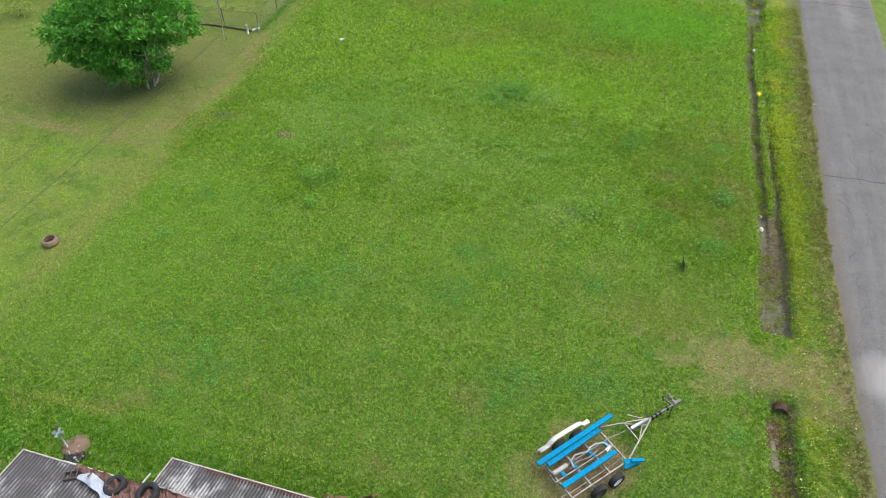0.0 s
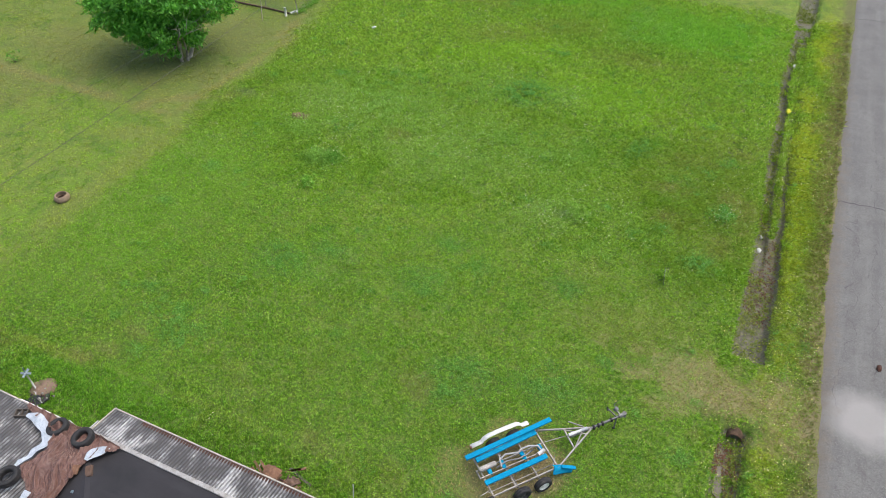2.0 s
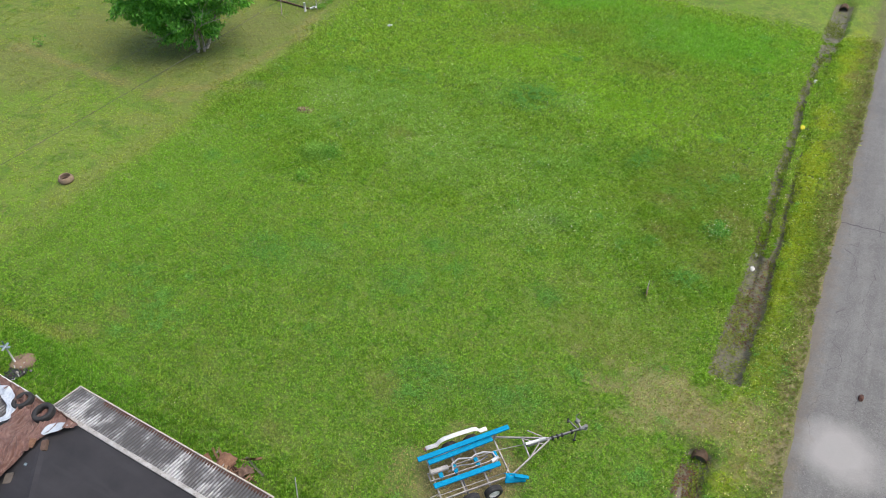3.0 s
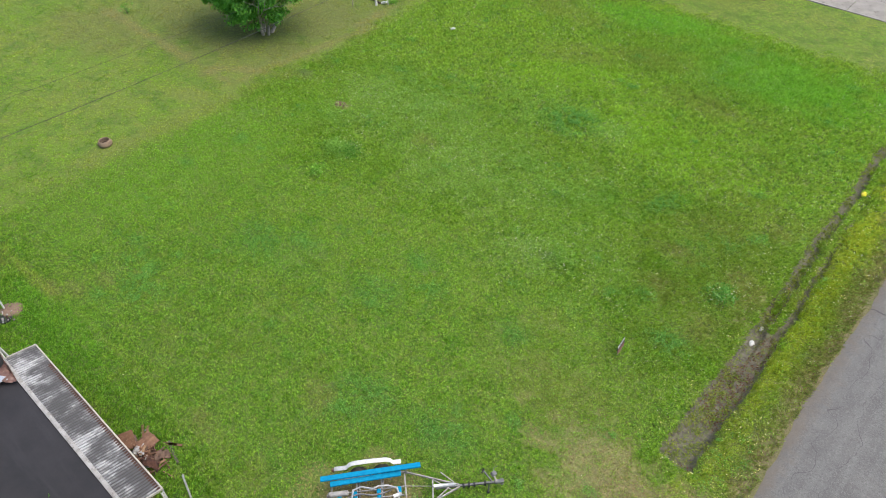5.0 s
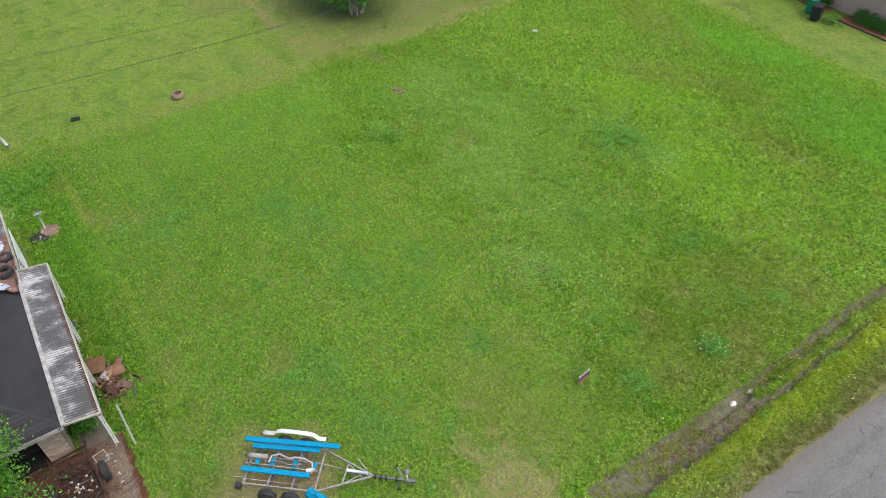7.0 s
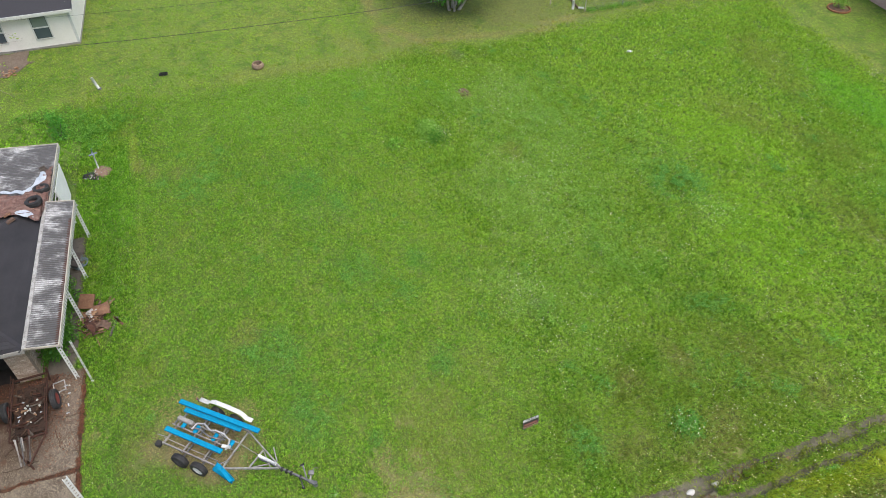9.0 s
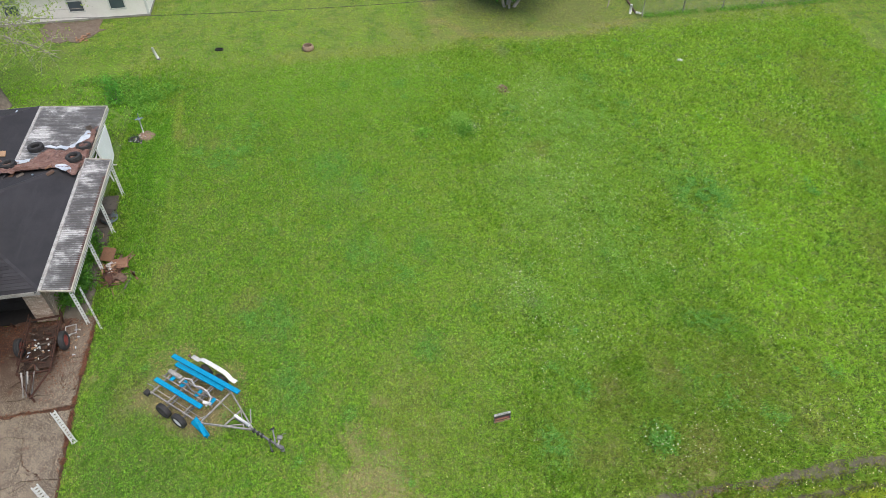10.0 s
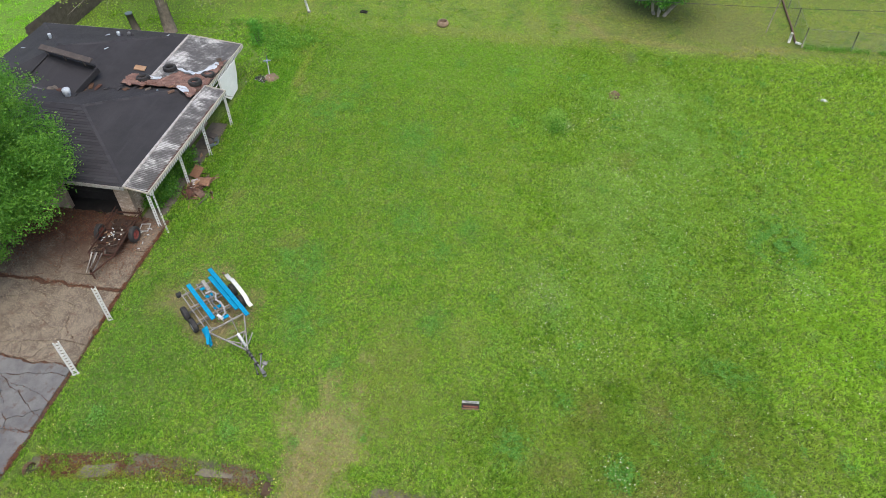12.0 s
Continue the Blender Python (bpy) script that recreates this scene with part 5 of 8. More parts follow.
pts = [(-4.85, 0.05, 0.56), (-4.80, 0.28, 0.60), (-4.55, 0.36, 0.62), (-4.30, 0.26, 0.66), (-4.15, 0.20, 0.70), (-4.0, 0.28, 0.68), (-3.7, 0.30, 0.62), (-3.42, 0.20, 0.58), (-3.36, 0.0, 0.52), (-3.38, -0.12, 0.50)]
T("hose", tubed(pts, 0.032, 8), grey_hose, "thick pale grey hose looped over the cradle")
pts = [(-5.0, 0.10, 0.5), (-4.6, 0.16, 0.55), (-4.2, 0.06, 0.56), (-3.9, 0.10, 0.52), (-3.6, 0.18, 0.5)]
T("hose", tubed(pts, 0.03, 6), grey_steel, "grey hose along the cradle")
T("end_cap", tubed([(-3.55, -0.05, 0.52), (-3.28, 0.02, 0.52)], 0.06, 10), rim_white)
for x in (-4.62, -3.86):
    wheel(trailer, x, -0.95, 0.30, 0.30, 0.20, rim_white if x > -4 else old_rubber, rubber, dish=-1)
    wheel(trailer, x, 1.04, 0.27, 0.27, 0.19, rim_white, rubber, dish=1)
    T("axle", tubed([(x, -0.92, 0.27), (x, 1.06, 0.27)], 0.035, 8), grey_steel)
# the one fender left: a pressed hood with a flat skirt at either end
bm = bmesh.new()
outline = [(-5.40, 0.46), (-5.02, 0.46), (-4.99, 0.48), (-4.92, 0.60), (-4.76, 0.685), (-4.24, 0.71), (-3.72, 0.685), (-3.56, 0.60), (-3.49, 0.48), (-3.46, 0.46), (-3.22, 0.46)]
rings = []
for x, z in outline:
    rings.append([bm.verts.new(p) for p in ((x, 1.10, z - 0.01), (x, 1.11, z), (x, 1.235, z), (x, 1.25, z - 0.015), (x, 1.25, z - 0.07))])
for a, b in zip(rings, rings[1:]):
    for k in range(4):
        f = bm.faces.new((a[k], a[k + 1], b[k + 1], b[k]))
        f.smooth = True
ob = T("fender", bm, rim_white, "white pressed steel double fender")
md = ob.modifiers.new("thickness", 'SOLIDIFY')
md.thickness = 0.012
T("tail_light_post", barred((-5.42, 1.10, 0.38), (-5.42, 1.10, 0.60), 0.04, 0.04), grey_steel)
T("tail_light", boxed(-5.47, -5.42, 1.05, 1.15, 0.52, 0.58, bevel=0.01), sign_red, "red tail light")
# carpet pulled off and draped in front of the bare wheels
bm = bmesh.new()
rows = []
for i in range(15):
    line = []
    for j in range(9):
        u, v = i / 14, j / 8
        x = -3.36 + 0.72 * u + 0.05 * math.sin(5 * v)
        y = -0.58 - 0.24 * v * (1 - 0.6 * u) - 0.18 * u
        z = 0.56 - 0.22 * v * v - 0.30 * u + 0.07 * noise.noise(Vector((u * 4, v * 4, 2)))
        line.append(bm.verts.new((x, y, z)))
    rows.append(line)
for i in range(14):
    for j in range(8):
        f = bm.faces.new((rows[i][j], rows[i + 1][j], rows[i + 1][j + 1], rows[i][j + 1]))
        f.smooth = True
ob = T("draped_carpet", bm, carpet_blue, "loose blue carpet draped by the bare wheels")
md = ob.modifiers.new("thickness", 'SOLIDIFY')
md.thickness = 0.012
T("bunk_stub", barred((-3.05, -0.74, 0.46), (-2.62, -0.92, 0.36), 0.11, 0.05), carpet_blue)
T("rear_bracket", boxed(-5.72, -5.52, -0.86, -0.66, 0.30, 0.46, bevel=0.02), rubber, "black bracket at the rear corner")
for a, b in (((-5.9, -0.5, 0.40), (-5.5, -0.45, 0.40)), ((-3.3, -0.62, 0.42), (-3.05, -0.3, 0.46)), ((-3.2, 0.30, 0.45), (-2.25, 0.16, 0.47)), ((-5.6, -0.5, 0.38), (-3.2, -0.5, 0.38))):
    T("rod", tubed([a, b], 0.015, 6), galvanised)

# ---- rusty farm trailer on the driveway ----
rusty = thing("utility_trailer", "rusty flatbed trailer heaped with scrap on the driveway", "trailer", at=pose(-1.70, 7.38, 0.055, 0, 0, 4))
R = lambda name, bm, mt, label="": part(name, bm, mt, rusty, label)
R("deck", boxed(-1.10, 0.95, -0.48, 0.48, 0.30, 0.36, bevel=0.01), wet_mould, "rotted deck covered in debris")
for y in (-0.57, 0.57):
    R("side_rail", barred((-1.55, y, 0.50), (1.20, y, 0.50), 0.04, 0.07), rust)
    R("guard_rail", barred((-1.55, y, 0.70), (0.85, y, 0.66), 0.022, 0.03), rust)
    for x in (-1.4, 0.0, 0.8):
        R("stake", barred((x, y, 0.46), (x, y, 0.69), 0.025, 0.025), rust)
for x in (-1.5, -0.4, 0.5, 1.15):
    R("cross_rail", barred((x, -0.57, 0.40), (x, 0.57, 0.40), 0.05, 0.08), rust)
R("tongue_arm", barred((1.15, -0.55, 0.42), (2.25, 0.02, 0.36), 0.045, 0.06), rust)
R("tongue_arm", barred((1.15, 0.55, 0.42), (2.25, 0.02, 0.36), 0.045, 0.06), rust)
R("jack_stand", tubed([(2.15, 0.02, 0.0), (2.15, 0.02, 0.55)], 0.035, 8), rust)
wheel(rusty, -0.22, 0.78, 0.36, 0.36, 0.20, rim_red, rubber, dish=1)
wheel(rusty, -0.22, -0.78, 0.36, 0.36, 0.20, rim_red, rubber, dish=-1)
R("axle", tubed([(-0.22, -0.76, 0.36), (-0.22, 0.76, 0.36)], 0.04, 8), rust)
rnd = random.Random(21)
for k in range(60):
    x, y = rnd.uniform(-1.0, 1.0), rnd.uniform(-0.44, 0.44)
    mt = rnd.choice((rust, wet_mould, leaf_mould, wood_grey, wet_mould, wet_mould))
    ln, w = rnd.uniform(0.08, 0.36), rnd.uniform(0.02, 0.07)
    R("scrap", boxed(-ln / 2, ln / 2, -w / 2, w / 2, 0, 0.04, bevel=0.005, m=pose(x, y, 0.37 + rnd.uniform(0, 0.14), rnd.uniform(-20, 20), rnd.uniform(-15, 15), rnd.uniform(0, 180))), mt)
for k in range(20):
    x, y = rnd.gauss(0.2, 0.32), rnd.gauss(0.05, 0.2)
    ln = rnd.choice((0.05, 0.06, 0.08, 0.10, 0.18))
    bottle = R("bottle", tubed([(0, 0, 0), (ln, 0, 0.0)], rnd.uniform(0.018, 0.038), 8), rnd.choice((white_paint, white_paint, tarp_white, card_tan)))
    bottle.matrix_basis = pose(max(-1, min(1, x)), max(-0.44, min(0.44, y)), 0.50 + rnd.uniform(0, 0.08), 0, rnd.uniform(-20, 20), rnd.uniform(0, 360))
for k in range(9):
    a = rnd.uniform(-0.35, 0.35)
    R("pole", tubed([(1.0 + rnd.uniform(0, 0.2), -0.2 + a, 0.52), (1.9 + rnd.uniform(-0.2, 0.4), -0.1 + a * 0.6, 0.42 + rnd.uniform(-0.1, 0.1))], rnd.uniform(0.012, 0.025), 6), rnd.choice((grey_steel, wood_grey, rust, galvanised)))

crate = thing("tray", "shallow square grey tray beside the rusty trailer", "tray", at=pose(-2.75, 8.12, 0.055, 0, 0, 12))
part("base", boxed(-0.24, 0.24, -0.20, 0.20, 0, 0.02), concrete, crate)
for a in ((-0.24, 0.24, -0.20, -0.18), (-0.24, 0.24, 0.18, 0.20), (-0.24, -0.22, -0.18, 0.18), (0.22, 0.24, -0.18, 0.18)):
    part("side", boxed(*a, 0.02, 0.07), grey_hose, crate)
for k in range(16):
    x, y = rnd.uniform(-2.9, -1.2), rnd.uniform(8.1, 8.8)
    ln = rnd.uniform(0.05, 0.13)
    ob = tagged(part("litter", tubed([(0, 0, 0), (ln, 0, 0)], 0.022, 6), rnd.choice((white_paint, tarp_white, card_tan))), "small pale scrap of litter on the driveway", "litter", "litter by the trailer")
    ob.matrix_basis = pose(x, y, 0.085, 0, 0, rnd.uniform(0, 360))
# rusty posts lying by the pier
for a, b in (((-3.3, 5.9, 0.07), (-2.85, 6.15, 0.75)), ((-3.2, 7.75, 0.05), (-3.05, 7.95, 0.95)), ((-3.25, 8.05, 0.08), (-2.4, 7.55, 0.10))):
    tagged(part("iron_bar", barred(a, b, 0.05, 0.05), rust), "rusty iron bar leaning by the brick pier", "iron bar", "iron bars")

# ---- heap of broken boards by the porch ----
heap = thing("rubble_heap", "heap of broken brown boards and torn carpet by the porch", "rubble heap")
rnd = random.Random(12)
for k in range(170):
    r = abs(rnd.gauss(0, 0.34))
    a = rnd.uniform(0, math.tau)
    x, y = -5.75 + r * math.cos(a) * 1.45, 9.25 + r * math.sin(a) * 1.0
    ln, w = rnd.uniform(0.10, 0.55), rnd.uniform(0.025, 0.085)
    z = max(0.03, 0.40 * (1 - r / 0.75)) * rnd.uniform(0.3, 1.0)
    part("board", boxed(-ln / 2, ln / 2, -w / 2, w / 2, 0, rnd.uniform(0.015, 0.04), bevel=0.005, m=pose(x, y, z + 0.02, rnd.uniform(-35, 35), rnd.uniform(-28, 28), rnd.gauss(70, 40))), rnd.choice((wood_brown, wood_brown, clay, rust, card_tan, dirty_white)), heap)


def crumpled(cx, cy, cz, w, ln, turn, tip, mt, seed, label):
    """A limp, folded piece of carpet or board on the heap."""
    bm = bmesh.new()
    rows = []
    for i in range(17):
        line = []
        for j in range(17):
            u, v = (i / 16 - 0.5), (j / 16 - 0.5)
            k = 1 + 0.10 * noise.noise(Vector((u * 5, v * 5, seed)))
            z = 0.10 * noise.noise(Vector((u * 3, v * 3, seed + 4))) + 0.06 * abs(noise.noise(Vector((u * 9, v * 3, seed + 8)))) - 0.5 * (u * u + v * v) * w
            line.append(bm.verts.new((u * w * k, v * ln * k, z)))
        rows.append(line)
    for i in range(16):
        for j in range(16):
            f = bm.faces.new((rows[i][j], rows[i + 1][j], rows[i + 1][j + 1], rows[i][j + 1]))
            f.smooth = True
    bmesh.ops.transform(bm, matrix=pose(cx, cy, cz, tip[0], tip[1], turn), verts=bm.verts)
    ob = part("torn_carpet", bm, mt, heap, label)
    md = ob.modifiers.new("thickness", 'SOLIDIFY')
    md.thickness = 0.015


crumpled(-5.95, 9.50, 0.42, 0.60, 0.66, 15, (-8, 6), wood_brown, 1, "crumpled brown carpet piece")
crumpled(-5.25, 9.22, 0.32, 0.56, 0.48, 40, (-12, 14), rust, 2, "orange-brown torn carpet piece")
crumpled(-5.30, 9.62, 0.24, 0.50, 0.44, 70, (-10, 16), clay, 3, "brown torn carpet piece")
crumpled(-5.85, 9.12, 0.42, 0.40, 0.30, 30, (5, 0), dirty_white, 4, "pale torn scrap")
part("panel", boxed(-0.36, 0.36, -0.30, 0.30, 0, 0.03, bevel=0.006, m=pose(-6.45, 8.98, 0.45, 35, -10, 60)), wood_brown, heap, "brown board leaning on the column")
for x, y, turn, ln, mt in ((-6.55, 9.62, 12, 0.75, wood_brown), (-6.45, 9.74, 8, 0.6, wood_brown), (-5.48, 10.02, 78, 0.52, wood_brown), (-5.38, 10.10, 74, 0.60, wood_brown), (-5.15, 9.92, 25, 1.0, wood_grey)):
    bm = boxed(-ln / 2, ln / 2, -0.045, 0.045, 0, 0.035, bevel=0.006, m=pose(x, y, 0.06, 0, 0, turn - 40))
    tagged(part("plank", bm, mt), "loose reddish-brown plank lying in the grass" if mt == wood_brown else "dark grey stick lying in the grass", "plank", "loose planks")
# junk on the path under the porch roof
for k, (x, y, mt) in enumerate(((-8.0, 8.2, card_tan), (-7.6, 8.35, wood_grey), (-9.1, 8.35, slate_blue), (-9.6, 8.3, grey_steel))):
    t = thing("junk_box", "small battered box of junk under the porch roof", "box", "junk under the porch", at=pose(x, y, 0.035, 0, 0, 25 * k))
    part("body", boxed(-0.22, 0.22, -0.16, 0.16, 0, 0.22 if k < 4 else 0.06, bevel=0.01), mt, t)
    part("rim", boxed(-0.24, 0.24, -0.18, 0.18, 0.20 if k < 4 else 0.05, 0.24 if k < 4 else 0.08, bevel=0.006), wood_grey, t)
hose_reel = thing("hose_reel", "blue-grey garden hose coiled under the porch", "hose", at=pose(-9.2, 8.55, 0.06, 8, 0, 0))
for k in range(4):
    bm = bmesh.new()
    pts = [((0.22 + 0.02 * k) * math.cos(i * math.tau / 20), (0.22 + 0.02 * k) * math.sin(i * math.tau / 20), 0.02 + 0.03 * k) for i in range(21)]
    tube(bm, pts, 0.016, 5, cap=False)
    part("coil", bm, slate_blue, hose_reel)

# ---- for-sale sign ----
sign = thing("yard_sign", "small black, white and red for sale sign on thin wire legs", "sign", at=pose(3.90, 23.70, 0, 0, 0, 96) @ Matrix.Scale(0.84, 4))
back = pose(0, 0, 0.08, -6, 0, 0) @ Matrix.Diagonal((1.22, 1, 1.5, 1)) @ pose(0, 0, -0.24)
part("board", boxed(-0.29, 0.29, -0.004, 0.004, 0.24, 0.62, m=back), sign_black, sign, "black printed board")
part("header", boxed(-0.285, 0.285, -0.010, -0.0045, 0.52, 0.615, m=back), white_paint, sign, "white header strip")
part("band", boxed(-0.25, 0.25, -0.010, -0.0045, 0.34, 0.42, m=back), sign_red, sign, "red band with unreadable print")
part("strip", boxed(-0.285, 0.285, -0.010, -0.0045, 0.262, 0.31, m=back), card_tan, sign, "pale pink write-in strip")
for k in range(3):
    part("print_bar", boxed(-0.2 + 0.13 * k, -0.10 + 0.13 * k, -0.0130, -0.0105, 0.37, 0.395, m=back), card_tan, sign)
part("edge", boxed(-0.29, 0.29, -0.012, -0.0045, 0.236, 0.248, m=back), grey_steel, sign)
for s in (-1, 1):
    part("edge", boxed(s * 0.288 - 0.006, s * 0.288 + 0.006, -0.012, -0.0045, 0.24, 0.62, m=back), grey_steel, sign)
txt = bpy.data.curves.new("header_text", 'FONT')
txt.body, txt.size, txt.align_x, txt.align_y, txt.extrude = "FOR SALE", 0.095, 'CENTER', 'CENTER', 0.001
txt.materials.append(sign_black)
ob = new("lettering", txt)
ob.parent = sign
ob.matrix_basis = back @ pose(0, -0.0125, 0.566, 90, 0, 0)
for s in (-0.25, 0.25):
    part("leg", tubed([(s, 0.012, -0.05), (s, 0.012, 0.10), (s, 0.06, 0.55)], 0.006, 5), grey_steel, sign)

# ---- white pole with a cross-shaped head on a mound ----
ornament = thing("garden_ornament", "thin white pole with a slate-blue cross-shaped head", "garden ornament", at=pose(-15.95, 8.95, 0.0))
part("pole", tubed([(0, 0, 0), (-0.02, 0.02, 1.0)], 0.035, 8), white_paint, ornament)
for a in (20, 110):
    part("arm", boxed(-0.20, 0.20, -0.045, 0.045, -0.015, 0.015, bevel=0.01, m=pose(-0.02, 0.02, 0.98, 14, 0, a)), slate_blue, ornament)
part("finial", tubed([(-0.02, 0.02, 0.95), (-0.03, 0.04, 1.28)], 0.022, 6), slate_blue, ornament)
bm = bmesh.new()
lathe(bm, [(0.78, -0.03), (0.70, 0.05), (0.52, 0.13), (0.25, 0.17), (0.001, 0.18)], 22)
for v in bm.verts:
    k = 1 + 0.22 * noise.noise(v.co * 2.4)
    v.co = Vector((v.co.x * k * 1.15, v.co.y * k * 0.85, v.co.z * (0.8 + 0.5 * noise.noise(v.co * 5))))
ob = part("dirt_mound", bm, mound_soil)
ob.matrix_basis = pose(-15.75, 9.10, 0, 0, 0, 10) @ Matrix.Diagonal((0.62, 0.72, 0.95, 1))
tagged(ob, "low mound of bare brown dirt round the pole", "dirt mound")
bm = bmesh.new()
lathe(bm, [(0.40, -0.04), (0.34, 0.05), (0.20, 0.10), (0.001, 0.12)], 18)
for v in bm.verts:
    k = 1 + 0.35 * noise.noise(v.co * 4.0)
    v.co = Vector((v.co.x * k * 1.2, v.co.y * k * 0.8, v.co.z * (0.8 + 0.7 * noise.noise(v.co * 7))))
ob = part("dirt_mound", bm, dirt)
ob.matrix_basis = pose(-17.10, 28.30, float(ground_z(-17.1, 28.3)) + 0.02)
tagged(ob, "small heap of bare reddish earth in the rough grass", "dirt mound")
bm = bmesh.new()
lathe(bm, [(0.46, 0.0), (0.44, 0.05), (0.30, 0.07), (0.001, 0.06)], 14)
ob = part("black_sheet", bm, black_plastic)
ob.matrix_basis = pose(-15.55, 8.62, 0.01, 0, 0, 70) @ Matrix.Diagonal((1.0, 0.7, 1, 1))
tagged(ob, "scrap of black plastic sheet on the mound", "plastic sheet")
rnd = random.Random(3)
for k in range(4):
    bm = bmesh.new()
    bmesh.ops.create_icosphere(bm, subdivisions=1, radius=rnd.uniform(0.04, 0.08))
    for v in bm.verts:
        v.co *= 1 + 0.3 * noise.noise(v.co * 9)
    ob = part("stone", bm, smooth_concrete)
    ob.matrix_basis = pose(-15.6 + rnd.uniform(-0.5, 0.55), 8.95 + rnd.uniform(-0.35, 0.4), 0.13)
    tagged(ob, "pale rounded stone on the mound", "stone", "stones on the mound")

for k in range(26):
    x, y = -15.50 + rnd.gauss(0, 0.26), 8.62 + rnd.gauss(0, 0.30)
    bm = boxed(-0.02, 0.02, -rnd.uniform(0.03, 0.08), 0.05, 0, 0.02, bevel=0.004, m=pose(x, y, 0.09, rnd.uniform(-25, 25), rnd.uniform(-20, 20), rnd.uniform(0, 180)))
    tagged(part("scrap", bm, rnd.choice((black_plastic, leaf_mould, rust, black_plastic, grey_hose))), "small dark scrap in the wet debris by the mound", "scrap", "scraps by the mound")

# ---- yard furniture in the west ----
pot = thing("planter", "round brown clay planter with a dark hollow on the lawn", "planter", at=pose(-23.60, 17.60, 0))
bm = bmesh.new()
lathe(bm, [(0.30, -0.02), (0.36, 0.08), (0.37, 0.16), (0.31, 0.27), (0.29, 0.31), (0.25, 0.31), (0.24, 0.26), (0.29, 0.14), (0.27, 0.04), (0.001, 0.03)], 28)
for v in bm.verts:
    v.co += Vector((0.012, 0.012, 0.01)) * noise.noise(v.co * 7)
part("wall", bm, pot_clay, pot)
bm = bmesh.new()
lathe(bm, [(0.26, 0.04), (0.27, 0.07), (0.001, 0.08)], 20)
part("earth", bm, leaf_mould, pot, "dark wet earth inside")
tub = thing("tub", "small black plastic tub lying in the lawn", "tub", at=pose(-24.5, 12.2, 0.0, 0, 0, 80) @ Matrix.Scale(0.78, 4))
part("base", boxed(-0.26, 0.26, -0.12, 0.12, 0.0, 0.03), black_plastic, tub)
for a in ((-0.30, 0.30, -0.15, -0.12), (-0.30, 0.30, 0.12, 0.15), (-0.30, -0.26, -0.12, 0.12), (0.26, 0.30, -0.12, 0.12)):
    part("side", boxed(*a, 0.0, 0.14, bevel=0.01), black_plastic, tub)
pipe = thing("standpipe", "short white plastic standpipe leaning on the lawn", "standpipe")
part("pipe", tubed([(-23.98, 8.65, -0.02), (-24.05, 8.45, 0.75)], 0.08, 12), white_paint, pipe)
part("collar", tubed([(-23.97, 8.68, 0.0), (-23.98, 8.66, 0.09)], 0.11, 12), grey_steel, pipe)
stump = thing("dead_post", "thick grey wooden post behind the house", "post")
part("trunk", tubed([(-19.6, -1.15, -0.05), (-19.5, -1.3, 1.30)], [0.24, 0.20], 12), wood_grey, stump)
part("top", tubed([(-19.5, -1.3, 1.29), (-19.5, -1.3, 1.34)], 0.23, 12), slate_blue, stump)
bm = bmesh.new()
prism(bm, ragged([(-30.1, 0.6), (-27.5, 0.9), (-27.2, 3.9), (-28.6, 4.5), (-30.1, 4.3)], rnd, 0.22, 0.3), -0.05, 0.03)
tagged(part("bare_patch", bm, bed_soil), "bare dirt bed beside the white house", "dirt bed", kind="structure")
for k in range(14):
    bm = boxed(-0.10, 0.10, -0.05, 0.05, 0, 0.06, bevel=0.006, m=pose(-27.5 + rnd.uniform(-0.45, 0.45), 3.6 + rnd.uniform(-0.4, 0.4), 0.03 + 0.05 * (k % 3), 0, 0, rnd.uniform(0, 180)))
    tagged(part("brick", bm, loose_brick), "loose red brick on the dirt bed", "brick", "loose bricks")

# wooden fence behind the house
wood_fence = thing("board_fence", "tall grey-brown board fence behind the house", "fence")
bm_one = boxed(-0.07, 0.07, -0.012, 0.012, 0.03, 1.85, bevel=0.004)
picket = mesh_of(bm_one, wood_grey)
for k in range(130):
    ob = new("board", picket)
    ob.parent = wood_fence
    ob.matrix_basis = pose(-15.9 - k * 0.148, -5.68, (k * 7 % 5) * 0.006)
for z in (0.4, 1.5):
    part("rail", boxed(-35.2, -15.8, -5.75, -5.695, z, z + 0.09), wood_grey, wood_fence)

# chain-link fence round the far yard
link_fence = thing("chain_link_fence", "grey chain-link fence on thin steel posts", "fence")
FCX, FCY = -24.25, 39.2
posts = [(FCX, FCY + 2.75 * k) for k in range(9)] + [(FCX - 2.6 * k, FCY + 0.02 * k) for k in range(1, 9)]
for x, y in posts:
    part("post", tubed([(x, y, -0.05), (x, y, 1.25)], 0.035, 8), galvanised if (x, y) == (FCX, FCY) else grey_steel, link_fence)
part("rail", tubed([(FCX, FCY, 1.18), (FCX, FCY + 22, 1.18)], 0.010, 6), grey_steel, link_fence)
part("rail", tubed([(FCX, FCY, 1.18), (FCX - 20.8, FCY + 0.16, 1.18)], 0.010, 6), grey_steel, link_fence)
v, f = [], []
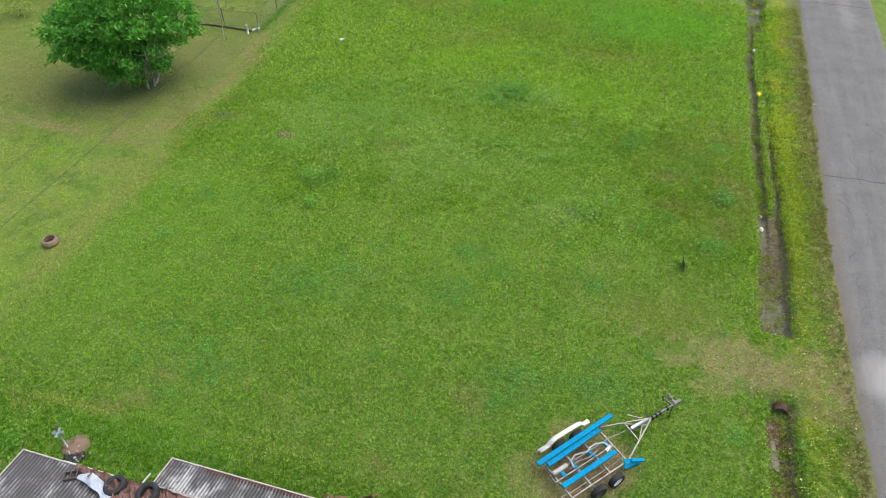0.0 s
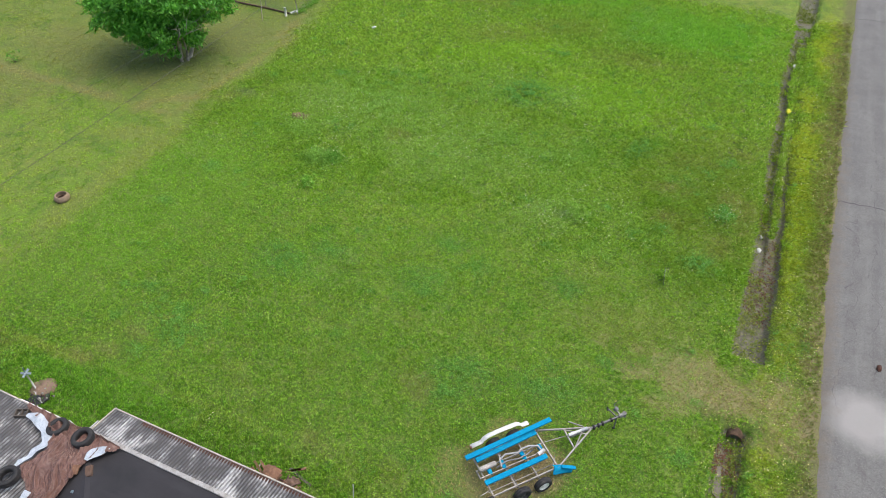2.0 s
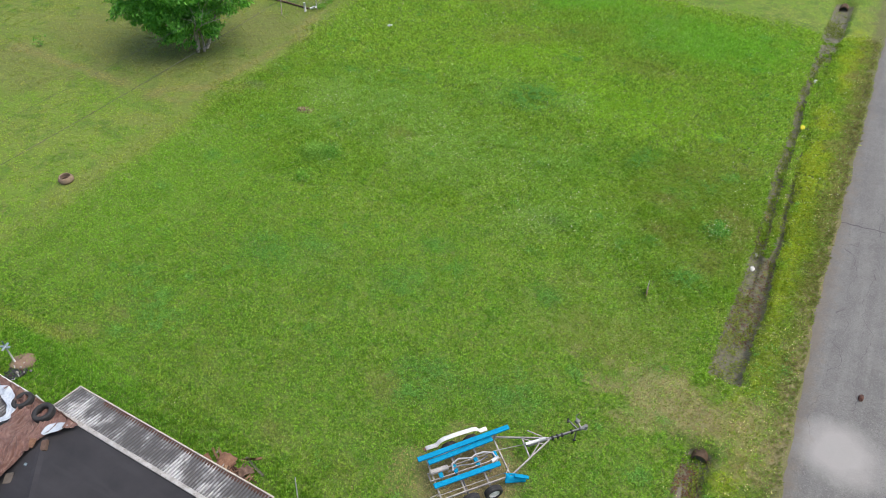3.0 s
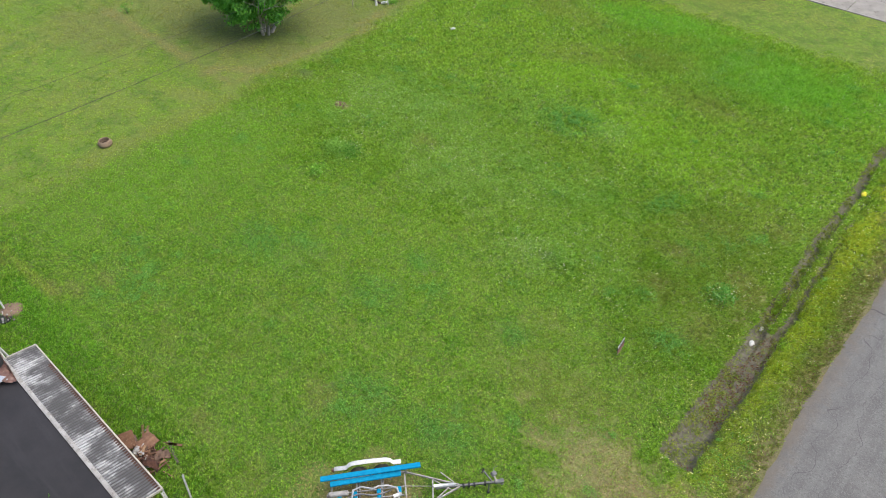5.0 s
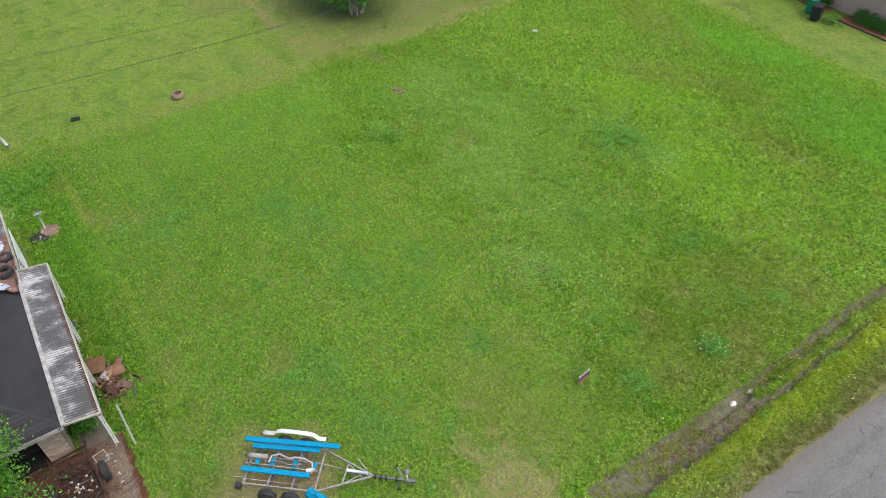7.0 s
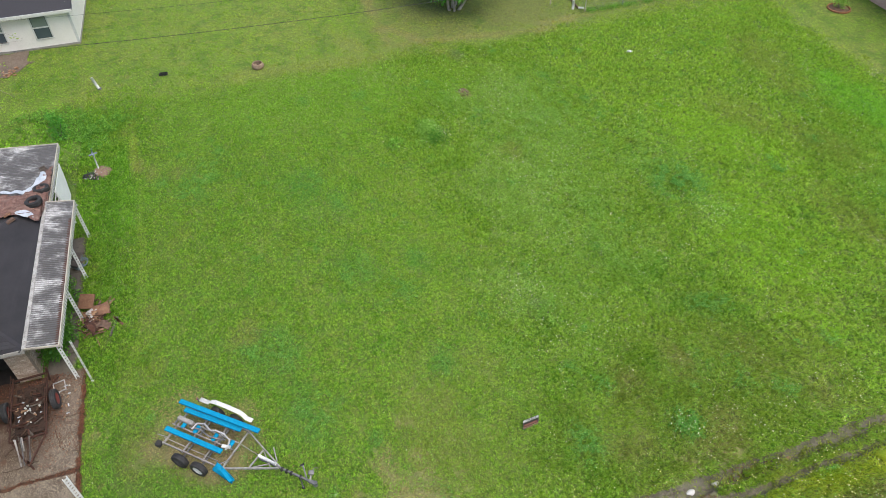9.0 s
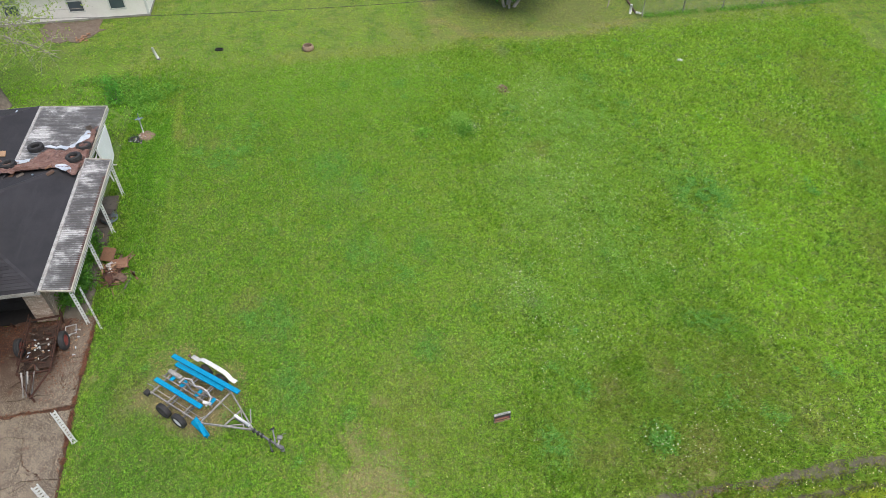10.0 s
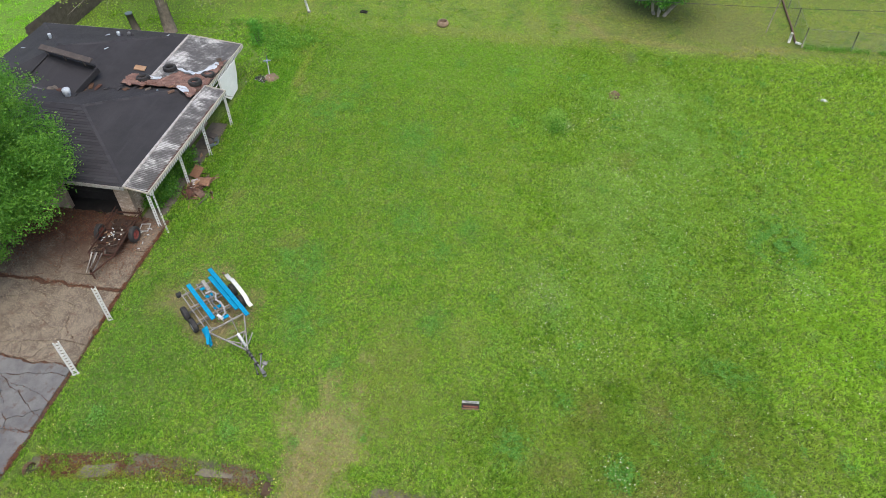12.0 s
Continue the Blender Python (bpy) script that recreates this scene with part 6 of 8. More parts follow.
for run_x, run_y, ln in ((0, 1, 22.0), (-1, 0.0077, 20.8)):
    for k in range(int(ln / 0.09)):
        for s in (-1, 1):
            a0, a1 = k * 0.09, k * 0.09 + s * 1.15
            z0, z1 = 0.03, 1.18
            if a1 < 0:
                z1 = z0 + (z1 - z0) * (a0 / 1.15)
                a1 = 0
            if a1 > ln:
                z1 = z0 + (z1 - z0) * ((ln - a0) / 1.15)
                a1 = ln
            n = len(v)
            h = 0.008
            v += [(FCX + run_x * a0, FCY + run_y * a0, z0), (FCX + run_x * a1, FCY + run_y * a1, z1), (FCX + run_x * a1, FCY + run_y * a1, z1 + h), (FCX + run_x * a0, FCY + run_y * a0, z0 + h)]
            f.append((n, n + 1, n + 2, n + 3))
wire = tagged(arrays("wire_mesh", np.array(v), np.array(f), galvanised), "diamond wire mesh", kind="stuff")
wire.parent = link_fence
# white downpipe end and scraps at the fence corner, log edging along it
bend = thing("drain_pipe", "white plastic drain bend at the fence corner", "pipe")
part("riser", tubed([(-24.75, 38.55, 0.0), (-24.75, 38.55, 0.62)], 0.085, 10), white_paint, bend)
part("elbow", tubed([(-24.6, 38.9, 0.10), (-24.35, 39.1, 0.16), (-24.1, 38.95, 0.30)], 0.075, 10), white_paint, bend)
tagged(part("log_edging", tubed([(-24.7, 38.9, 0.06), (-26.5, 38.98, 0.08), (-29.5, 39.0, 0.06), (-33, 39.1, 0.06)], 0.06, 8), clay), "rotten brown log edging along the fence", "log")

# ---- white neighbouring house ----
white_house = thing("house", "white sided house with a dark shingle roof", "house")
HX, HY = -30.15, 7.28


def lap_wall(p, q, out, height, laps):
    """Lapped boards between p and q; each board's lower edge stands proud."""
    p, q, o = Vector(p), Vector(q), Vector(out)
    bm = bmesh.new()
    prev = None
    for k in range(laps):
        z0, z1 = height * k / laps, height * (k + 1) / laps
        quad = [p + o * 0.010 + Vector((0, 0, z0)), q + o * 0.010 + Vector((0, 0, z0)), q + Vector((0, 0, z1)), p + Vector((0, 0, z1))]
        vs = [bm.verts.new(c) for c in quad]
        bm.faces.new(vs)
        if prev:
            bm.faces.new((prev[3], prev[2], vs[1], vs[0]))
        prev = vs
    bmesh.ops.recalc_face_normals(bm, faces=bm.faces)
    return bm


part("siding_wall", lap_wall((HX, -12, 0.12), (HX, HY, 0.12), (1, 0, 0), 2.45, 16), siding, white_house, "white lapped siding")
part("siding_wall", lap_wall((HX, HY, 0.12), (-42, HY, 0.12), (0, 1, 0), 2.45, 16), siding, white_house)
part("gable", lap_wall((HX - 0.2, HY + 0.001, 2.55), (-41.8, HY + 0.001, 2.55), (0, 1, 0), 0.1, 1), siding, white_house)
part("core", boxed(-41.9, HX - 0.03, -11.9, HY - 0.03, 0.0, 2.5), siding, white_house)
part("plinth", boxed(-42, HX + 0.035, -12, HY + 0.035, -0.05, 0.13), smooth_concrete, white_house)
part("corner_board", boxed(HX - 0.02, HX + 0.045, HY - 0.10, HY + 0.045, 0.13, 2.55, bevel=0.006), white_paint, white_house)
bm = bmesh.new()
vs = [bm.verts.new(p) for p in ((HX + 0.45, HY + 0.35, 2.42), (HX + 0.45, -12.4, 2.42), (-36.1, -12.4, 4.6), (-36.1, HY + 0.35, 4.6), (-42.4, -12.4, 2.42), (-42.4, HY + 0.35, 2.42))]
bm.faces.new((vs[0], vs[1], vs[2], vs[3]))
bm.faces.new((vs[3], vs[2], vs[4], vs[5]))
bmesh.ops.recalc_face_normals(bm, faces=bm.faces)
ob = part("roof", bm, shingle_mat, white_house, "dark shingle roof")
md = ob.modifiers.new("thickness", 'SOLIDIFY')
md.thickness, md.offset = 0.12, -1
bm = bmesh.new()
vs = [bm.verts.new(p) for p in ((HX, HY - 0.02, 2.5), (-42, HY - 0.02, 2.5), (-36.1, HY - 0.02, 4.5))]
bm.faces.new(vs)
part("gable_end", bm, siding, white_house)
part("eaves_board", boxed(HX + 0.44, HX + 0.50, -12.4, HY + 0.35, 2.24, 2.43, bevel=0.006), white_paint, white_house)
part("soffit", boxed(HX, HX + 0.44, -12.3, HY + 0.30, 2.26, 2.30), white_paint, white_house)
for y in (5.02, 2.45, -1.5):
    w = part("window", boxed(HX + 0.026, HX + 0.032, y, y + 0.92, 0.66, 2.06), black_void, white_house, "two-pane sash window")
    for z0, z1 in ((0.70, 1.34), (1.40, 2.02)):
        part("pane", boxed(HX + 0.034, HX + 0.042, y + 0.05, y + 0.87, z0, z1), upper_glass if z0 > 1 else glass, w)
    for a in ((y - 0.06, y + 0.02, 0.60, 2.12), (y + 0.90, y + 0.98, 0.60, 2.12), (y + 0.02, y + 0.90, 2.04, 2.12), (y + 0.02, y + 0.90, 0.60, 0.68), (y + 0.02, y + 0.90, 1.33, 1.41)):
        part("window_frame", boxed(HX + 0.028, HX + 0.065, *a, bevel=0.004), white_paint, w)

# ---- brick neighbouring house in the north ----
brick_house = thing("house", "pinkish brick house beyond the mown lawn", "house")
part("wall", boxed(-24, -5.0, 58.0, 58.25, 0, 2.6), pink_brick, brick_house)
part("wall", boxed(-5.25, -5.0, 58.25, 72, 0, 2.6), pink_brick, brick_house)
part("wall", boxed(-24, -5.0, 71.75, 72.0, 0, 2.6), pink_brick, brick_house)
part("wall", boxed(-24, -23.75, 58.25, 71.75, 0, 2.6), pink_brick, brick_house)
bm = hip_roof(-24.6, -4.4, 57.4, 72.6, 2.62, 65, 5.4)
part("roof", bm, shingle_mat, brick_house, "dark hipped roof")
bed = tagged(part("mulch_bed", boxed(-8.3, -4.9, 56.75, 57.98, -0.05, 0.07, bevel=0.03), mulch), "red mulch bed with brick edging along the wall", "mulch bed", kind="structure")
part("mulch_bed", boxed(-16, -9.6, 57.1, 57.98, -0.05, 0.07, bevel=0.03), mulch)
tagged(bpy.data.objects["mulch_bed.001"], "red mulch bed along the brick wall", "mulch bed", kind="structure")
rnd = random.Random(31)
for k in range(18):
    bm = boxed(-0.10, 0.10, -0.05, 0.05, 0, 0.11, bevel=0.008, m=pose(-8.3 + k * 0.2, 56.68 + 0.03 * math.sin(k), 0, 0, rnd.uniform(-6, 6), rnd.uniform(-12, 12)))
    tagged(part("edging_brick", bm, clay), "red brick edging the mulch bed", "brick", "edging bricks")
ndrive = thing("driveway", "pale concrete driveway beside the brick house", "driveway", kind="structure")
for k in range(4):
    for j in range(3):
        part("slab", boxed(-3.4 + k * 3.4, -0.03 + k * 3.4, 58.6 + j * 3.0, 61.57 + j * 3.0, -0.05, 0.05, bevel=0.008), smooth_concrete, ndrive)


def wheelie_bin(x, y, mt, label):
    t = thing("wheelie_bin", label, "bin", at=pose(x, y, 0, 0, 0, 15))
    bm = bmesh.new()
    lo = [(-0.24, -0.27), (0.24, -0.27), (0.24, 0.27), (-0.24, 0.27)]
    hi = [(-0.30, -0.36), (0.30, -0.36), (0.30, 0.36), (-0.30, 0.36)]
    a = [bm.verts.new((p, q, 0.06)) for p, q in lo]
    b = [bm.verts.new((p, q, 1.0)) for p, q in hi]
    bm.faces.new(a[::-1])
    bm.faces.new(b)
    for i in range(4):
        bm.faces.new((a[i], a[(i + 1) % 4], b[(i + 1) % 4], b[i]))
    bmesh.ops.bevel(bm, geom=list(bm.edges), offset=0.03, segments=2, affect='EDGES')
    part("body", bm, mt, t)
    part("lid", boxed(-0.33, 0.33, -0.40, 0.38, 0.99, 1.08, bevel=0.03), mt, t)
    part("handle", tubed([(-0.25, 0.42, 1.0), (0.25, 0.42, 1.0)], 0.02, 6), mt, t)
    for s in (-0.22, 0.22):
        part("wheel", tubed([(s - 0.03, 0.26, 0.12), (s + 0.03, 0.26, 0.12)], 0.12, 12), rubber, t)


wheelie_bin(-9.25, 55.46, black_plastic, "black wheeled rubbish bin by the brick house")
wheelie_bin(-10.05, 56.06, green_plastic, "green wheeled rubbish bin by the brick house")
tree_ring = tagged(part("tree_ring", boxed(-0.8, 0.8, -0.8, 0.8, -0.04, 0.02), mulch), "round mulch ring with a young plant in the far lawn", "mulch ring")
bm = bmesh.new()
lathe(bm, [(0.66, -0.03), (0.64, 0.05), (0.3, 0.07), (0.001, 0.08)], 20)
tree_ring.data = mesh_of(bm, dirt)
tree_ring.matrix_basis = pose(-19.2, 55.2, 0)
for k in range(22):
    a = math.tau * k / 22
    part("edging_stone", boxed(-0.085, 0.085, -0.04, 0.04, 0.0, 0.10, bevel=0.01, m=pose(0.70 * math.cos(a), 0.70 * math.sin(a), 0, 0, 0, math.degrees(a) + 90)), edging_orange, tree_ring)

# culvert pipes at the ditch ends
def culvert(y0, y1, label):
    t = thing("culvert_pipe", label, "pipe")
    bm = bmesh.new()
    r = 0.27
    lathe(bm, [(r, 0), (r, y1 - y0), (r - 0.05, y1 - y0), (r - 0.05, 0)], 20, close=True, m=pose(float(ditch_x((y0 + y1) / 2)), y1, -0.50, 90, 0, 0))
    part("pipe", bm, dirt, t)


culvert(17.55, 20.85, "grey concrete culvert pipe under the grassed crossing")
culvert(8.2, 9.62, "grey concrete culvert pipe under the driveway")
culvert(56.8, 60.0, "grey concrete culvert pipe at the far driveway")
for x, y, w, h, turn in ((8.02, 11.8, 1.5, 0.50, 14), (7.42, 15.7, 1.3, 0.28, 4)):
    bm = bmesh.new()
    prism(bm, ragged([(-w / 2, -h / 2), (w / 2, -h / 2 * 0.7), (w / 2 * 0.9, h / 2), (-w / 2 * 0.8, h / 2)], rnd, 0.05, 0.12), 0, 0.06)
    ob = part("slab", bm, ditch_slab)
    ob.matrix_basis = pose(x, y, float(ground_z(x, y)) - 0.01, 0, 2, 90 + turn)
    tagged(ob, "broken grey concrete slab lying in the ditch", "slab", "slabs in the ditch")

# litter and small marks
for x, y, mt, label, s in ((7.40, 27.95, white_paint, "crushed white carton in the ditch", 0.16), (7.56, 39.9, yellow_plastic, "bright yellow scrap in the ditch", 0.22), (7.32, 31.75, card_tan, "pale cup in the ditch", 0.09),
                           (7.47, 45.6, white_paint, "white scrap in the ditch", 0.2), (-18.35, 39.35, white_paint, "white scrap of paper in the rough grass", 0.22), (7.38, 28.9, grey_hose, "pale scrap in the ditch", 0.14),
                           (12.05, 22.3, rust, "small brown iron cover on the road", 0.16), (8.6, 44.5, card_tan, "pale scrap on the verge", 0.12)):
    bm = bmesh.new()
    bmesh.ops.create_icosphere(bm, subdivisions=2, radius=s)
    for v in bm.verts:
        v.co = Vector((v.co.x, v.co.y * 0.6, v.co.z * 0.45)) * (1 + 0.35 * noise.noise(v.co * 9 + Vector((x, y, 0))))
    ob = part("litter", bm, mt)
    ob.matrix_basis = pose(x, y, (0.10 if x > 10 else float(ground_z(x, y))) + 0.03, 0, 0, 37 * x)
    tagged(ob, label, "litter", "scattered litter")

# overhead cables
def cable(name, label, a, b, sag, r):
    a, b = Vector(a), Vector(b)
    pts = []
    for k in range(41):
        p = a.lerp(b, k / 40)
        p.z -= sag * 4 * (k / 40) * (1 - k / 40)
        pts.append(p)
    ob = part(name, tubed(pts, r, 5), cable_mat)
    tagged(ob, label, "cable", kind="structure")


cable("service_cable", "thin black overhead cable along the lot's back edge", (-22.9, -18, 5.65), (-22.9, 72, 5.65), 2.85, 0.012)
cable("service_cable", "thin black overhead cable crossing the back yards", (-23.9, -14, 6.4), (-23.9, 76, 6.4), 2.55, 0.006)


# ---- trees ----
def unit(n, rs):
    v = rs.normal(size=(n, 3))
    return v / np.linalg.norm(v, axis=1, keepdims=True)


def leaves(centres, ways, length, width, rs):
    """A folded leaf of four corners at each centre, lying along its way."""
    n = len(centres)
    side = np.cross(ways, unit(n, rs))
    side /= np.linalg.norm(side, axis=1, keepdims=True) + 1e-9
    lift = np.cross(side, ways)
    L = (length * rs.uniform(0.6, 1.25, n))[:, None]
    W = (width * rs.uniform(0.7, 1.2, n))[:, None]
    base = centres - ways * L * 0.5
    tip = centres + ways * L * 0.5
    v = np.stack([base, centres + side * W * 0.5 + lift * W * 0.18, tip, centres - side * W * 0.5 + lift * W * 0.18], 1).reshape(-1, 3)
    k = np.arange(n)[:, None] * 4
    f = np.concatenate([k + [0, 1, 2], k + [0, 2, 3]], 1).reshape(-1, 3)
    return v, f


def crown(lobes, clumps, per, spread, length, width, rs, droop=0.4, keep=None):
    """Leaf clumps on the skins of the lobes (x, y, z, rx, ry, rz), the lobes' inner parts left out."""
    lobes = np.array(lobes, dtype=float)
    area = lobes[:, 3] * lobes[:, 4]
    pick = rs.choice(len(lobes), clumps, p=area / area.sum())
    d = unit(clumps, rs)
    depth = rs.uniform(0.55, 1.06, clumps) ** 0.6
    c = lobes[pick, :3] + d * lobes[pick, 3:] * depth[:, None]
    c += rs.normal(size=c.shape) * 0.12
    out = d * 0.8 + np.array([0, 0, 0.15])
    idx = np.repeat(np.arange(clumps), per)
    p = c[idx] + rs.normal(size=(clumps * per, 3)) * spread * np.array([1, 1, 0.6])
    w = out[idx] + rs.normal(size=(clumps * per, 3)) * 0.65 - np.array([0, 0, droop])
    w /= np.linalg.norm(w, axis=1, keepdims=True)
    if keep is not None:
        ok = keep(p)
        p, w = p[ok], w[ok]
    return leaves(p, w, length, width, rs)


def grow(bm, base, way, length, r, depth, rnd, tips):
    """Limbs that taper and fork."""
    pts, rs_ = [Vector(base)], [r]
    d = Vector(way).normalized()
    n = 5
    for k in range(n):
        d = (d + Vector((rnd.gauss(0, 0.10), rnd.gauss(0, 0.10), rnd.gauss(0.02, 0.06)))).normalized()
        pts.append(pts[-1] + d * length / n)
        rs_.append(r * (1 - 0.45 * (k + 1) / n))
    tube(bm, pts, rs_, 9 if r > 0.08 else 5)
    if depth == 0:
        tips.append(pts[-1])
        return
    for k in range(rnd.choice((2, 3))):
        a = Vector((rnd.gauss(0, 0.6), rnd.gauss(0, 0.6), rnd.uniform(-0.1, 0.5)))
        grow(bm, pts[-1 - (k % 2)], d + a, length * rnd.uniform(0.6, 0.8), rs_[-1] * 0.75, depth - 1, rnd, tips)


def tree(label, trunks, mt_bark, mt_leaf, lobes, clumps, per, spread, length, width, seed, droop=0.4, keep=None, category="tree"):
    rnd, rs = random.Random(seed), np.random.RandomState(seed)
    t = thing("tree", label, category)
    bm = bmesh.new()
    tips = []
    for base, way, ln, r, depth in trunks:
        grow(bm, base, way, ln, r, depth, rnd, tips)
    part("trunk", bm, mt_bark, t)
    v, f = crown(lobes, clumps, per, spread, length, width, rs, droop, keep)
    cr = arrays("crown", v, f, mt_leaf)
    cr.parent = t
    return t, tips


# the round, dense tree in the back yard
tree("dense round green tree with several pale stems", [((-27.5, 31.0, -0.05), (-0.15, 0.1, 1), 2.2, 0.13, 3), ((-27.1, 31.3, -0.05), (0.3, 0.3, 1), 2.2, 0.12, 3), ((-27.2, 30.7, -0.05), (0.1, -0.35, 1), 2.0, 0.11, 3), ((-26.95, 30.95, -0.05), (0.4, 0.0, 1), 1.6, 0.09, 2),
      ((-27.8, 31.3, -0.05), (-0.4, 0.2, 1), 2.0, 0.10, 3)], pale_bark, leaf_dark,
     [(-28.2, 31.0, 4.2, 3.1, 3.0, 2.5), (-26.4, 32.3, 3.9, 2.5, 2.4, 1.9), (-29.5, 29.9, 3.5, 2.2, 2.1, 1.8), (-27.4, 29.9, 3.0, 1.8, 1.7, 1.3), (-30.2, 31.4, 3.8, 2.1, 2.1, 1.9), (-28.0, 31.0, 6.2, 2.4, 2.4, 1.6),
      (-25.6, 32.9, 3.9, 1.4, 1.5, 1.2), (-29.2, 29.6, 3.2, 1.6, 1.5, 1.2), (-28.3, 30.4, 2.0, 1.7, 1.5, 0.9), (-26.9, 31.9, 2.3, 1.2, 1.1, 0.8), (-26.7, 30.8, 1.75, 1.1, 1.0, 0.75), (-27.3, 30.1, 1.6, 1.2, 1.0, 0.7)],
     560, 62, 0.21, 0.28, 0.115, 2, droop=0.55, keep=lambda p: p[:, 2] > 0.7)


def off_the_house(p):
    inside = (p[:, 0] < FX1 + 0.1) & (p[:, 1] < FY1 + 0.1)
    slope = EAVE + (AZ - EAVE) * np.clip((FX1 - p[:, 0]) / (FX1 - AX), 0, 1) + 0.15
    return (p[:, 2] > 0.5) & ~(inside & (p[:, 2] < slope))


# the broad tree beside the driveway
tree("broad leafy bright green tree beside the driveway", [((0.3, 0.8, -0.05), (0, 0.05, 1), 2.2, 0.24, 3), ((0.1, 0.6, 0.3), (-0.5, -0.2, 1), 2.4, 0.16, 3)], bark, leaf_bright,
     [(0.2, 1.0, 5.2, 4.4, 4.4, 3.8), (-1.6, 2.4, 4.6, 3.6, 3.2, 2.8), (-2.0, 3.2, 3.2, 2.6, 2.4, 1.8), (1.4, 3.0, 4.4, 3.2, 2.9, 2.6), (0.6, 3.4, 2.8, 2.6, 2.2, 1.7), (-2.6, 1.0, 5.6, 3.0, 3.2, 2.4), (0.4, 2.4, 7.2, 3.0, 2.8, 2.2),
      (-0.6, 4.2, 4.2, 2.4, 2.2, 2.0), (-1.3, 5.4, 4.0, 1.4, 1.2, 0.9), (-2.7, 5.3, 4.2, 0.8, 0.7, 0.6), (0.3, 5.8, 3.5, 1.3, 1.3, 1.0)],
     1500, 115, 0.25, 0.125, 0.058, 5, droop=0.25, keep=off_the_house)

# the big thin-leaved tree behind the house
big, tips = tree("tall old tree with a leaning grey trunk and sparse new leaves", [((-20.0, 0.9, -0.05), (-0.30, -0.55, 2.2), 4.2, 0.42, 0), ((-20.55, -0.2, 3.9), (-0.5, -1.3, 1.2), 3.2, 0.24, 3), ((-20.55, -0.2, 3.9), (-0.3, 0.9, 1.6), 3.0, 0.22, 3),
      ((-20.5, -0.1, 3.4), (0.9, -0.6, 1.2), 2.6, 0.14, 3), ((-20.4, 0.0, 2.9), (-0.6, -1.4, 0.25), 2.6, 0.10, 2)], bark, leaf_sparse,
     [(-20.5, -2.8, 6.2, 3.4, 3.0, 2.2), (-21.5, 1.6, 6.8, 3.6, 3.2, 2.2), (-19.0, -3.4, 5.0, 2.6, 2.4, 1.7), (-23.5, -1.8, 5.2, 2.8, 3.2, 2.2), (-22.6, -4.0, 3.6, 2.6, 2.4, 1.6), (-21.0, -2.6, 3.0, 1.8, 1.8, 1.2), (-22.0, 1.8, 3.4, 2.2, 2.2, 1.2), (-19.6, -4.2, 2.6, 1.5, 1.4, 1.0)],
     300, 16, 0.34, 0.20, 0.10, 9, droop=0.3)

rs = np.random.RandomState(91)
rnd = random.Random(91)
sprays = [(-20.6, 4.0, 4.4, 1.9, 2.0, 1.1), (-21.6, 3.0, 3.6, 2.2, 2.0, 1.0), (-18.9, 1.4, 3.3, 1.5, 2.2, 0.9), (-18.3, -1.6, 2.7, 1.5, 1.5, 0.8), (-19.8, 4.9, 2.7, 1.2, 1.3, 0.7), (-23.0, 0.8, 5.0, 2.2, 2.4, 1.4), (-25.0, 2.4, 4.4, 1.5, 2.0, 1.0)]
bm = bmesh.new()
nodes = []
for cx, cy, cz, rx, ry, rz in sprays:
    hub = Vector((-20.6, -0.1, 4.4))
    mid = Vector((cx, cy, cz))
    tube(bm, [hub, hub.lerp(mid, 0.4) + Vector((0, 0, 0.5)), hub.lerp(mid, 0.8) + Vector((0, 0, 0.35)), mid], [0.09, 0.065, 0.04, 0.02], 6)
    for k in range(26):
        a = hub.lerp(mid, rnd.uniform(0.45, 1.0)) + Vector((0, 0, 0.25))
        d = Vector((rnd.gauss(0, 1) * rx, rnd.gauss(0, 1) * ry, rnd.gauss(-0.1, 0.6) * rz)) * 0.75
        b = a + d * 0.5 + Vector((0, 0, 0.15))
        c = a + d + Vector((0, 0, -0.35))
        tube(bm, [a, b, c], [0.016, 0.011, 0.005], 4)
        nodes += [tuple(b.lerp(c, f)) for f in (0.1, 0.45, 0.8, 1.0)]
tagged(part("twigs", bm, pale_bark, big, "bare grey twigs"), "bare grey twigs", kind="stuff")
nodes = np.array(nodes)
nodes = nodes[rs.uniform(size=len(nodes)) < 0.62]
p = nodes.repeat(7, 0) + rs.normal(size=(len(nodes) * 7, 3)) * 0.13
w = rs.normal(size=p.shape) - np.array([0, 0, 0.5])
w /= np.linalg.norm(w, axis=1, keepdims=True)
v, f = leaves(p, w, 0.15, 0.075, rs)
lf = arrays("hanging_leaves", v, f, leaf_sparse)
lf.parent = big
tagged(lf, "sparse yellow-green new leaves")

# saplings and shrubs
rnd = random.Random(77)
sap = thing("sapling", "thin bare sapling with a pale stem", "sapling")
part("stem", tubed([(-25.9, 37.4, -0.03), (-25.8, 37.5, 1.4), (-25.9, 37.7, 2.6), (-25.8, 37.6, 3.6)], [0.035, 0.03, 0.022, 0.01], 7), pale_bark, sap)
for k in range(7):
    z = 1.8 + 0.25 * k
    a = k * 2.4
    part("twig", tubed([(-25.85, 37.55, z), (-25.85 + 0.5 * math.cos(a), 37.55 + 0.5 * math.sin(a), z + 0.5), (-25.85 + 0.8 * math.cos(a), 37.55 + 0.8 * math.sin(a), z + 1.1)], [0.014, 0.01, 0.005], 5), pale_bark, sap)


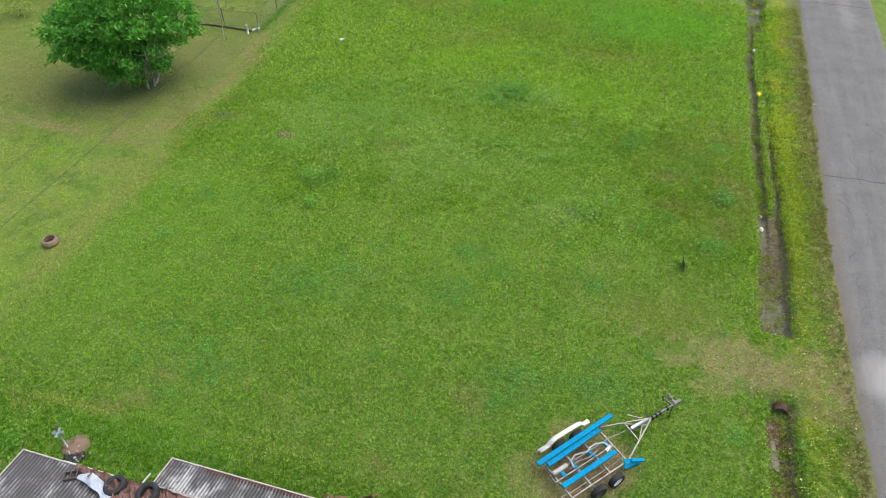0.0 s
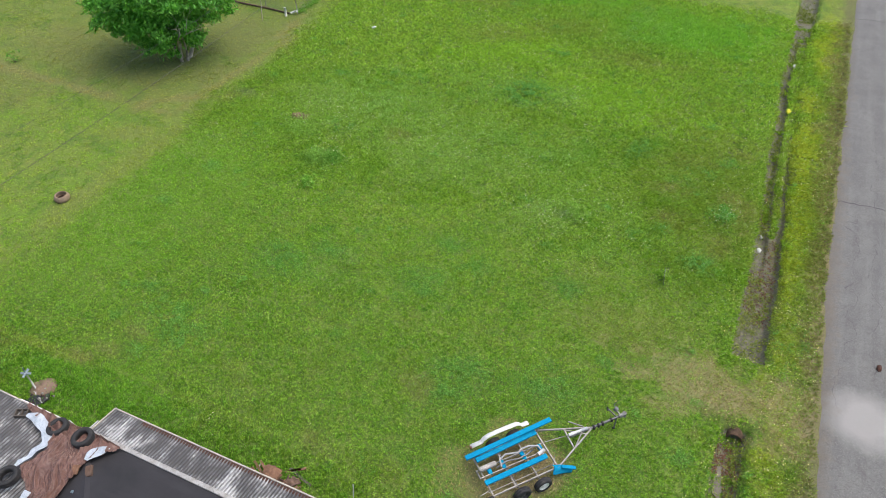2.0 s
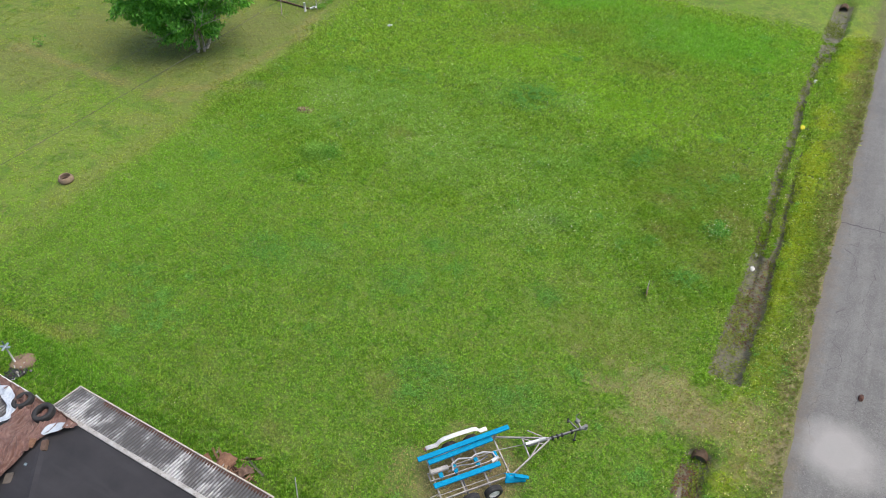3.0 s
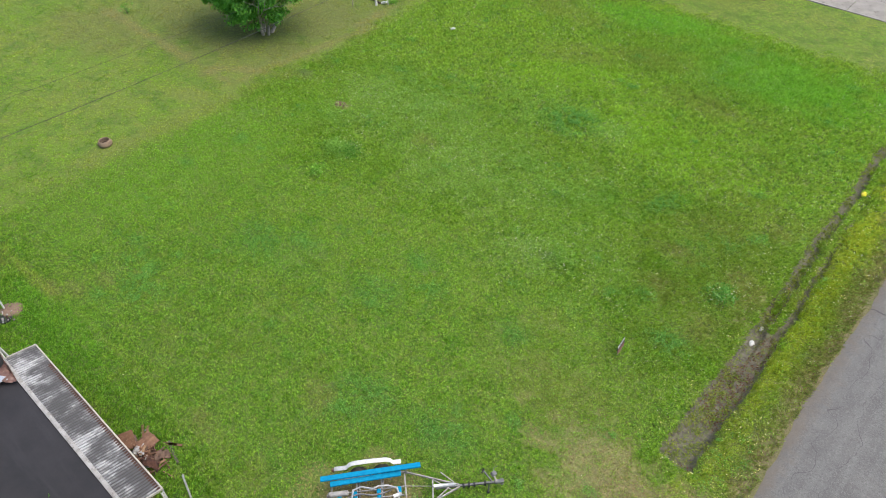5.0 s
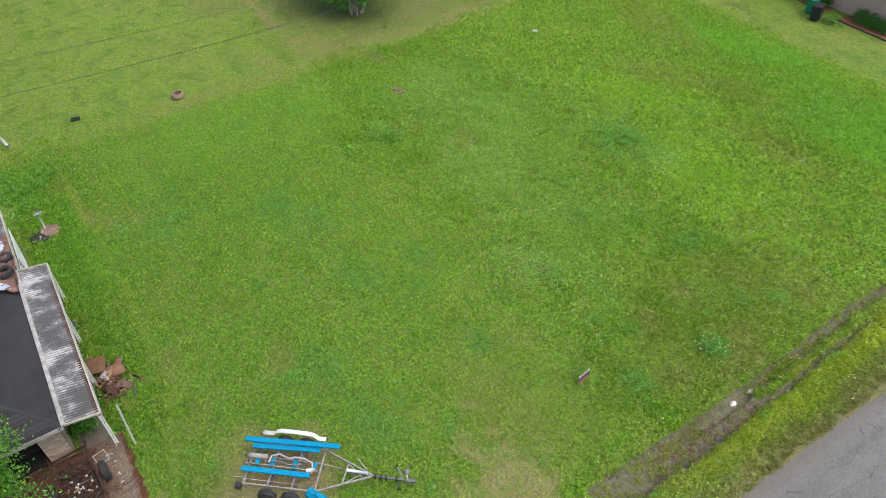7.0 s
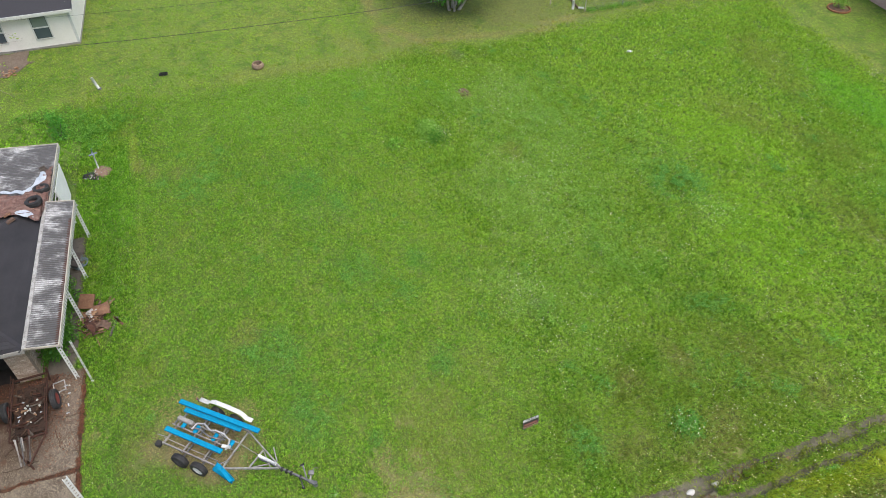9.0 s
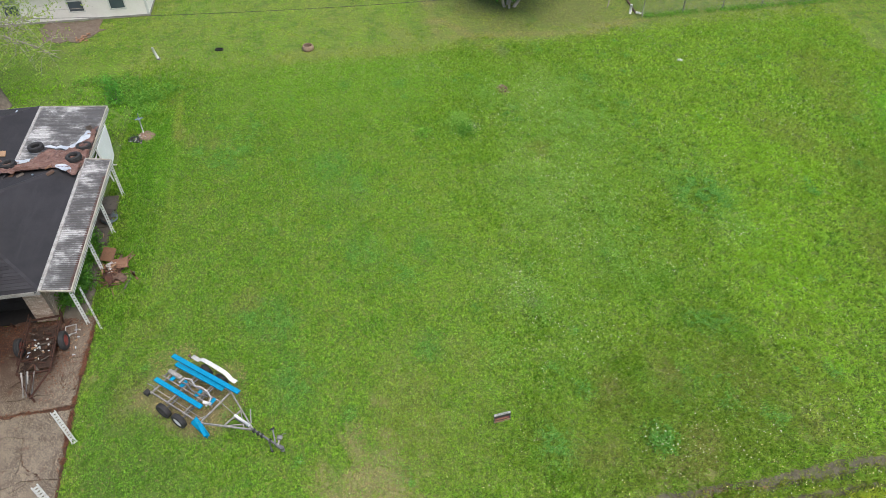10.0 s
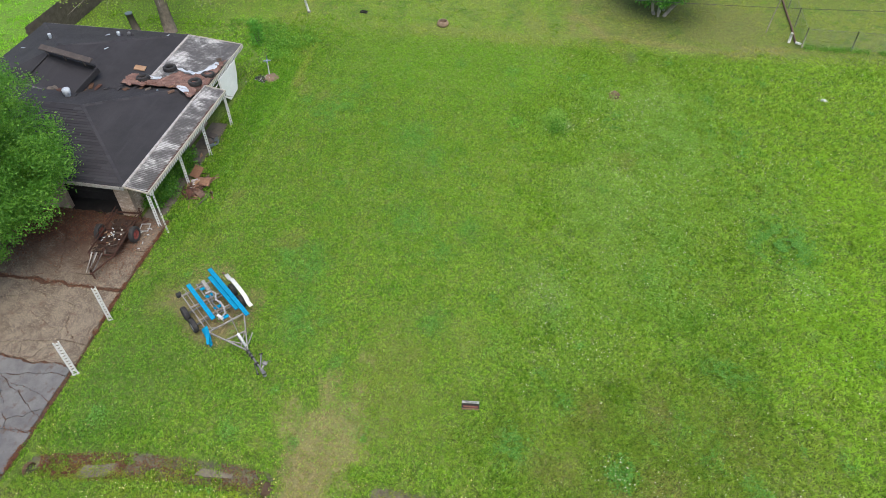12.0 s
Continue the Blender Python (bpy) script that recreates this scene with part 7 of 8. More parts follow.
def shrub(name, label, category, x, y, lobes, clumps, per, spread, length, width, mt, seed, stems=5, droop=0.0):
    rs, rn = np.random.RandomState(seed), random.Random(seed)
    z0 = float(ground_z(x, y))
    t = thing(name, label, category, at=pose(x, y, z0))
    bm = bmesh.new()
    top = max(l[2] for l in lobes)
    for k in range(stems):
        a = k * 2.4
        tube(bm, [(0, 0, -0.03), (0.2 * top * math.cos(a), 0.2 * top * math.sin(a), top * 0.6), (0.35 * top * math.cos(a), 0.35 * top * math.sin(a), top)], [0.015, 0.012, 0.006], 5)
    part("stems", bm, bark, t)
    v, f = crown(lobes, clumps, per, spread, length, width, rs, droop, keep=lambda p: p[:, 2] > 0.01)
    lf = arrays("leaves", v, f, mt)
    lf.parent = t
    return t


shrub("shrub", "slender dark green shrub behind the patio roof", "shrub", -19.3, 7.0, [(0, 0, 0.7, 0.30, 0.32, 0.6), (0.1, 0, 1.2, 0.22, 0.22, 0.35)], 70, 14, 0.10, 0.14, 0.06, leaf_dark, 31)
shrub("shrub", "low bare brownish bush in the far yard", "shrub", -41.5, 36.8, [(0, 0, 0.8, 0.9, 0.9, 0.7)], 90, 14, 0.14, 0.14, 0.06, leaf_sparse, 32)
shrub("shrub", "small dark weed stalk in the lawn", "shrub", -36.8, 26.5, [(0, 0, 0.35, 0.16, 0.16, 0.3)], 20, 10, 0.07, 0.12, 0.04, leaf_dark, 33)
shrub("shrub", "young plant in a mulch ring", "shrub", -19.2, 55.2, [(0, 0, 0.4, 0.35, 0.35, 0.35)], 40, 12, 0.10, 0.12, 0.05, pale_weed, 34)
for k, (x, y) in enumerate(((-7.3, 57.45), (-6.4, 57.5), (-5.6, 57.5), (-11.0, 57.5), (-12.4, 57.5), (-10.2, 57.6))):
    shrub("hedge_shrub", "clipped dark green shrub in the mulch bed", "shrub", x, y, [(0, 0, 0.42, 0.45, 0.34, 0.40)], 150, 18, 0.09, 0.08, 0.05, leaf_hedge, 40 + k)
shrub("flowering_plant", "low plant with cream flowers beside the bin", "plant", -8.4, 55.95, [(0, 0, 0.25, 0.48, 0.36, 0.25)], 50, 14, 0.09, 0.10, 0.05, leaf_bright, 50)
for k, (x, y) in enumerate(((-4.4, 8.0), (-5.2, 8.15), (-5.0, 7.8), (-6.6, 7.9), (-7.2, 8.1))):
    shrub("porch_shrub", "overgrown green shrub under the porch roof", "shrub", x, y, [(0, 0, 0.55, 0.5, 0.40, 0.5)], 110, 14, 0.11, 0.13, 0.07, leaf_bright, 60 + k)
# single weeds in the lot
rank_leaf = material("rank_weed_leaves", lambda g: g.mix(g.island(), (0.045, 0.125, 0.014), (0.140, 0.285, 0.045)), rough=0.7, spec=0.1, thin=0.8)
shrub("weed", "small bright green leafy weed", "weed", -13.3, 23.25, [(0, 0, 0.12, 0.24, 0.24, 0.14)], 26, 10, 0.07, 0.16, 0.07, weed_leaf, 70)
for k, (x, y, s) in enumerate(((-13.7, 25.2, 0.75), (-13.2, 25.5, 0.5), (-14.3, 25.4, 0.5))):
    shrub("weed", "grey-green flowering weed clump in the rough grass", "weed", x, y, [(0, 0, 0.22 * s + 0.05, 0.75 * s, 0.6 * s, 0.28)], 70, 12, 0.13, 0.13, 0.05, rank_leaf if k == 1 else pale_weed, 71 + k)
shrub("weed", "grey-green weed clump with white flowers", "weed", 5.46, 28.75, [(0, 0, 0.22, 0.42, 0.38, 0.22)], 60, 10, 0.10, 0.13, 0.05, clover_leaf, 75)
shrub("weed", "grey-green weed clump in the rough grass", "weed", -0.6, 26.3, [(0, 0, 0.14, 0.45, 0.35, 0.16)], 40, 10, 0.10, 0.13, 0.05, pale_weed, 76)


# ---- grass ----
rs = np.random.RandomState(17)


def blocked(x, y):
    """Where no grass grows: the drive, houses, road, path, mud."""
    b = (x > -3.5) & (x < 10.1) & (y > 1.8) & (y < 9.0 + np.interp(x, (0.8, 5.6), (0.0, 0.26)))
    b |= (x > -15.4) & (x < -3.3) & (y < 7.4)
    b |= (x > -11.05) & (x < -3.1) & (y < 8.55)
    b |= (x > np.interp(y, (14, 18, 21, 25, 29, 36, 45, 54), (10.20, 10.04, 10.0, 9.9, 9.98, 10.08, 10.22, 10.35)) + 0.18 * field(x, y, 1.3)) & (x < 15.3)
    b |= (x < -29.9) & (y < 7.4)
    b |= (x > -30.1) & (x < -27.4) & (y > 0.7) & (y < 4.2)
    b |= (y > 57.9) & (x < -4.9) | (y > 58.5)
    mud = (ground_z(x, y) < -0.37) & (field(x, y, 1.9) < np.where(y < 18, 0.62, 0.97 - 0.23 * ramp(y, 27, 36)))
    edge = (x > 9.5) & (x < 10.3) & (field(x, y, 6.3) < 0.35 * (x - 9.5))
    return b | mud | edge


def scatter(x0, x1, y0, y1, per_m2):
    n = int((x1 - x0) * (y1 - y0) * per_m2)
    x, y = rs.uniform(x0, x1, n), rs.uniform(y0, y1, n)
    ok = ~blocked(x, y)
    return x[ok], y[ok]


def bareness(x, y):
    """1 where the sward is thin."""
    def worn_spot(cx, cy, rx, ry):
        return ramp(np.hypot((x - cx) / rx, (y - cy) / ry) + 0.8 * (field(x, y, 1.1) - 0.5), 1.35, 0.6)
    out = np.zeros_like(x)
    for c in ((6.0, 18.9, 1.7, 1.3), (3.9, 18.5, 0.8, 0.5), (9.0, 19.0, 1.3, 1.8), (-17.15, 28.35, 0.5, 0.3), (0.5, 12.5, 1.5, 1.45), (1.6, 13.6, 1.5, 1.4), (1.75, 9.62, 0.12, 0.16), (-0.25, 9.4, 0.15, 0.17), (-26.5, 33.5, 4.5, 3.2)):
        out = np.maximum(out, worn_spot(*c) * (0.95 if c[1] < 14 else 0.6))
    return out


def tufts(name, label, x, y, height, width, blades, mt, lean=(25, 72)):
    """Fans of pointed blades."""
    n = len(x)
    z = ground_z(x, y)
    k = np.repeat(np.arange(n), blades)
    m = len(k)
    az = rs.uniform(0, math.tau, m)
    tilt = np.radians(rs.uniform(lean[0], lean[1], m))
    L = height[k] * rs.uniform(0.6, 1.3, m)
    W = width[k] * rs.uniform(0.7, 1.3, m)
    bx, by = x[k] + rs.normal(size=m) * 0.025, y[k] + rs.normal(size=m) * 0.025
    dx, dy = np.cos(az), np.sin(az)
    out = L * np.sin(tilt)
    up = L * np.cos(tilt)
    spin = az + rs.uniform(0.6, 2.5, m)
    sx, sy = np.cos(spin) * W / 2, np.sin(spin) * W / 2
    v = np.empty((m, 3, 3))
    v[:, 0] = np.stack([bx - sx, by - sy, z[k] - 0.005], 1)
    v[:, 1] = np.stack([bx + sx, by + sy, z[k] + up * 0.25], 1)
    v[:, 2] = np.stack([bx + dx * out, by + dy * out, z[k] + up], 1)
    f = np.arange(m * 3).reshape(-1, 3)
    ob = arrays(name, v.reshape(-1, 3), f, mt)
    if mt in (blade, rough_blade, lawn_blade):
        lay_sward(ob, x, y, blades * 3)
    return tagged(ob, label, "grass", kind="stuff")


def lot_grass(x, y):
    clump = field(x, y, 0.8) * 0.6 + field(x + 31, y, 2.6) * 0.5
    north_rough = ramp(y + 3 * (field(x, y, 0.2) - 0.5), 22.5, 27) * ramp(x, -22.6, -21.6) * ramp(y, 52, 51)
    verge = ramp(x, 6.0, 6.8)
    weedy = ramp(np.hypot((x + 2.5) / 8, (y - 46.5) / 4), 1.2, 0.7)
    byhouse = ramp(y, 12.0, 9.6) * ramp(x, -1.0, -3.5)
    h = 0.055 + 0.045 * clump + north_rough * (0.035 + 0.07 * clump) + 0.04 * verge + 0.09 * weedy + 0.07 * byhouse
    return h


def thin(x, y, p):
    ok = rs.uniform(size=len(x)) < p
    return x[ok], y[ok]


def lot_share(x, y):
    """1 in the lot, 0 in the mown yards round it, with ragged fringes."""
    w = 1.0 * (field(x, y, 0.6) - 0.5) + 0.9 * (field(x + 7, y, 1.7) - 0.5)
    soft_edge = 1.9 * ramp(y, 26.5, 23.5)
    return ramp(x + w + 0.85 * ramp(y, 25.0, 26.4), -22.8 - soft_edge, -22.0 + 1.5 * soft_edge) * ramp(y + w, 52.4, 51.0)


def gaps(x, y):
    """Tufts stand in small clumps with darker gaps between."""
    return 0.52 + 0.48 * ramp(0.55 * field(x, y, 4.6) + 0.45 * field(x + 5, y, 8.3), 0.36, 0.54)


x, y = scatter(-24.5, 10.3, 8.0, 34.0, 290)
x, y = thin(x, y, (1 - 0.95 * bareness(x, y)) * lot_share(x, y) * gaps(x, y))
tufts("grass", "thick short green grass with clover", x, y, lot_grass(x, y) * (1 - 0.45 * bareness(x, y)), 0.016 + 0.008 * field(x, y, 3.0), 4, blade)
x, y = scatter(-24.5, 10.3, 34.0, 53.5, 140)
x, y = thin(x, y, lot_share(x, y) * gaps(x * 0.7, y * 0.7))
tufts("grass", "rough ankle-high green grass", x, y, lot_grass(x, y) * 1.15, 0.036 + 0.018 * field(x, y, 3.0), 4, rough_blade)
x, y = scatter(-48.0, -20.5, 4.0, 58.0, 80)
x, y = thin(x, y, (1 - 0.6 * bareness(x, y)) * (1 - lot_share(x, y)) * gaps(x * 0.7, y * 0.7))
near = (y + 1.5 * (field(x, y, 0.7) - 0.5) < 25.8) & (x > -32)
xs, ys = x[near], y[near]
tufts("grass", "mown green lawn behind the house", xs, ys, 0.045 + 0.05 * field(xs, ys, 1.3), np.full(len(xs), 0.034), 4, lawn_blade, (35, 80))
x, y = x[~near], y[~near]
tufts("grass", "closely mown pale green lawn", x, y, 0.03 + 0.05 * field(x, y, 1.3) + 0.03 * field(x, y, 3.7), np.full(len(x), 0.030), 4, lawn_blade, (40, 80))
x, y = scatter(-30.0, -15.0, -14.0, 8.2, 55)
tall = ramp(field(x, y, 0.7) * 0.6 + field(x, y + 9, 1.9) * 0.4, 0.4, 0.65) * ramp(x, -24, -21)
tufts("grass", "long bright green grass behind the house", x, y, 0.05 + 0.13 * tall, np.full(len(x), 0.036), 4, blade)
x, y = scatter(-24.0, 10.2, 50.5, 59.0, 60)
x, y = thin(x, y, 1 - lot_share(x, y))
tufts("grass", "mown lawn before the brick house", x, y, 0.035 + 0.03 * field(x, y, 1.3), np.full(len(x), 0.032), 3, lawn_blade, (45, 80))

# dry blades where the sward is thin
x, y = scatter(-3.0, 10.0, 9.2, 22.5, 150)
x, y = thin(x, y, 0.06 + 0.94 * ramp(bareness(x, y), 0.2, 0.6))
tufts("dry_grass", "dry tan grass on the worn ground", x, y, np.full(len(x), 0.06), np.full(len(x), 0.02), 4, dry_blade, (45, 82))
# long pale blades bent over the rest
x, y = scatter(-22.5, 10.0, 9.2, 52.0, 4)
x, y = thin(x, y, 0.15 + 0.85 * ramp(y, 18, 27))
tufts("long_grass", "long pale grass blades bent over the rough grass", x, y, 0.14 + 0.10 * field(x, y, 1.5), np.full(len(x), 0.020), 3, straw_blade, (40, 80))

# clumps of blue-green clover
rc = np.random.RandomState(23)
cl = np.array([(-13.0, 13.4, 1.3), (-13.8, 14.1, 0.7), (-18.97, 19.5, 0.5), (-12.2, 12.9, 0.6), (-14.7, 14.1, 0.8), (-11.9, 18.9, 0.8), (-1.5, 16.3, 0.8), (1.1, 17.1, 0.9), (3.16, 26.76, 0.6), (3.3, 31.8, 0.5), (0.96, 32.5, 0.7), (-6.2, 35.3, 1.4),
               (4.9, 25.3, 0.8), (-3.8, 21.3, 0.9), (8.9, 22.6, 0.9), (9.2, 20.9, 0.5), (5.5, 28.8, 0.35), (4.25, 29.8, 0.25)])
more = np.stack([rc.uniform(-21, 9, 90), rc.uniform(11, 50, 90), rc.uniform(0.2, 0.6, 90)], 1)
by_place = np.array([(-5.3, 19.7, 1.0), (-2.3, 15.6, 1.0), (-2.2, 14.9, 0.6), (1.2, 16.5, 1.0), (0.4, 21.6, 0.7), (-5.2, 22.2, 0.5), (-11.2, 18.2, 1.0), (-9.9, 19.8, 0.7), (-6.5, 35.6, 1.5), (5.2, 25.2, 0.7), (3.3, 30.6, 0.6), (0.8, 32.0, 0.6), (1.2, 33.2, 0.5), (6.3, 11.0, 0.8)])
cl = np.concatenate([cl, by_place, more])
k = np.repeat(np.arange(len(cl)), (cl[:, 2] ** 2 * 1500 * (1 + 0.9 * (cl[:, 2] > 1.35)) + 30).astype(int))
x, y = cl[k, 0] + rc.normal(size=len(k)) * cl[k, 2] * 0.55, cl[k, 1] + rc.normal(size=len(k)) * cl[k, 2] * 0.42
ok = ~blocked(x, y) & (0.5 * field(x, y, 2.1) + 0.5 * field(x, y, 5.3) > 0.46) & (ground_z(x, y) > -0.25)
x, y = x[ok], y[ok]
p = np.stack([x, y, ground_z(x, y) + lot_grass(x, y) * 0.9 + 0.03 * rc.rand(len(x)) + 0.08 * ramp(y, 26, 32)], 1)
w = rc.normal(size=p.shape) * np.array([1, 1, 0.3])
w /= np.linalg.norm(w, axis=1, keepdims=True)
v, f = leaves(p, w, 0.064, 0.030, rc)
tagged(arrays("clover", v, f, clover_leaf), "blue-green clover clumps among the grass", "clover", kind="stuff")

# pale flowering weeds in patches of the rough grass
kp = np.array([(-2.1, 25.7, 1.6), (-12.5, 30.8, 2.8), (-7.0, 29.6, 2.6), (-14.5, 32.5, 2.6), (-9.5, 34.5, 2.6), (-3.4, 30.5, 2.2), (-3.8, 36.2, 1.2), (-13.4, 25.2, 1.2), (1.0, 24.2, 1.0), (-16.5, 27.2, 1.4), (-2.0, 46.5, 3.5)])
k = np.repeat(np.arange(len(kp)), (kp[:, 2] ** 2 * 720).astype(int))
x, y = kp[k, 0] + rs.normal(size=len(k)) * kp[k, 2] * 0.6, kp[k, 1] + rs.normal(size=len(k)) * kp[k, 2] * 0.5
ok = field(x, y, 1.9) * 0.6 + field(x, y, 4.3) * 0.4 > 0.47
x, y = x[ok], y[ok]
p = np.stack([x, y, ground_z(x, y) + lot_grass(x, y) + 0.05 + 0.06 * rs.rand(len(x))], 1)
w = rs.normal(size=p.shape) * np.array([1, 1, 0.4])
w /= np.linalg.norm(w, axis=1, keepdims=True)
v, f = leaves(p, w, 0.085, 0.038, rs)
tagged(arrays("pale_weeds", v, f, pale_weed), "pale grey-green flowering weeds among the rough grass", "weeds", kind="stuff")

# rank weeds behind the patio roof
k = rs.randint(0, 5, 800)
wc = np.array([(-20.8, 7.4, 1.1), (-19.4, 8.6, 0.9), (-21.3, 5.4, 0.9), (-18.2, 8.2, 0.7), (-20.0, 9.8, 0.8)])
x, y = wc[k, 0] + rs.normal(size=800) * wc[k, 2] * 0.6, wc[k, 1] + rs.normal(size=800) * wc[k, 2] * 0.6
ok = ~blocked(x, y) & (field(x, y, 1.7) > 0.4)
x, y = x[ok], y[ok]
p = np.stack([x, y, 0.08 + 0.26 * rs.rand(len(x))], 1).repeat(6, 0) + rs.normal(size=(len(x) * 6, 3)) * 0.07
w = rs.normal(size=p.shape) * np.array([1, 1, 0.5])
w /= np.linalg.norm(w, axis=1, keepdims=True)
v, f = leaves(p, w, 0.13, 0.06, rs)
tagged(arrays("rank_weeds", v, f, rank_leaf), "rank dark green weeds behind the patio roof", "weeds", kind="stuff")
# leafy weeds along the foot of the wire fence
x = -24.15 + rs.normal(size=1500) * 0.18
y = rs.uniform(39.3, 56.0, 1500)
ok = field(x * 0, y, 1.3) + field(x * 0 + 4, y, 3.1) > 0.60
x, y = x[ok], y[ok]
p = np.stack([x, y, 0.04 + 0.10 * rs.rand(len(x))], 1).repeat(5, 0) + rs.normal(size=(len(x) * 5, 3)) * 0.07
w = rs.normal(size=p.shape) * np.array([1, 1, 0.5])
w /= np.linalg.norm(w, axis=1, keepdims=True)
v, f = leaves(p, w, 0.10, 0.035, rs)
tagged(arrays("fence_weeds", v, f, rank_leaf), "dark green weeds along the foot of the wire fence", "weeds", kind="stuff")

# broad-leaved weeds and clover patches
leafy = material("broad_weed_leaves", lambda g: g.mix(g.span(g.island(), 0.25, 0.85), sward_node(g).outputs[0], (0.140, 0.300, 0.036)), rough=0.7, spec=0.08, thin=0.7)
x, y = scatter(-22.0, 9.9, 9.2, 51.0, 50)
dens = 0.38 + 0.7 * ramp(field(x, y, 0.55) * 0.55 + field(x + 17, y, 1.6) * 0.45, 0.48, 0.66) + 1.2 * ramp(np.hypot((x + 2.5) / 8, (y - 46.5) / 4), 1.2, 0.7)
ok = rs.uniform(size=len(x)) < dens * (1 - bareness(x, y))
x, y = x[ok], y[ok]
per = 7
p = np.stack([x, y, ground_z(x, y) + lot_grass(x, y) * 0.8], 1).repeat(per, 0) + rs.normal(size=(len(x) * per, 3)) * np.array([0.07, 0.07, 0.012])
w = rs.normal(size=p.shape) * np.array([1, 1, 0.35]) + np.array([0, 0, 0.15])
w /= np.linalg.norm(w, axis=1, keepdims=True)
v, f = leaves(p, w, 0.058, 0.030, rs)
tagged(lay_sward(arrays("weeds", v, f, leafy), x, y, per * 4), "broad-leaved green weeds and clover among the grass", "weeds", kind="stuff")

# weeds in the ditch
y = rs.uniform(9.8, 56.5, 9000)
x = ditch_x(y) + rs.uniform(-0.75, 0.75, 9000)
ok = (ground_z(x, y) < -0.26) & (rs.uniform(size=len(x)) < 0.10 + 0.55 * ramp(field(x, y, 1.2), 0.46, 0.66) + 0.6 * ramp(y, 18, 17) * ramp(x - ditch_x(y), -0.1, 0.2))
x, y = x[ok], y[ok]
per = 8
p = np.stack([x, y, ground_z(x, y) + 0.05], 1).repeat(per, 0) + rs.normal(size=(len(x) * per, 3)) * np.array([0.07, 0.07, 0.03])
w = rs.normal(size=p.shape) * np.array([1, 1, 0.5]) + np.array([0, 0, 0.3])
w /= np.linalg.norm(w, axis=1, keepdims=True)
v, f = leaves(p, w, 0.075, 0.04, rs)
tagged(arrays("ditch_weeds", v, f, ditch_weed), "yellow-green weeds growing in the muddy ditch", "weeds", kind="stuff")


def flowers(name, label, x, y, h, size, mt):
    """Small five-petalled heads."""
    n = len(x)
    z = ground_z(x, y) + h
    a = rs.uniform(0, math.tau, n)
    r = size * rs.uniform(0.6, 1.3, n)
    tilt = rs.normal(size=(n, 2)) * 0.4
    v = np.empty((n, 6, 3))
    for k in range(6):
        ang = a + k * math.tau / 6
        rr = r * (1.0 if k % 2 else 0.8)
        ox, oy = rr * np.cos(ang), rr * np.sin(ang)
        v[:, k] = np.stack([x + ox, y + oy, z + ox * tilt[:, 0] + oy * tilt[:, 1]], 1)
    k = np.arange(n)[:, None] * 6
    f = np.concatenate([k + [0, 1, 2, 3], k + [0, 3, 4, 5]], 1).reshape(-1, 4)
    return tagged(arrays(name, v.reshape(-1, 3), f, mt), label, "flowers", kind="stuff")


x, y = scatter(-22.0, 9.9, 9.2, 52.0, 11)
dens = 0.13 + 0.9 * ramp(field(x, y, 0.35) * 0.5 + field(x + 9, y, 1.3) * 0.5, 0.52, 0.72) * ramp(y, 18, 26)
dens += 1.2 * ramp(np.hypot((x + 2.2) / 1.8, (y - 26.3) / 1.3), 1.1, 0.5) + 0.7 * ramp(np.hypot((x + 12) / 5, (y - 30) / 3), 1.1, 0.4)
ok = rs.uniform(size=len(x)) < dens * (0.5 + 1.1 * ramp(y, 20, 27))
flowers("clover_flowers", "scattered small white clover flowers", x[ok], y[ok], lot_grass(x[ok], y[ok]) + 0.03, 0.014 + 0.007 * ramp(y[ok], 20, 34), petal_white)
x, y = scatter(3.6, 10.0, 9.6, 56.0, 26)
ok = rs.uniform(size=len(x)) < 0.62 * ramp(field(x, y, 0.8), 0.25, 0.65) * ramp(x, 5.4, 7.4)
flowers("verge_flowers", "small pale yellow flowers along the ditch verge", x[ok], y[ok], lot_grass(x[ok], y[ok]) + 0.03, 0.017, petal_yellow)
x, y = scatter(-34, -24.6, 39.6, 52, 3)
ok = rs.uniform(size=len(x)) < ramp(field(x, y, 0.5), 0.30, 0.65)
flowers("lawn_flowers", "small white and yellow flowers in the fenced yard", x[ok], y[ok], np.full(ok.sum(), 0.07), 0.034, petal_lawn)
x, y = scatter(-40, -22.5, 4, 30, 6)
ok = rs.uniform(size=len(x)) < 1.0 * ramp(field(x, y, 0.4) * 0.5 + field(x, y, 1.4) * 0.5, 0.50, 0.68) * ramp(y, 24, 17)
flowers("lawn_flowers", "small pale yellow flowers in the mown lawn", x[ok], y[ok], np.full(ok.sum(), 0.07), 0.021, petal_lawn)
for cx, cy, n, s in ((-2.1, 25.6, 130, 1.5), (-13.6, 31.0, 300, 2.8), (-9.5, 29.0, 160, 2.4), (-4.0, 35.8, 130, 1.2), (-14.0, 27.0, 120, 2.2), (-4.0, 29.5, 220, 2.4), (-16.5, 29.5, 220, 2.6), (-8.0, 31.0, 260, 3.0), (0.5, 27.5, 160, 2.0), (-8.5, 45.0, 260, 4.5)):
    x, y = cx + rs.normal(size=n) * s * 0.6, cy + rs.normal(size=n) * s * 0.5
    flowers("clover_flowers", "patch of small cream clover flowers", x, y, lot_grass(x, y) + rs.uniform(0.03, 0.09, n), 0.021, petal_white)
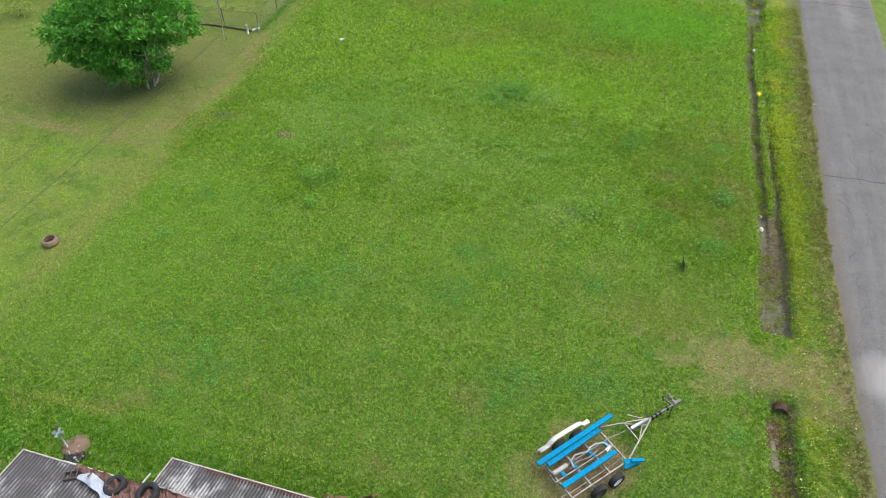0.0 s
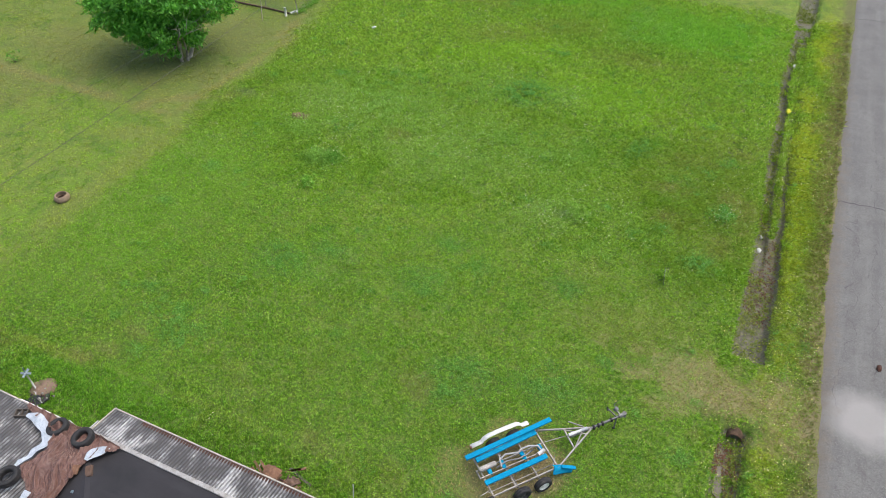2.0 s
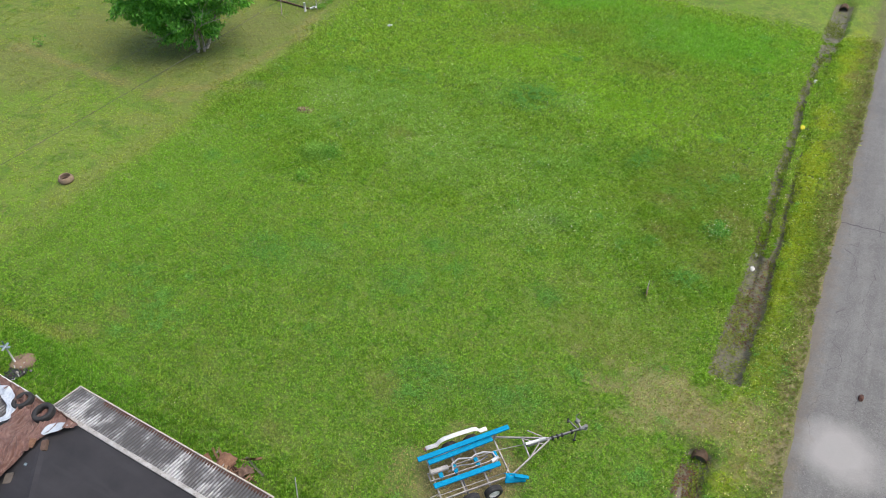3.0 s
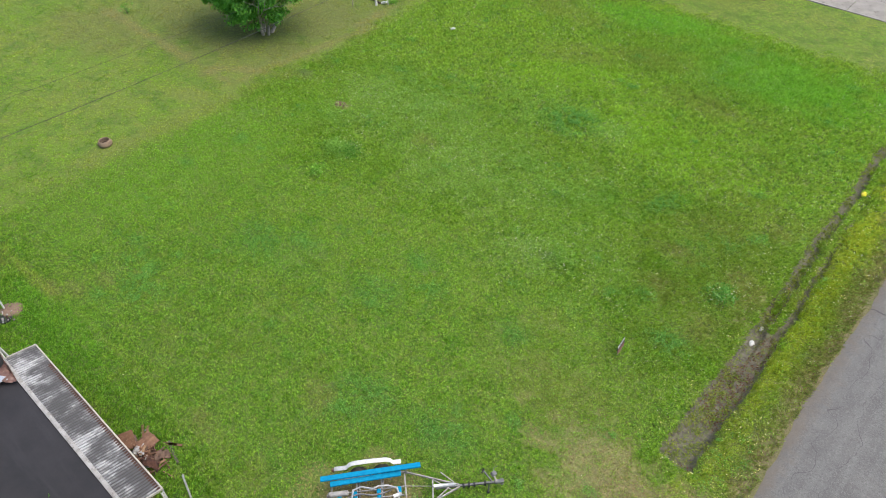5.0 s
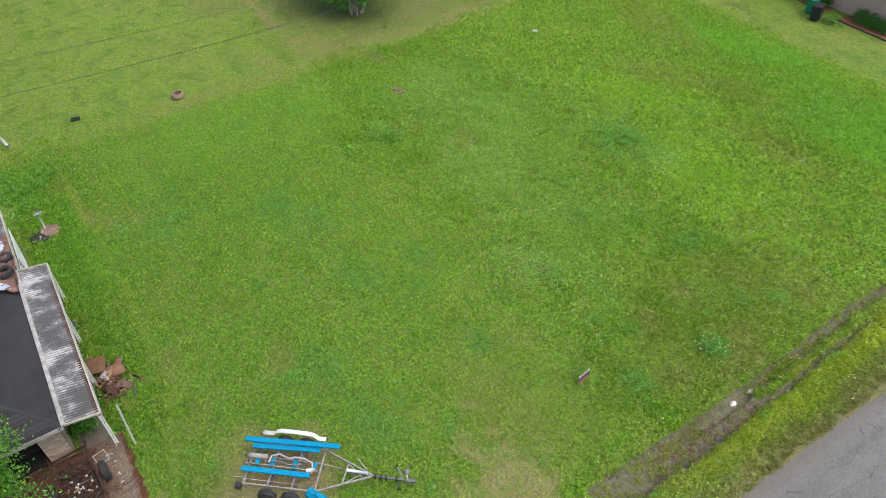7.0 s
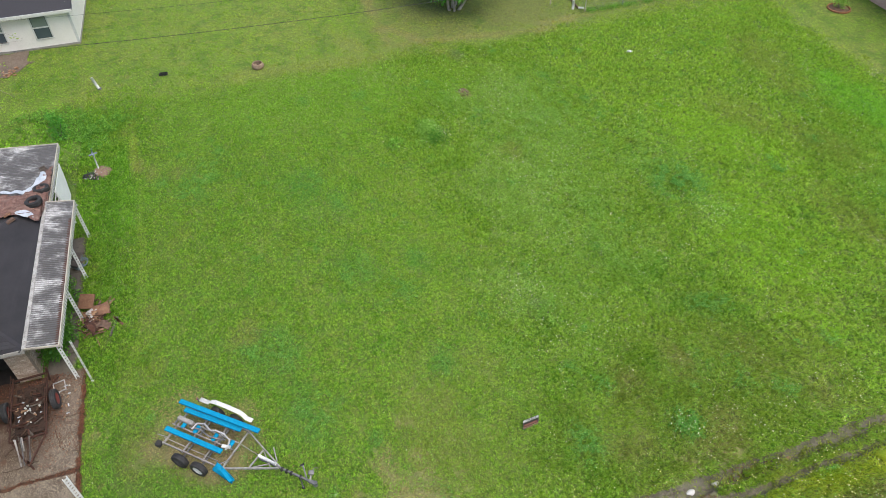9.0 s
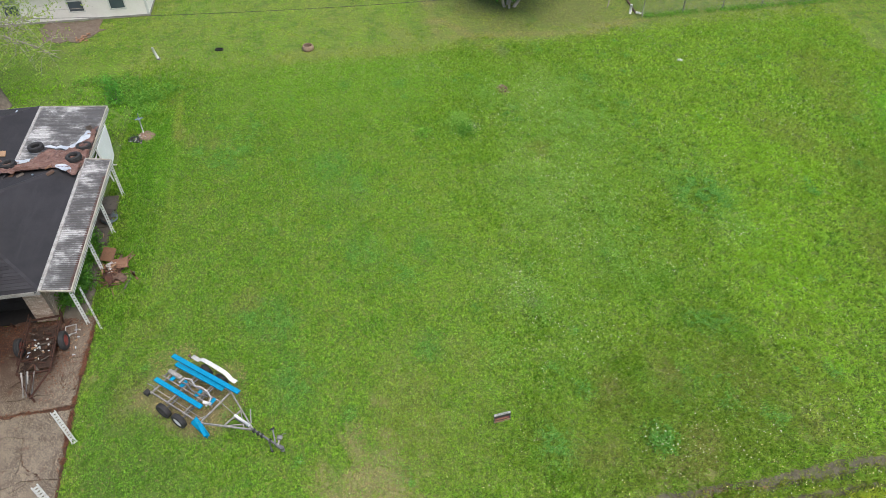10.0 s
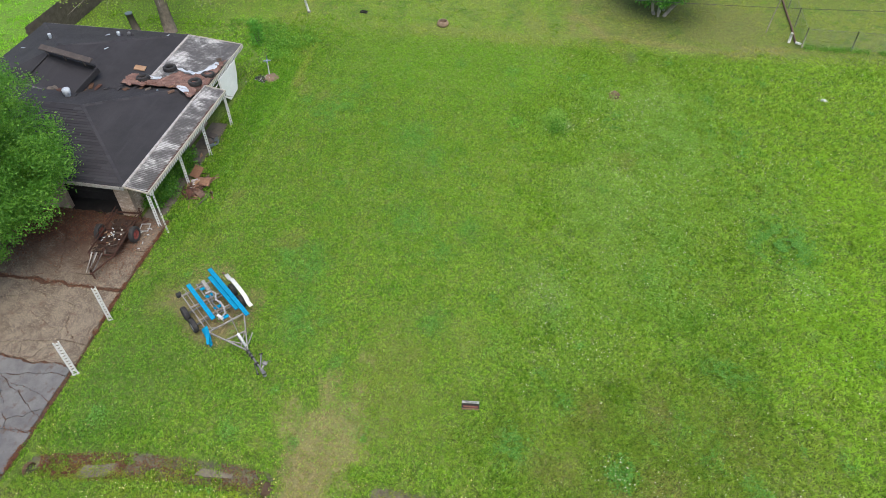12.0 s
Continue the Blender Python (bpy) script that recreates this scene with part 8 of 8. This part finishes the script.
for cx, cy, n, s in ((5.46, 28.75, 46, 0.42), (-13.7, 25.5, 40, 0.8), (-13.1, 23.2, 5, 0.3), (-8.4, 55.95, 60, 0.45), (-9.4, 10.6, 5, 0.4)):
    x, y = cx + rs.normal(size=n) * s * 0.6, cy + rs.normal(size=n) * s * 0.6
    flowers("weed_flowers", "cluster of small white flower heads", x, y, rs.uniform(0.15, 0.34, n), 0.026, petal_white)

# dead leaves on the drive, in the garage mouth and in the ditch
def litter(name, label, x, y, z, size):
    n = len(x)
    w = rs.normal(size=(n, 3)) * np.array([1, 1, 0.12])
    w /= np.linalg.norm(w, axis=1, keepdims=True)
    v, f = leaves(np.stack([x, y, z], 1), w, size, size * 0.6, rs)
    return tagged(arrays(name, v, f, dead_leaf), label, "leaf litter", kind="stuff")


n = 42000
x, v = rs.uniform(-3.4, 9.6, n), rs.uniform(2.4, 9.02, n)
y = v + np.interp(x, (0.8, 5.6), (0.0, 0.27)) * ramp(v, 8.2, 8.7)
ok = rs.uniform(size=n) < 1.0 * ramp(x, 1.4, -2.2) * ramp(field(x, y, 0.9), 0.30, 0.58) * (0.35 + 0.65 * ramp(y, 8.6, 7.5)) + 0.9 * ramp(np.abs(x - 0.9), 0.16, 0.02) + 0.45 * ramp(v, 8.72, 8.92) * ramp(field(x, y, 1.3), 0.25, 0.5) + 0.6 * ramp(np.abs(x - 4.64), 0.12, 0.02) + 0.8 * ramp(np.abs(x - 7.39), 0.10, 0.02)
litter("leaf_litter", "rust-brown dead leaves on the driveway", x[ok], y[ok], np.full(ok.sum(), 0.075), 0.06)
x = rs.uniform(-2.6, 9.0, 7000)
y = 8.96 + np.interp(x, (0.8, 5.6), (0.0, 0.26)) + rs.normal(size=7000) * 0.045
ok = field(x, y * 0, 1.1) + 0.5 * field(x, y * 0 + 3, 4.3) > 0.90
litter("leaf_litter", "rust-brown dead leaves along the driveway's grassy edge", x[ok], y[ok], 0.07 + 0.03 * rs.rand(ok.sum()), 0.055)
n = 15000
y = np.concatenate([rs.uniform(9.7, 12.6, n // 2), rs.uniform(21.0, 31, n // 4), rs.uniform(12.6, 17.4, n - n // 2 - n // 4)])
x = ditch_x(y) + rs.uniform(-0.55, 0.55, n)
ok = (ground_z(x, y) < -0.34) & ((field(x, y, 1.1) > 0.45) | (y < 15.0))
litter("leaf_litter", "rust-brown dead leaves in the ditch", x[ok], y[ok], ground_z(x[ok], y[ok]) + 0.02, 0.06)
